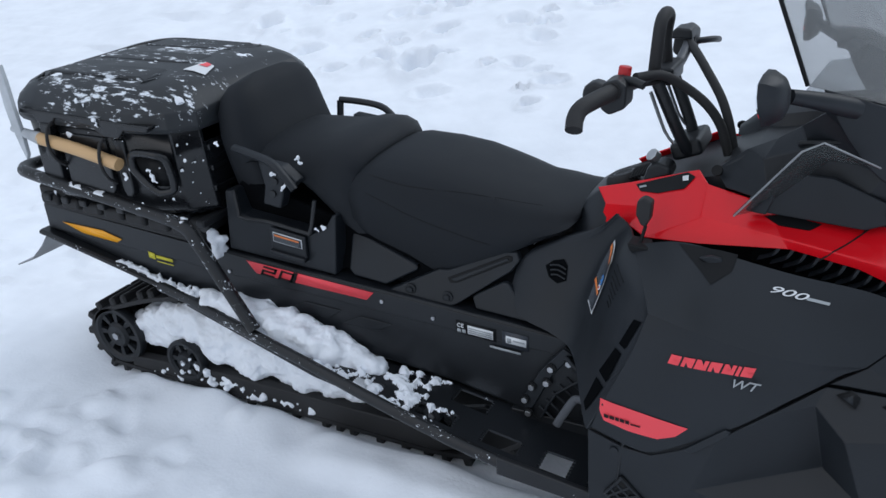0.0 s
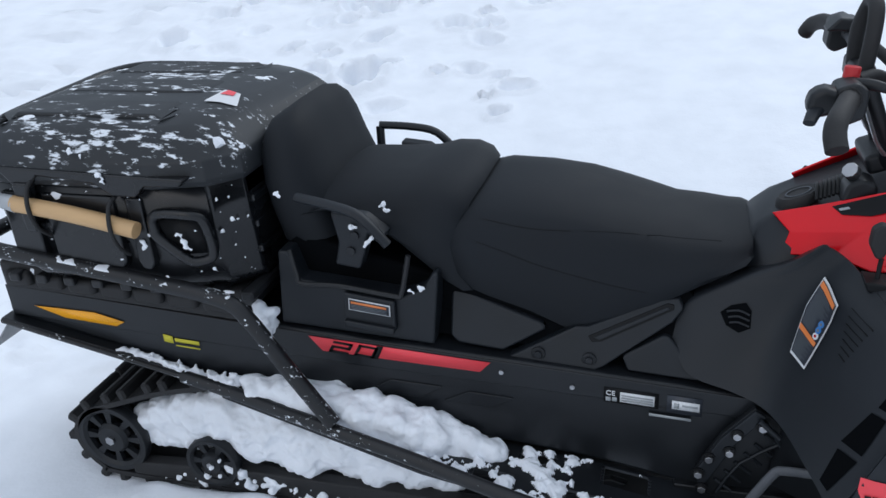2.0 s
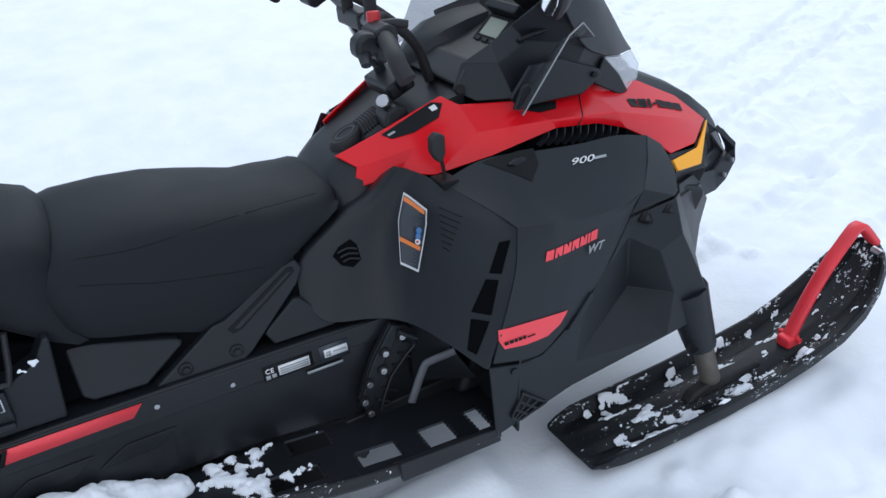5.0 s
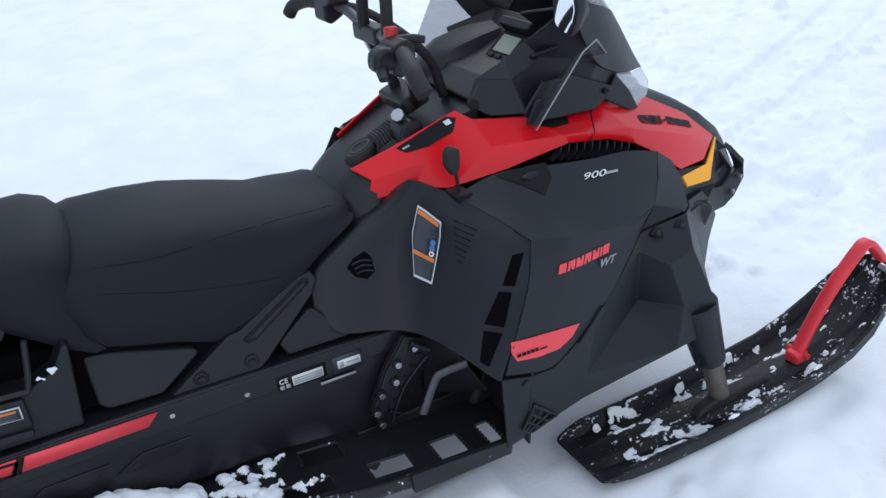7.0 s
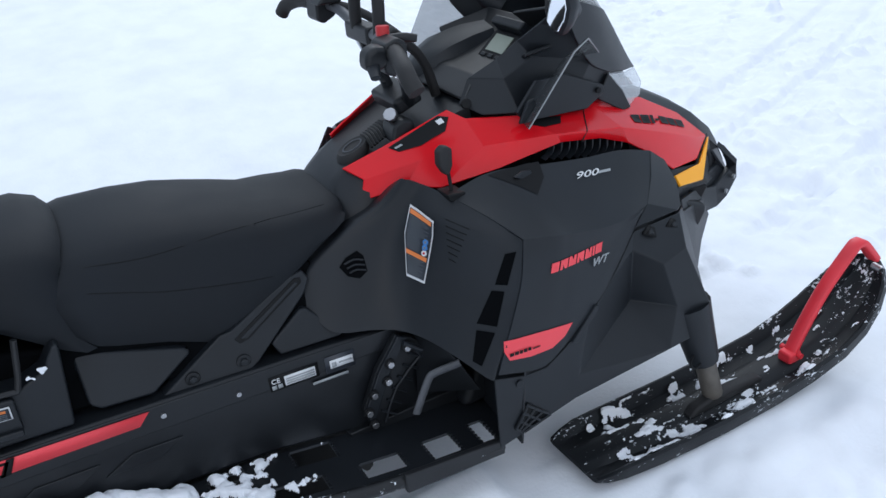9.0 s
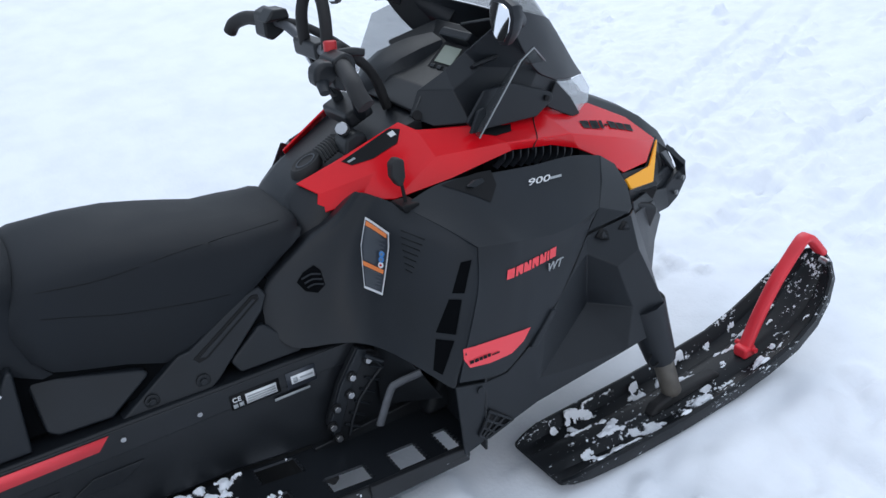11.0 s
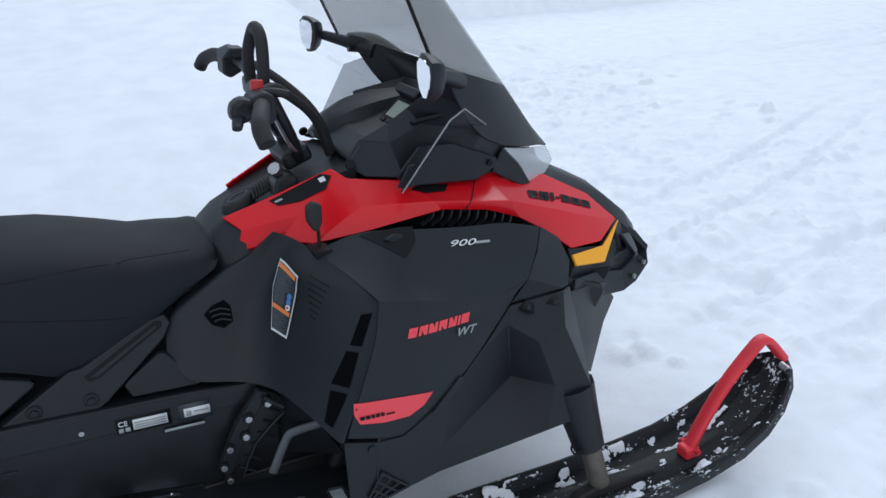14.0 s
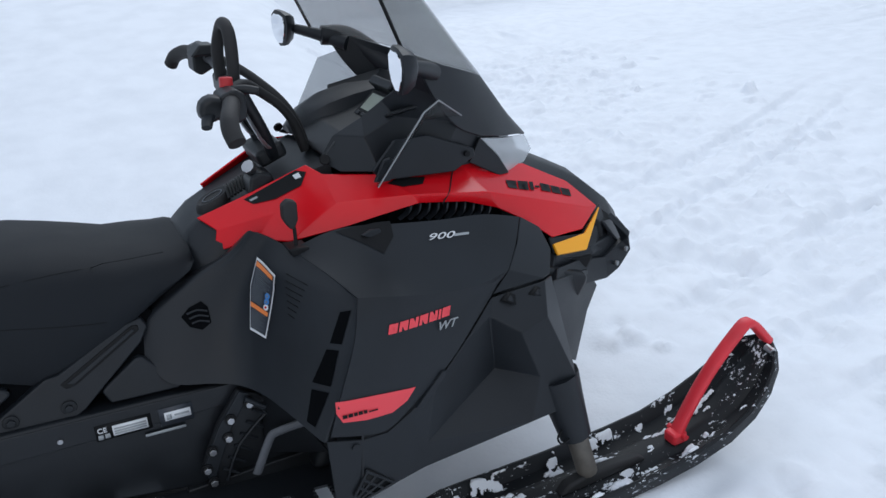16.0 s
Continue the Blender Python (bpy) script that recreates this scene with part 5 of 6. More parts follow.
def label_box(name, u0, v0, u1, v1, mat, lift):
    decal(name, [in_label(u0, v0), in_label(u1, v0), in_label(u1, v1), in_label(u0, v1)], mat, sled, WOUT, lift, on=KNEE)


for v in (0.035, 0.60):
    label_box("label_band", 0.07, v, 0.93, v + 0.065, ORANGE, 0.006)
for k in range(18):
    v = 0.120 + 0.026 * k
    ends = (0.74, 0.86, 0.80, 0.55, 0.86, 0.68, 0.84)
    label_box("label_line", 0.13 if k % 4 else 0.10, v, min(ends[k % 7], 0.60 if k > 8 else 1), v + 0.0075, LABELINK, 0.006)
for k in range(11):
    label_box("label_line", 0.13, 0.685 + 0.026 * k, (0.84, 0.70, 0.86, 0.60)[k % 4], 0.692 + 0.026 * k, LABELINK, 0.006)
for k in range(3):
    c = laid(KNEE, [in_label(0.80, 0.375 + 0.085 * k)], WOUT, 0.006)[0]
    disc("label_sign", c, WOUT, 0.0066, 0.001, BLUEINK if k < 2 else WHITE, sled, sides=18)
    disc("sign_mark", c + Vector(WOUT).normalized() * 0.001, WOUT, 0.0028, 0.001, LABELINK if k < 2 else REDPLUG, sled, sides=12)
for k in range(7):
    a, b = (0.396 - 0.0035 * k, -0.325 - 0.004 * k, 0.738 - 0.013 * k), (0.418 - 0.006 * k, -0.375 + 0.002 * k, 0.726 - 0.012 * k)
    tube("knee_rib", laid(KNEE, [a, b], WOUT, 0.0005), 0.0014, INK_AND_SHADE, sled, steps=2, sides=6)


# ---- footwell on the right and left
def footwell(s):
    panel("footwell_wall", [(0.46, s * 0.25, 0.50), (0.46, s * 0.49, 0.44), (0.44, s * 0.49, 0.22), (0.46, s * 0.25, 0.22)], [(0, 1, 2, 3)], PLASTIC_DARK, sled, (-1, 0, 0), 0.006, 0.002)
    panel("toe_panel", [(0.31, s * 0.27, 0.485), (0.345, s * 0.36, 0.445), (0.42, s * 0.36, 0.30), (0.40, s * 0.27, 0.27), (0.30, s * 0.27, 0.29)], [(0, 1, 2, 3, 4)], PLASTIC_DARK, sled, (-0.5, s, 0), 0.006, 0.004)
    tube("toe_trim", [(0.262, s * 0.335, 0.292), (0.300, s * 0.336, 0.368), (0.318, s * 0.340, 0.384), (0.372, s * 0.362, 0.402)], 0.006, TRIM, sled, "grey alloy toe guard", steps=3, flat=1.7)
    bracket = slab("foot_bracket", [(0.262, 0.478), (0.300, 0.456), (0.334, 0.418), (0.322, 0.408), (0.262, 0.358), (0.232, 0.315), (0.198, 0.248), (0.170, 0.268), (0.160, 0.315), (0.205, 0.405)], s * 0.262, s * 0.280, PLASTIC_DARK, sled, 0.004, "black bolted side bracket")
    slab("bracket_flange", [(0.262, 0.478), (0.284, 0.466), (0.232, 0.392), (0.190, 0.300), (0.170, 0.268), (0.160, 0.315), (0.205, 0.405)], s * 0.280, s * 0.290, PLASTIC, bracket, 0.003)
    for x, z in ((0.278, 0.445), (0.233, 0.419), (0.222, 0.376), (0.184, 0.355), (0.166, 0.313), (0.175, 0.276)):
        disc("bracket_washer", (x, s * 0.291, z), (0, 1, 0), 0.013, 0.004, INK_AND_SHADE, bracket, sides=14)
        disc("bracket_bolt", (x, s * 0.296, z), (0, 1, 0), 0.0085, 0.010, STEEL, bracket, sides=6, bevel=0.001)
    for k in range(6):
        u = k / 5
        x, z = 0.200 + 0.085 * u, 0.296 + 0.125 * u
        tube("bracket_web", [(x, s * 0.283, z), (x + 0.034, s * 0.283, z - 0.026)], 0.0035, PLASTIC, bracket, steps=2, sides=6)
    tube("bracket_web", [(0.205, s * 0.284, 0.262), (0.245, s * 0.284, 0.345), (0.325, s * 0.284, 0.412)], 0.0035, PLASTIC, bracket, steps=2, sides=6)
    tube("bracket_web", [(0.300, s * 0.286, 0.430), (0.318, s * 0.288, 0.396)], 0.004, PLASTIC, bracket, steps=2, sides=6)
    tube("brace", [(0.27, s * 0.296, 0.462), (0.31, s * 0.302, 0.43)], 0.006, PLASTIC, sled, steps=2)
    block("tunnel_foot", (0.12, min(s * 0.25, s * 0.275), 0.205), (0.47, max(s * 0.25, s * 0.275), 0.262), PLASTIC_DARK, sled, 0.004)
    # lattice at the lower corner of the fairing
    lattice = new("lower_grille")
    lattice.parent = sled
    # flat backing, coloured black for the shade behind the bars
    panel("grille_shade", [(x, s * h, z) for x, h, z in ((0.462, 0.4915, 0.328), (0.524, 0.4885, 0.266), (0.443, 0.4885, 0.248), (0.425, 0.4895, 0.272))], [range(4)], INK_AND_SHADE, lattice, (0, s, 0), 0.002, 0)
    for k in range(4):
        u = k / 3
        tube("grille_bar", [(0.427 + 0.03 * u, s * 0.491, 0.272 + 0.052 * u), (0.446 + 0.072 * u, s * 0.490, 0.250 + 0.018 * u)], 0.0034, PLASTIC, lattice, steps=2, sides=6)
        tube("grille_bar", [(0.428 + 0.007 * k, s * 0.491, 0.270 - 0.006 * k), (0.464 + 0.019 * k, s * 0.491, 0.324 - 0.019 * k)], 0.0034, PLASTIC, lattice, steps=2, sides=6)
    # two moulded clips on the fairing and its screw
    for x, h, z in ((0.860, 0.434, 0.596), (0.936, 0.430, 0.588)):
        # holes are black faces, the shade of their depth in the colour
        panel("clip_hole_shade", [(x - 0.024, s * h, z + 0.002), (x, s * (h - 0.008), z + 0.014), (x + 0.016, s * (h - 0.003), z + 0.003), (x + 0.010, s * (h + 0.010), z - 0.014)], [range(4)], INK_AND_SHADE, sled, (0, s, 0.3), 0.004, 0)
        panel("clip_tongue", [(x - 0.012, s * (h + 0.005), z + 0.001), (x + 0.003, s * (h + 0.001), z + 0.008), (x + 0.006, s * (h + 0.009), z - 0.008)], [range(3)], PLASTIC, sled, (0, s, 0.3), 0.003, 0)
    disc("fairing_screw", (0.443, s * 0.4915, 0.390), (0, 1, 0), 0.009, 0.005, PLASTIC, sled, sides=14, bevel=0.001)
    if s > 0:
        return
    # hood strap: a rubber knob on a stalk
    tube("hood_strap", [(0.428, s * 0.296, 0.778), (0.434, s * 0.278, 0.815)], 0.004, INK_AND_SHADE, sled, steps=2, sides=8)
    slab("strap_knob", [(0.414, 0.868), (0.428, 0.878), (0.446, 0.870), (0.444, 0.832), (0.434, 0.812), (0.424, 0.815), (0.412, 0.838)], s * 0.258, s * 0.284, RUBBER, sled, 0.006)
    slab("strap_anchor", [(0.405, 0.786), (0.450, 0.782), (0.452, 0.764), (0.412, 0.768)], s * 0.268, s * 0.318, INK_AND_SHADE, sled, 0.004)


both(footwell)

# ---- dash, screen and windshield
def cowl(s):
    def P(**k):
        return {n: (x, s * h, z) for n, (x, h, z) in k.items()}

    v = P(a=(0.545, 0.150, 0.910), b=(0.575, 0.200, 0.890), c=(0.66, 0.222, 0.878), d=(0.80, 0.216, 0.850), e=(0.90, 0.196, 0.842), f=(0.944, 0.190, 0.850), g=(0.945, 0.190, 0.900), h=(0.86, 0.225, 0.955), i=(0.80, 0.25, 1.03), j=(0.765, 0.262, 1.11), k=(0.64, 0.19, 0.955), l=(0.72, 0.19, 0.985), m=(0.60, 0.10, 0.945),
          n=(0.66, 0.135, 0.985), o=(0.70, 0.16, 1.02), p=(0.74, 0.20, 1.06))
    upper = [("l", "h", "i", "p", "o"), ("i", "j", "p"), ("k", "l", "o", "n")] if s < 0 else [("k", "l", "n")]
    panel("dash_side", v, [("a", "b", "c", "k", "m"), ("c", "d", "h", "l", "k"), ("d", "e", "g", "h"), ("e", "f", "g"), *upper, ("m", "k", "n")], PLASTIC, sled, (-0.2, s, 0.5), 0.006, 0.006, "black dash side", 3)
    # front cowl below the windshield, wrapping from the headlight to the centre line
    skin("front_cowl", [[[(x, s * h, z) for x, h, z in c] for c in (((0.735, 0.285, 1.125), (0.785, 0.262, 1.030), (0.852, 0.234, 0.950), (0.930, 0.205, 0.908)), ((0.850, 0.235, 1.085), (0.895, 0.215, 1.020), (0.955, 0.186, 0.950), (1.010, 0.162, 0.884)),
        ((0.958, 0.150, 1.042), (1.003, 0.135, 0.985), (1.055, 0.112, 0.920), (1.104, 0.090, 0.858)), ((1.012, 0.060, 1.014), (1.055, 0.050, 0.960), (1.110, 0.040, 0.895), (1.162, 0.034, 0.836)), ((1.025, 0.0, 1.004), (1.072, 0.0, 0.948), (1.130, 0.0, 0.885), (1.180, 0.0, 0.828)))]],
        PLASTIC, sled, (0.6, s * 0.6, 0.4), 5, 4, 0.006, "black front cowl", 40)
    # headlight: a clear faceted lens over a bright bowl
    q = P(a=(0.931, 0.204, 0.903), b=(1.010, 0.164, 0.880), c=(1.098, 0.090, 0.855), d=(1.160, 0.036, 0.834), e=(1.166, 0.060, 0.800), f=(1.105, 0.120, 0.790), g=(1.020, 0.178, 0.796), h=(0.985, 0.190, 0.848))
    lamp = panel("headlight", q, [("a", "b", "h"), ("b", "c", "f", "g", "h"), ("c", "d", "e", "f")], LENS, sled, (0.5, s, 0), 0.004, 0.002, "clear headlight lens")
    panel("headlight_bowl", {k: (x - 0.035, y * 0.84, z) for k, (x, y, z) in q.items()}, [("a", "b", "h"), ("b", "c", "f", "g", "h"), ("c", "d", "e", "f")], STEEL, lamp, (0.5, s, 0), 0.004, 0.002)
    slab("light_bar", [(1.00, 0.862), (1.07, 0.845), (1.085, 0.822), (1.02, 0.835)], s * 0.095, s * 0.118, WHITE, lamp, 0.003)
    panel("headlight_surround", P(a=(0.928, 0.206, 0.905), b=(0.983, 0.194, 0.848), c=(1.020, 0.184, 0.794), d=(0.985, 0.196, 0.796), e=(0.895, 0.208, 0.850)), [("a", "b", "c", "d", "e")], PLASTIC, sled, (0, s, 0), 0.008, 0.003)
    # triangular side cover with two screws
    t = P(a=(0.628, 0.256, 0.894), b=(0.690, 0.246, 0.950), b2=(0.775, 0.240, 0.946), c=(0.902, 0.220, 0.887), d=(0.906, 0.220, 0.868), e=(0.840, 0.236, 0.846), f=(0.650, 0.258, 0.868))
    panel("dash_cover", t, [("a", "b", "b2", "f"), ("b2", "c", "d", "e", "f")], PLASTIC, sled, (0, s, 0.2), 0.010, 0.004)
    disc("cover_screw", (0.878, s * 0.228, 0.880), (0, 1, 0), 0.007, 0.006, INK_AND_SHADE, sled, sides=12)
    disc("dash_screw", (0.552, s * 0.172, 0.914), (-0.2, s, 0.5), 0.012, 0.008, INK_AND_SHADE, sled, sides=14, bevel=0.002)
    # clear wind deflector on its arm
    if s < 0:
        sheet = {"a": (0.611, -0.325, 0.880), "b": (0.716, -0.350, 1.028), "c": (0.750, -0.352, 1.048), "d": (0.846, -0.268, 0.984), "e": (0.760, -0.258, 0.985), "f": (0.646, -0.252, 0.868)}
        panel("wind_deflector", sheet, [("a", "b", "e", "f"), ("b", "c", "d", "e")], DEFLECTOR, sled, (-0.5, s, 0.2), 0.004, 0, "clear plastic wind deflector")
        tube("deflector_rim", [sheet[k] for k in "abcd"], 0.0017, GREYMETAL, sled, steps=1, sides=8)
    else:
        panel("wind_deflector", [(0.632, 0.300, 0.902), (0.720, 0.300, 1.050), (0.829, 0.300, 1.073), (0.898, 0.300, 0.967), (0.793, 0.300, 0.946), (0.699, 0.300, 0.924)], [range(6)], DEFLECTOR, sled, (0, s, 0.2), 0.004, 0, "clear plastic wind deflector")
    slab("deflector_arm", [(0.624, 0.872), (0.650, 0.918), (0.668, 0.922), (0.676, 0.905), (0.664, 0.868)], s * 0.262, s * 0.272, PLASTIC, sled, 0.004)
    # mirror on its stalk
    arm = tube("mirror_arm", [(0.790, s * 0.25, 1.085), (0.735, s * 0.305, 1.108), (0.685, s * 0.350, 1.125)], 0.016, PLASTIC, sled, "black mirror arm", steps=4, ends=(0.020, 0.013))
    if s > 0:
        tube("screen_frame", [(0.735, s * 0.295, 1.108), (0.80, s * 0.282, 1.098), (0.86, s * 0.255, 1.050), (0.91, s * 0.21, 1.005)], 0.02, PLASTIC, sled, steps=4, ends=(0.026, 0.034))
    rim = [(-0.006, 0.060), (0.020, 0.057), (0.038, 0.046), (0.040, 0.016), (0.030, -0.022), (0.012, -0.058), (-0.008, -0.062), (-0.024, -0.040), (-0.030, -0.004), (-0.024, 0.042)]
    c, d = Vector((0.652, s * 0.380, 1.128)), Vector((-0.93, -s * 0.12, -0.05)).normalized()
    side = Vector((0, 0, 1)).cross(d).normalized()
    up = d.cross(side)
    rings = [[c + d * o + side * a * k * 1.40 + up * b * k * 0.78 for a, b in rim] for o, k in ((-0.034, 0.40), (-0.026, 0.75), (-0.008, 1.0), (0.004, 1.02), (0.006, 0.90))]
    shell = loft("mirror_shell", rings, PLASTIC, sled, smooth=40)
    loft("mirror_glass", [[c + d * 0.007 + side * a * 1.18 + up * b * 0.66 for a, b in rim], [c + d * 0.009 + side * a * 1.17 + up * b * 0.65 for a, b in rim]], MIRROR, shell, "mirror glass")


both(cowl)
# dash top and instrument
panel("dash_top", [(0.56, -0.15, 0.915), (0.56, 0.15, 0.915), (0.62, -0.11, 0.950), (0.62, 0.11, 0.950), (0.69, -0.14, 0.962), (0.69, 0.14, 0.962), (0.80, -0.14, 0.985), (0.80, 0.14, 0.985), (0.86, -0.2, 1.02), (0.86, 0.2, 1.02), (0.70, 0.19, 1.0), (0.70, -0.19, 1.0)],
      [(0, 1, 3, 2), (2, 3, 5, 4), (4, 5, 7, 6), (6, 7, 9, 8), (5, 10, 9, 7), (4, 6, 8, 11)], PLASTIC_DARK, sled, (0, 0, 1), 0.01, 0.006, "black dash")
for s in (1,):
    loft("dash_pod", [[(x, s * (0.115 + w * math.cos(a)), z + h * math.sin(a)) for a in (math.pi * k / 4 for k in range(5))] for x, w, z, h in ((0.555, 0.03, 0.915, 0.016), (0.60, 0.070, 0.925, 0.048), (0.655, 0.084, 0.935, 0.066), (0.72, 0.080, 0.948, 0.064), (0.79, 0.06, 0.965, 0.045))], PLASTIC, sled, smooth=40)
gx, gy, gz = 0.728, -0.052, 0.975
TILT_UP = Matrix.Rotation(radians(-40), 4, "Y")


def on_gauge(name, half, low, high, mat, parent, bevel, label="", dx=0.0, dy=0.0):
    bm = bmesh.new()
    bmesh.ops.create_cube(bm, size=1, matrix=Matrix.Translation((gx, gy, gz)) @ TILT_UP @ Matrix.LocRotScale((dx, dy, (low + high) / 2), None, (2 * half[0], 2 * half[1], high - low)))
    return rounded(part(name, bm, mat, parent, label), bevel)


gauge = on_gauge("instrument", (0.050, 0.062), -0.03, 0.010, PLASTIC_DARK, sled, 0.010, "digital instrument with a grey screen")
on_gauge("gauge_face", (0.040, 0.052), 0.008, 0.0125, INK_AND_SHADE, gauge, 0.003)
on_gauge("screen", (0.024, 0.036), 0.010, 0.0145, SCREEN, gauge, 0.001, "grey digital screen", 0.008)
for y in (-0.03, 0.0, 0.03):
    on_gauge("gauge_button", (0.005, 0.009), 0.010, 0.016, PLASTIC, gauge, 0.002, "", -0.028, y)
on_gauge("gauge_visor", (0.012, 0.062), 0.0, 0.035, PLASTIC, gauge, 0.006, "", 0.058)
panel("windshield_support", [(0.76, -0.26, 1.10), (0.80, 0, 1.04), (0.86, 0, 0.99), (0.80, -0.24, 1.05)], [(0, 1, 2, 3)], PLASTIC_DARK, sled, (-1, 0, 0.5), 0.008, 0.003)


def windshield():
    """A wrapped screen; v runs up, u from the right edge over the centre to the left."""
    rows = []
    for j in range(9):
        v = j / 8
        ring = []
        for i in range(25):
            u = -1 + 2 * i / 24
            z = 1.002 + 0.130 * abs(u) ** 1.5 + v * (0.36 - 0.02 * u * u)
            w = 0.296 + 0.02 * v
            x = 1.026 - 0.318 * abs(u) ** 2.1 - v * (0.29 - 0.15 * abs(u) ** 2)
            ring.append((x, u * w, z))
        rows.append(ring)
    bm = bmesh.new()
    vs = [[bm.verts.new(q) for q in r] for r in rows]
    for a, b in zip(vs, vs[1:]):
        for i in range(24):
            bm.faces.new((a[i], a[i + 1], b[i + 1], b[i]))
    ob = part("windshield", bm, WINDSCREEN, sled, "smoked clear windshield", 60)
    ob.modifiers.new("thickness", "SOLIDIFY").thickness = 0.004
    ob.visible_shadow = False
    for i in (0, 24):
        tube("windshield_edge", [r[i] for r in rows], 0.004, INK_AND_SHADE, sled, steps=2, sides=8)


windshield()

# ---- handlebar, turned a little to the right
bar = new("handlebar")
bar.parent = sled
tagged(bar, "black handlebar with rubber grips and a padded grab loop")
tube("bar_tube", [(0.346, -0.27, 1.086), (0.378, -0.16, 1.088), (0.402, -0.06, 1.078), (0.412, 0.04, 1.078), (0.412, 0.16, 1.105), (0.388, 0.25, 1.11)], 0.0125, TRIM, bar, "grey steel bar")
grip = tube("grip", [(0.349, -0.262, 1.089), (0.332, -0.320, 1.086), (0.317, -0.368, 1.080), (0.313, -0.390, 1.066), (0.316, -0.408, 1.048)], 0.0172, RUBBER, bar, "ribbed rubber grip", steps=5)
tube("grip_collar", [(0.352, -0.250, 1.089), (0.347, -0.268, 1.089)], 0.0205, RUBBER, bar, steps=2)
tube("grip", [(0.390, 0.25, 1.11), (0.378, 0.31, 1.108), (0.362, 0.36, 1.092), (0.352, 0.38, 1.07)], 0.0172, RUBBER, bar, steps=5)
for (x, y, z), m in (((0.352, -0.235, 1.082), 1), ((0.398, 0.215, 1.108), 1)):
    slab("switch_block", [(x - 0.028, z - 0.030), (x - 0.010, z - 0.042), (x + 0.024, z - 0.026), (x + 0.026, z + 0.020), (x + 0.006, z + 0.034), (x - 0.024, z + 0.024)], y - 0.034, y + 0.034, PLASTIC_DARK, bar, 0.007)
tube("throttle_lever", [(0.318, -0.240, 1.078), (0.300, -0.268, 1.070), (0.288, -0.300, 1.058)], 0.012, PLASTIC, bar, steps=4, ends=(0.016, 0.010), flat=0.6)
tube("choke_lever", [(0.362, -0.226, 1.104), (0.385, -0.240, 1.106), (0.408, -0.248, 1.101)], 0.009, PLASTIC_DARK, bar, steps=4, ends=(0.011, 0.008))
tube("brake_lever", [(0.40, 0.20, 1.10), (0.45, 0.25, 1.10), (0.455, 0.33, 1.085)], 0.008, PLASTIC, bar, steps=4)
slab("throttle_case", [(0.284, 1.066), (0.288, 1.098), (0.312, 1.110), (0.338, 1.100), (0.335, 1.066), (0.305, 1.054)], -0.272, -0.226, PLASTIC_DARK, bar, 0.012)
slab("mirror_clamp", [(0.36, 1.118), (0.385, 1.145), (0.42, 1.142), (0.425, 1.118)], 0.14, 0.20, PLASTIC_DARK, bar, 0.006)
disc("stop_switch", (0.357, -0.205, 1.118), (0.1, 0.1, 1), 0.0135, 0.022, REDPLUG, bar, "red stop switch", sides=16, bevel=0.003)
for y0, y1 in ((-0.055, -0.112), (0.030, 0.028)):
    tube("steering_riser", [(0.470, y0, 0.908), (0.446, (y0 + 2 * y1) / 3, 0.975), (0.404, y1, 1.076)], 0.0135, PLASTIC_DARK, bar, steps=3)
    tube("riser_plate", [(0.446, y1 - 0.006, 0.948), (0.428, y1 - 0.012, 0.975), (0.394, y1 - 0.014, 1.058)], 0.0095, STEEL, bar, "silver alloy riser plate", steps=2, sides=8, flat=0.35)
block("steering_clamp", (0.43, -0.065, 0.895), (0.50, 0.065, 0.935), PLASTIC_DARK, bar, 0.01, "", Euler((0, radians(-20), 0)))
block("bar_clamp", (0.385, -0.06, 1.055), (0.425, 0.06, 1.095), PLASTIC_DARK, bar, 0.008)
for line in ([(0.553, -0.036, 0.905), (0.535, -0.042, 0.965), (0.505, -0.055, 1.015), (0.462, -0.074, 1.056), (0.415, -0.115, 1.092), (0.372, -0.175, 1.098)], [(0.562, -0.015, 0.905), (0.545, -0.012, 0.97), (0.520, 0.010, 1.02), (0.480, 0.050, 1.066), (0.440, 0.105, 1.100), (0.408, 0.170, 1.112)]):
    tube("cable_loop", line, 0.0105, RUBBER, bar, steps=5)
tube("cable", [(0.548, -0.030, 0.90), (0.520, -0.040, 0.985), (0.480, -0.050, 1.035), (0.430, -0.080, 1.070), (0.375, -0.170, 1.082)], 0.0055, RUBBER, bar, steps=5, sides=8)
tube("grab_loop", [(0.394, -0.106, 1.085), (0.399, -0.109, 1.155), (0.401, -0.098, 1.198), (0.402, -0.062, 1.212), (0.402, -0.026, 1.199), (0.393, -0.004, 1.15), (0.396, 0.014, 1.085)], 0.0135, RUBBER, bar, "padded grab loop", steps=6)


# controls on the tank cover
disc("ignition_knob", (0.402, -0.095, 0.905), (-0.55, -0.5, 0.65), 0.016, 0.018, STEEL, sled, "silver ignition knob", sides=8, bevel=0.002)
slab("control_block", [(0.385, 0.850), (0.395, 0.888), (0.42, 0.898), (0.445, 0.890), (0.45, 0.868)], -0.122, -0.060, PLASTIC_DARK, sled, 0.008)
loft("tether_post", [[(0.322 + 0.040 * k2 * math.cos(a), -0.040 + 0.034 * k2 * math.sin(a), 0.826 + 0.016 * math.cos(a) * k2 + h) for a in (2 * math.pi * k / 20 for k in range(20))] for h, k2 in ((-0.01, 1.0), (0.008, 1.0), (0.014, 0.88), (0.012, 0.7))], RUBBER, sled, "coiled tether cap")
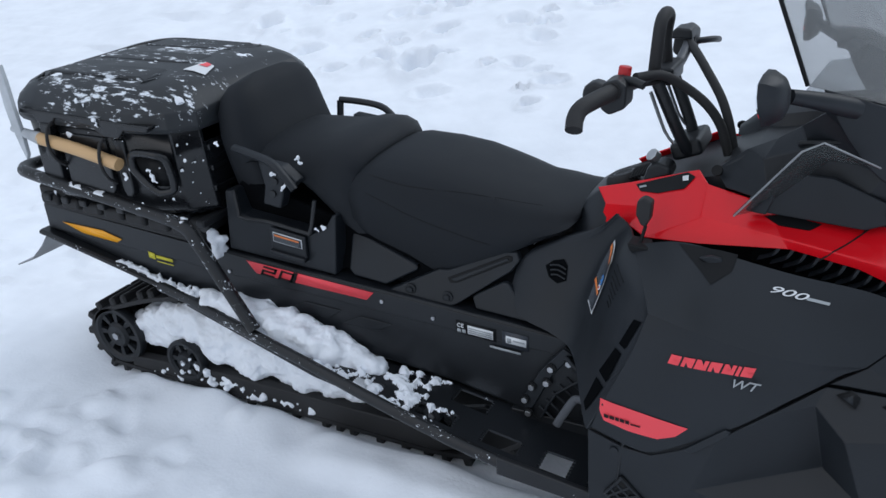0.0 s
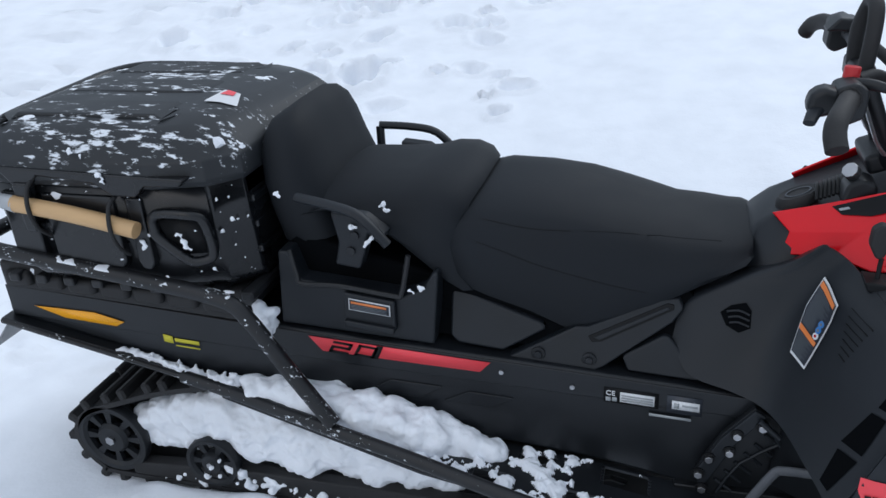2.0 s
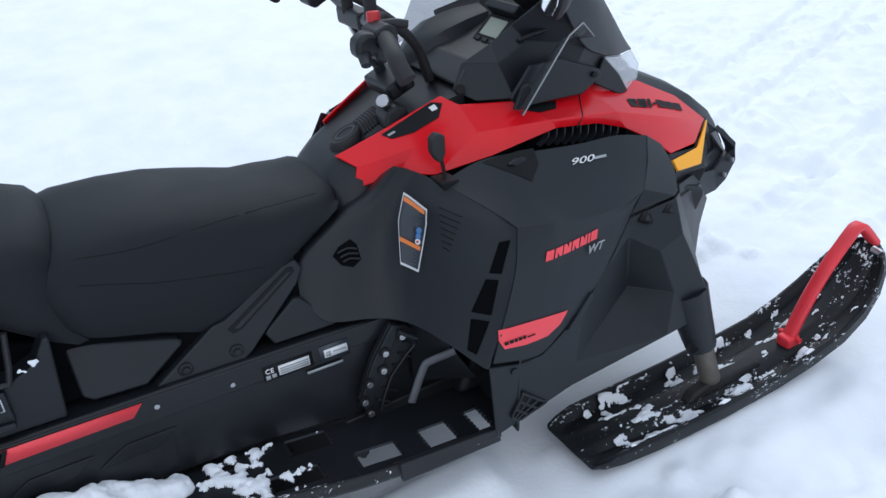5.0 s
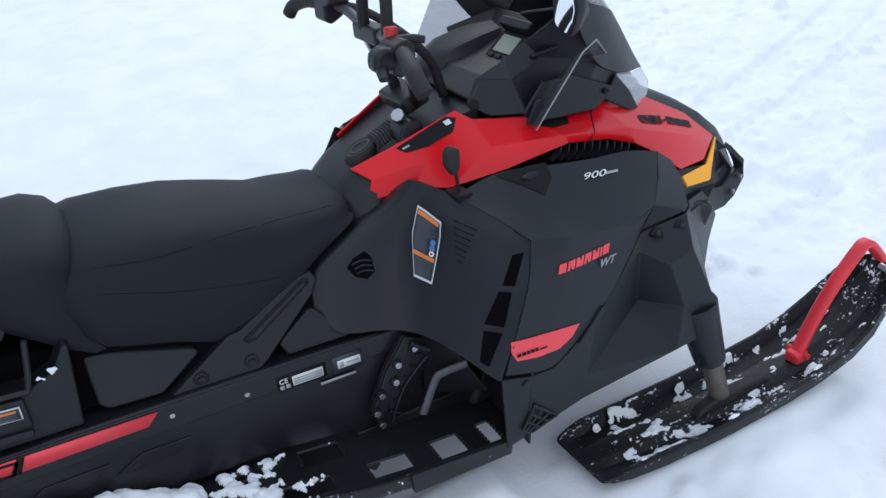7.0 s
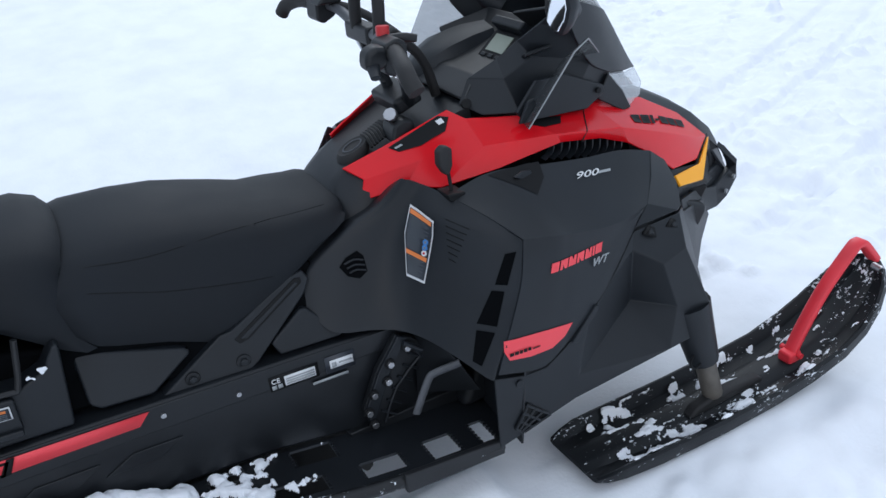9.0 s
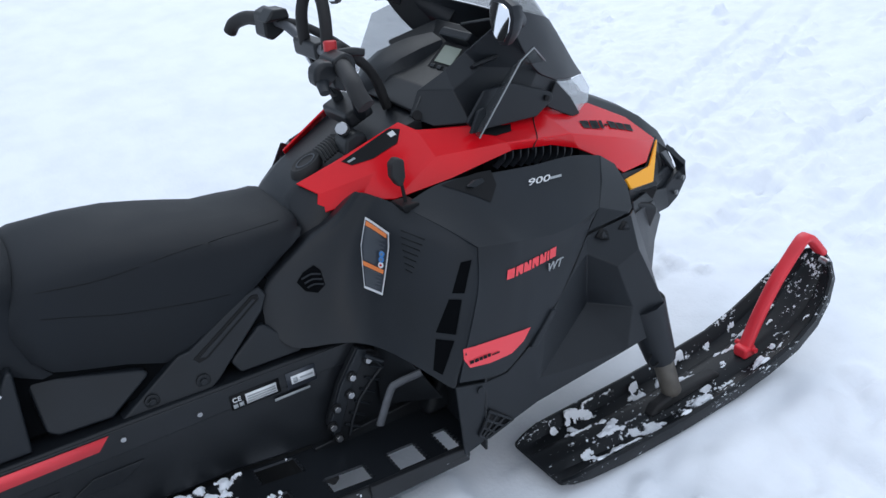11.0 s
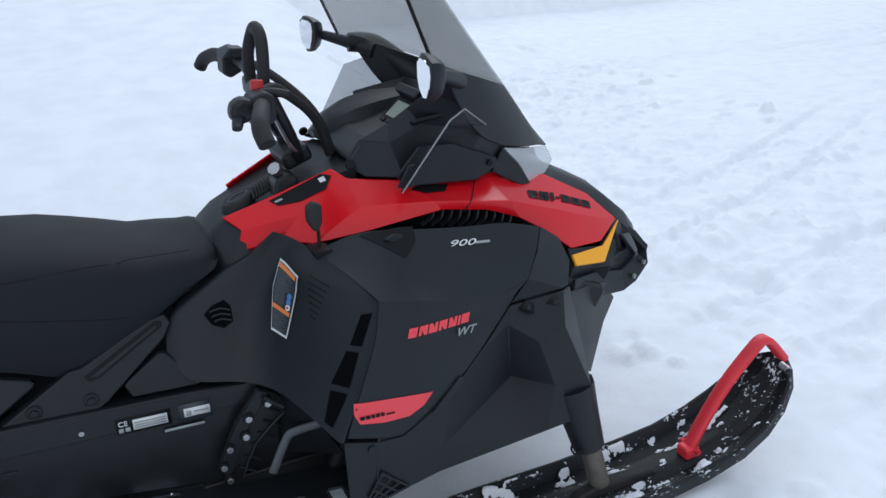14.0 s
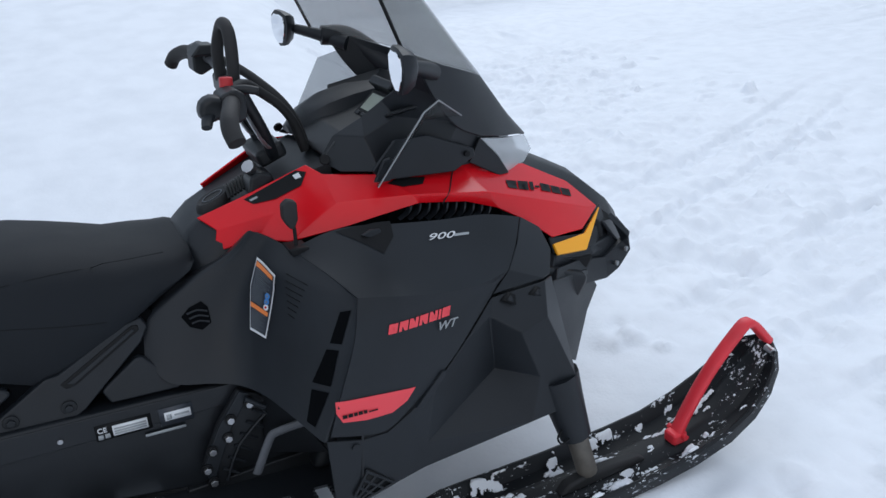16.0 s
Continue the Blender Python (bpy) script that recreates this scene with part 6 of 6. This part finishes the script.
loft("cap_mark", [[(0.322 + 0.024 * k2 * math.cos(a), -0.040 + 0.020 * k2 * math.sin(a), 0.8395 + 0.0096 * math.cos(a) * k2 + h) for a in (2 * math.pi * k / 20 for k in range(20))] for h, k2 in ((0.0, 1.0), (0.001, 1.0), (0.001, 0.85))], LABELGREY, sled, caps=False)
for k in range(8):
    tube("tether_coil", [(0.350 + 0.007 * k, -0.088, 0.842 + 0.003 * k), (0.354 + 0.007 * k, -0.05, 0.856 + 0.003 * k), (0.358 + 0.007 * k, -0.015, 0.850 + 0.003 * k)], 0.0036, INK_AND_SHADE, sled, steps=3, sides=6)
POD = (-0.38, -0.58, 0.72)
decal("pod_insert", [(0.372, -0.124, 0.846), (0.489, -0.150, 0.896), (0.508, -0.166, 0.893), (0.485, -0.186, 0.876), (0.43, -0.170, 0.850), (0.385, -0.148, 0.842)], INK_AND_SHADE, sled, POD, 0.002, "glossy black insert", HOODR)
decal("pod_code", [(0.478, -0.157, 0.89), (0.492, -0.160, 0.894), (0.493, -0.172, 0.888), (0.480, -0.169, 0.885)], WHITE, sled, POD, 0.0035, on=HOODR)
decal("pod_text_bar", [(0.382, -0.134, 0.846), (0.398, -0.138, 0.852), (0.400, -0.143, 0.850), (0.384, -0.139, 0.844)], GREYINK, sled, POD, 0.0035, on=HOODR)


def band(name, pts, wide, thick, mat, parent, label=""):
    """A moulded strap of flat section along a line in one upright plane."""
    line = smooth_path(pts, 3)
    rings = []
    for i, q in enumerate(line):
        d = (line[min(i + 1, len(line) - 1)] - line[max(i - 1, 0)]).normalized()
        up = Vector((-d.z, 0, d.x))
        rings.append([q + Vector((0, a * wide / 2, 0)) + up * b * thick / 2 for a, b in ((-1, -0.5), (-1, 0.5), (-0.75, 1), (0.75, 1), (1, 0.5), (1, -0.5), (0.75, -1), (-0.75, -1))])
    return loft(name, rings, mat, parent, label, smooth=50)


# ---- skis and their legs
def ski(s):
    yaw = -0.025
    K = 1.43
    stations = [(0.610, 0.066, 0.042, 0.012), (0.640, 0.073, 0.030, 0.028), (0.69, 0.077, 0.018, 0.046), (0.80, 0.080, 0.008, 0.052), (1.00, 0.082, 0.004, 0.052), (1.20, 0.082, 0.010, 0.052), (1.33, 0.080, 0.030, 0.052), (1.44, 0.080, 0.066, 0.050), (1.52, 0.0765, 0.112, 0.046), (1.58, 0.069, 0.165, 0.040), (1.62, 0.056, 0.220, 0.032), (1.638, 0.036, 0.258, 0.020), (1.642, 0.020, 0.275, 0.012)]
    profile = [(-1.0, 1.0), (-0.93, 1.06), (-0.86, 0.95), (-0.74, 0.42), (-0.44, 0.34), (-0.30, 0.66), (-0.12, 0.70), (0.12, 0.70), (0.30, 0.66), (0.44, 0.34), (0.74, 0.42), (0.86, 0.95), (0.93, 1.06), (1.0, 1.0), (0.97, 0.25), (0.86, 0.0), (-0.86, 0.0), (-0.97, 0.25)]
    rings = []
    n = len(stations)
    for i, (x, w, z, d) in enumerate(stations):
        a, b = stations[max(i - 1, 0)], stations[min(i + 1, n - 1)]
        t = Vector((b[0] - a[0], 0, b[2] - a[2])).normalized()
        up = Vector((-t.z, 0, t.x))
        cy = s * np.interp(x, [1.2, 1.5], [0.460, 0.474]) + yaw * (x - 1.0)
        rings.append([Vector((x, cy + K * w * u, z)) + up * (d * v) for u, v in profile])
    base = loft("ski", rings, SKIPLASTIC, sled, "black plastic ski dusted with snow", smooth=40)

    def cy(x):
        return s * 0.488 + yaw * (x - 1.0)

    band("ski_handle", [(x, cy(x), z) for x, z in ((1.325, 0.075), (1.355, 0.135), (1.405, 0.215), (1.455, 0.278), (1.525, 0.346), (1.548, 0.357), (1.572, 0.345), (1.628, 0.283))], 0.038, 0.020, SKIRED, base, "red plastic ski handle")
    block("handle_foot", (1.305, cy(1.33) - 0.022, 0.062), (1.352, cy(1.33) + 0.022, 0.096), SKIRED, base, 0.008)
    for y in (-0.028, 0.028):
        disc("handle_bolt", (1.335, cy(1.335) + y, 0.088), (0, 1, 0), 0.008, 0.012, SKIRED, base, sides=10)
    disc("tip_bolt", (1.622, cy(1.62) - 0.02, 0.262), (0.2, 1, 0), 0.010, 0.03, STEEL, base, sides=10)
    leg = tube("ski_leg", [(0.972, s * 0.452, 0.37), (0.990, s * 0.466, 0.285), (1.012, s * 0.478, 0.195)], 0.03, PLASTIC, sled, "black ski leg cover", steps=4, ends=(0.056, 0.040))
    tube("spindle", [(1.008, s * 0.478, 0.22), (1.045, s * 0.487, 0.075)], 0.027, DULLSTEEL, sled, "weathered steel spindle", steps=2)
    slab("ski_saddle", [(0.95, 0.04), (0.975, 0.068), (1.03, 0.078), (1.12, 0.074), (1.20, 0.066), (1.23, 0.045)], s * 0.470, s * 0.508, RUBBER, base, 0.012)
    tube("leg_cable", [(0.965, s * 0.49, 0.235), (0.945, s * 0.50, 0.222), (0.955, s * 0.505, 0.205), (0.985, s * 0.50, 0.21)], 0.003, INK_AND_SHADE, sled, steps=4, sides=6)
    tube("suspension_arm", [(0.80, s * 0.20, 0.36), (0.95, s * 0.44, 0.28)], 0.016, TUBE, sled, steps=2)
    tube("suspension_arm", [(1.08, s * 0.20, 0.36), (1.02, s * 0.44, 0.27)], 0.016, TUBE, sled, steps=2)


both(ski)

# ---- cargo box on the rear rack
block("rear_rack", (-1.46, -0.27, 0.60), (-0.80, 0.27, 0.635), TUBE, sled, 0.01, "black rear rack")
for k in range(9):
    x = -1.44 + 0.078 * k
    block("rack_bar", (x, -0.30, 0.632), (x + 0.03, 0.30, 0.655), TUBE, sled, 0.006)
both(lambda s: slab("rack_tread", [(-1.49, 0.672), (-0.83, 0.640), (-0.83, 0.560), (-1.49, 0.600)], s * 0.20, s * 0.272, RUBBER, sled, 0.01))
for k in range(7):
    x = -1.47 + 0.090 * k
    block("tread_knob", (x, -0.290, 0.612 - 0.05 * (x + 1.46)), (x + 0.078, -0.25, 0.652 - 0.05 * (x + 1.46)), RUBBER, sled, 0.013)
box = thing("cargo_box", "black plastic cargo box with snowy lid on the rear rack", "cargo box")


def box_ring(z, grow, fx=0.0):
    h = [(-0.79 + fx, 0.245 + grow), (-0.845 + fx, 0.305 + grow), (-0.95, 0.335 + grow), (-1.31, 0.335 + grow), (-1.385 - grow, 0.315 + grow), (-1.46 - grow, 0.25 + grow)]
    return [(x, -y, z) for x, y in h] + [(x, y, z) for x, y in h[::-1]]


body_box = loft("box_body", [box_ring(0.655, -0.045), box_ring(0.675, -0.022), box_ring(0.80, -0.008), box_ring(0.935, 0.0), box_ring(0.94, 0.0)], BOXPLASTIC, box, smooth=30)
rounded(body_box, 0.008)
lid = loft("lid", [box_ring(0.905, 0.008, 0.008), box_ring(0.922, 0.016, 0.014), box_ring(0.962, 0.012, 0.010), box_ring(0.998, -0.016, -0.018), box_ring(1.020, -0.050, -0.050), box_ring(1.030, -0.095, -0.095), box_ring(1.034, -0.15, -0.15)], LIDPLASTIC, box, "black lid with moulded ridges", smooth=30)
rounded(lid, 0.010)
for y in (-0.19, 0.0, 0.19):
    slab("lid_ridge", [(-1.36, 1.018), (-1.33, 1.037), (-0.98, 1.037), (-0.95, 1.020)], y - 0.055, y + 0.055, LIDPLASTIC, lid, 0.008)
tube("lid_rim", [(-1.445, 0.10, 1.002), (-1.440, 0.22, 1.006), (-1.385, 0.292, 1.010), (-1.28, 0.306, 1.010), (-1.05, 0.306, 1.004), (-0.94, 0.292, 0.996)], 0.016, BOXPLASTIC, lid, steps=5)
tube("lid_rim", [(-1.445, 0.10, 1.002), (-1.445, -0.05, 0.998), (-1.435, -0.18, 0.994), (-1.39, -0.27, 0.982)], 0.016, BOXPLASTIC, lid, steps=5)


def box_side(s):
    for x0, x1 in ((-1.345, -1.265), (-1.235, -1.055), (-1.025, -0.985)):
        slab("box_rib", [(x0 + 0.01, 0.715), (x1 - 0.01, 0.715), (x1, 0.735), (x1, 0.885), (x0, 0.885), (x0, 0.735)], s * 0.315, s * 0.341, BOXPLASTIC, body_box, 0.006)
    slab("lid_skirt", [(-1.365, 0.935), (-1.31, 0.932), (-1.285, 0.902), (-1.245, 0.900), (-1.22, 0.930), (-1.08, 0.918), (-1.04, 0.892), (-0.985, 0.890), (-0.96, 0.915), (-0.875, 0.918), (-0.86, 0.935), (-1.365, 0.950)], s * 0.325, s * 0.355, BOXPLASTIC, lid, 0.005)
    handle = tube("box_handle", [(-0.968, s * 0.338, 0.838), (-0.945, s * 0.340, 0.852), (-0.88, s * 0.338, 0.852), (-0.856, s * 0.326, 0.838), (-0.848, s * 0.320, 0.79), (-0.850, s * 0.320, 0.752), (-0.872, s * 0.330, 0.742), (-0.90, s * 0.338, 0.748), (-0.958, s * 0.340, 0.795), (-0.968, s * 0.338, 0.815), (-0.968, s * 0.338, 0.838)], 0.0115, BOXPLASTIC, box, "moulded side handle", steps=4)
    # flat face painted black for the shade inside the handle
    panel("handle_recess_shade", [(x, s * h, z) for x, h, z in ((-0.955, 0.337, 0.835), (-0.86, 0.322, 0.845), (-0.85, 0.32, 0.76), (-0.93, 0.334, 0.755))], [range(4)], INK_AND_SHADE, box, (0, s, 0), 0.003, 0)
    slab("lid_latch", [(-1.285, 0.915), (-1.245, 0.915), (-1.25, 0.80), (-1.28, 0.80)], s * 0.335, s * 0.362, BOXPLASTIC, box, 0.006)


both(box_side)
for z in (0.72, 0.78, 0.84):
    block("box_front_rib", (-0.80, -0.23, z), (-0.782, 0.23, z + 0.018), BOXPLASTIC, body_box, 0.005)
decal("lid_sticker", [(-0.925, -0.13, 1.03), (-0.925, -0.035, 1.03), (-0.875, -0.055, 1.03), (-0.845, -0.13, 1.03)], WHITE, box, (0, 0, 1), 0.003, "white and red lid sticker", lid)
decal("sticker_patch", [(-0.915, -0.075, 1.03), (-0.912, -0.042, 1.03), (-0.885, -0.055, 1.03), (-0.88, -0.08, 1.03)], DECAL, box, (0, 0, 1), 0.005, on=lid)

# ---- shovel strapped along the box
shovel = thing("shovel", "short wooden-handled shovel with grey blade strapped to the box", "shovel")
tube("handle", [(-1.29, -0.362, 0.868), (-1.15, -0.362, 0.850), (-0.995, -0.360, 0.820)], 0.0185, WOOD, shovel, "pale wooden handle", steps=4)
tube("socket", [(-1.40, -0.362, 0.888), (-1.285, -0.362, 0.866)], 0.018, BLADE, shovel, "grey metal socket", steps=2, ends=(0.010, 0.019))
slab("blade", [(-1.366, 1.078), (-1.360, 1.03), (-1.357, 0.96), (-1.349, 0.885), (-1.349, 0.815), (-1.358, 0.80), (-1.372, 0.845), (-1.386, 0.90), (-1.393, 0.96), (-1.392, 1.02), (-1.382, 1.06)], -0.376, -0.362, BLADE, shovel, 0.003, "thin grey curved blade")
for x, z in ((-1.235, 0.862), (-1.04, 0.829)):
    tube("strap", [(x, -0.343, z + 0.06), (x, -0.372, z + 0.045), (x, -0.384, z), (x, -0.372, z - 0.045), (x, -0.343, z - 0.075)], 0.0048, RUBBER, shovel, "black rubber strap", steps=4, sides=8)

# ---- snow on the machine
def on_lid(u, v):
    x, y = -1.44 + 0.60 * u, -0.31 + 0.62 * v
    hits = laid(lid, [(x, y, 1.0)], (0, 0, 1), 0.0005, 0.1)
    return hits[0], (0, 0, 1)


snow_patch("lid_snow", on_lid, 300, 300, 0.69, 0.003, 26.0, 3.1, "thin crust of snow on the box lid", lambda u, v: 0.14 * v + 0.35 * max(0, 1 - math.hypot((u - 0.90) / 0.14, (v - 0.42) / 0.18)), 6, 2.6)


def on_board(u, v):
    x = -0.72 + 0.80 * u
    p = board_point(x, 0.02 + 0.96 * v)
    return (p.x, p.y, p.z + 0.004), (0, 0, 1)


def bank(line, spread, sizes, count, seed, thin=1.0):
    """Lumps strewn along a line of (place, reach) stations."""
    rr, made = random.Random(seed), []
    for k in range(count):
        t = rr.random() * (len(line) - 1)
        i = int(t)
        (a, ra), (b, rb) = line[i], line[min(i + 1, len(line) - 1)]
        p = Vector(a).lerp(Vector(b), t - i)
        w = (ra + (rb - ra) * (t - i)) * spread
        q = [rr.gauss(0, 0.5) for _ in range(3)]
        q[1] *= thin
        made.append((tuple(p[j] + max(-1, min(1, q[j])) * w for j in range(3)), rr.uniform(*sizes) * (0.5 + 0.5 * w / (0.04 * spread))))
    return made


snow_heap("board_snow", bank([((-0.84, -0.283, 0.388), 0.020), ((-0.75, -0.286, 0.388), 0.030), ((-0.677, -0.292, 0.382), 0.036), ((-0.587, -0.300, 0.370), 0.040), ((-0.50, -0.300, 0.356), 0.040), ((-0.415, -0.298, 0.338), 0.036), ((-0.340, -0.294, 0.314), 0.028), ((-0.24, -0.292, 0.292), 0.014)], 0.85, (0.022, 0.033), 460, 5), 0.0048, 0.007, "long bank of loose snow on the running board", 1.0, 8)
snow_patch("board_crumbs", on_board, 260, 70, 0.24, 0.012, 26.0, 1.3, "broken crumbs of snow on the running board", lambda u, v: 0.17 * (0.35 < u < 0.80) - 0.6 * (u > 0.84), 5)


def on_ski(u, v):
    x = 0.70 + 0.82 * u
    z = np.interp(x, [0.6, 0.8, 1.0, 1.2, 1.33, 1.44, 1.52], [0.034, 0.008, 0.004, 0.010, 0.030, 0.066, 0.112])
    k = abs(v - 0.5) * 2
    prof = np.interp(k, [0, 0.30, 0.44, 0.74, 0.86, 0.95], [0.037, 0.035, 0.018, 0.022, 0.050, 0.056])
    return (x - (0.25 if x > 1.4 else 0.0) * 0.04, -0.464 - 0.025 * (x - 1.0) + 0.105 * (2 * v - 1), z + prof + 0.001), (0, 0, 1)


snow_patch("ski_snow", on_ski, 440, 110, 0.40, 0.008, 30.0, 2.2, "crusted snow lying in the ski", lambda u, v: 0.42 * (0.12 < v < 0.32) * (0.42 < u < 0.80) + 0.30 * (0.45 < u < 0.62 and v > 0.5) + 0.16 * (u < 0.4), 6, 1.8)


def on_rail(u, v):
    line = [(-0.84, 0.662), (-1.03, 0.694), (-1.38, 0.737)]
    x = -0.80 - 0.45 * u
    z = np.interp(-x, [0.84, 1.03, 1.38], [0.662, 0.694, 0.737])
    a = math.pi * (0.15 + 0.7 * v)
    return (x, -0.343 - 0.0165 * math.cos(a), z + 0.0165 * math.sin(a)), (0, -math.cos(a), math.sin(a))


snow_patch("rail_snow", on_rail, 160, 16, 0.12, 0.0035, 16.0, 5.0, "frost crusted on the rack rail", None, 5)


snow_heap("skid_snow", bank([((-1.23, -0.190, 0.165), 0.036), ((-1.13, -0.190, 0.195), 0.052), ((-1.02, -0.188, 0.215), 0.060), ((-0.92, -0.188, 0.210), 0.064), ((-0.82, -0.188, 0.195), 0.064), ((-0.72, -0.188, 0.180), 0.058), ((-0.62, -0.188, 0.165), 0.050), ((-0.52, -0.19, 0.150), 0.040), ((-0.40, -0.19, 0.128), 0.028)], 0.9, (0.030, 0.044), 520, 8, 0.35), 0.0055, 0.010, "soft drift of snow packed into the track suspension", 3.0, 8)
snow_heap("belt_crumbs", bank([((-1.19, -0.225, 0.050), 0.020), ((-1.08, -0.235, 0.045), 0.022), ((-1.00, -0.250, 0.105), 0.030), ((-0.90, -0.245, 0.060), 0.024), ((-0.72, -0.245, 0.048), 0.016), ((-0.50, -0.245, 0.048), 0.010)], 1.0, (0.006, 0.016), 170, 2), 0.004, 0.004, "crumbs of snow caught on the track", 2.0)


snow_heap("flange_snow", bank([((-1.20, -0.272, 0.452), 0.010), ((-1.07, -0.275, 0.426), 0.014), ((-0.969, -0.280, 0.405), 0.018), ((-0.87, -0.285, 0.395), 0.026)], 0.8, (0.005, 0.009), 300, 3), 0.0035, 0.003, "snow lying along the tunnel flange", 5.0)


snow_heap("case_snow", bank([((-0.798, -0.262, 0.595), 0.012), ((-0.785, -0.262, 0.572), 0.022), ((-0.775, -0.262, 0.548), 0.012)], 0.9, (0.014, 0.026), 26, 4), 0.004, 0.006, "lump of snow beside the storage case", 7.0)

# stray flecks of snow on the box, rail and seat
rng = random.Random(11)
fleck_bm = bmesh.new()
for k in range(64):
    r = rng.random()
    if r < 0.68:
        p, n = (rng.uniform(-1.36, -0.86), -0.340, rng.uniform(0.68, 0.99)), 0.0
    else:
        x = rng.uniform(-0.845, -0.79)
        p, n = (x + 0.003, -0.305 + (x + 0.845) * 1.1 - 0.004, rng.uniform(0.68, 0.99)), 0.85
    size = 0.0015 * math.exp(rng.gauss(0.0, 0.7))
    turn = Matrix.Translation(p) @ Matrix.Rotation(n, 4, "Z") @ Matrix.Rotation(rng.uniform(0, 6.3), 4, "Y")
    rim = [fleck_bm.verts.new(turn @ Vector((size * rng.uniform(0.6, 2.2) * math.cos(a), 0.002, size * rng.uniform(0.6, 1.5) * math.sin(a)))) for a in (2 * math.pi * j / 8 for j in range(8))]
    peak = fleck_bm.verts.new(turn @ Vector((0, -0.4 * size - 0.001, 0)))
    for j in range(8):
        fleck_bm.faces.new((rim[j], rim[(j + 1) % 8], peak))
tagged(part("snow_flecks", fleck_bm, CRUST), "stray flecks of snow stuck to the box", "snow", kind="stuff")

# larger clumps stuck to the box, the seat and the storage case
CLUMPS = [(-1.127, -0.345, 0.991), (-1.121, -0.345, 0.981), (-1.099, -0.345, 0.973), (-1.059, -0.358, 0.939), (-1.054, -0.358, 0.927), (-0.742, -0.318, 1.007), (-0.737, -0.312, 0.994), (-1.001, -0.345, 0.783), (-0.998, -0.345, 0.774), (-1.055, -0.350, 0.747), (-1.043, -0.350, 0.760), (-0.908, -0.342, 0.808), (-0.899, -0.342, 0.790), (-0.889, -0.342, 0.778), (-0.691, -0.300, 0.891), (-0.840, -0.335, 0.727), (-0.782, -0.325, 0.841),
          (-0.494, -0.222, 0.846), (-0.487, -0.222, 0.837), (-0.511, -0.226, 0.804), (-0.506, -0.226, 0.795), (-0.514, -0.262, 0.784), (-0.520, -0.262, 0.772), (-0.544, -0.262, 0.812), (-0.424, -0.250, 0.671), (-0.438, -0.250, 0.665), (-0.411, -0.250, 0.672)]
snow_heap("snow_clumps", [((p[0] + rng.uniform(-0.008, 0.008), p[1], p[2] + rng.uniform(-0.006, 0.006)), rng.uniform(0.003, 0.0062)) for p in CLUMPS for _ in range(3)], 0.0028, 0.002, "small clumps of snow stuck to the box and seat", 9.0)
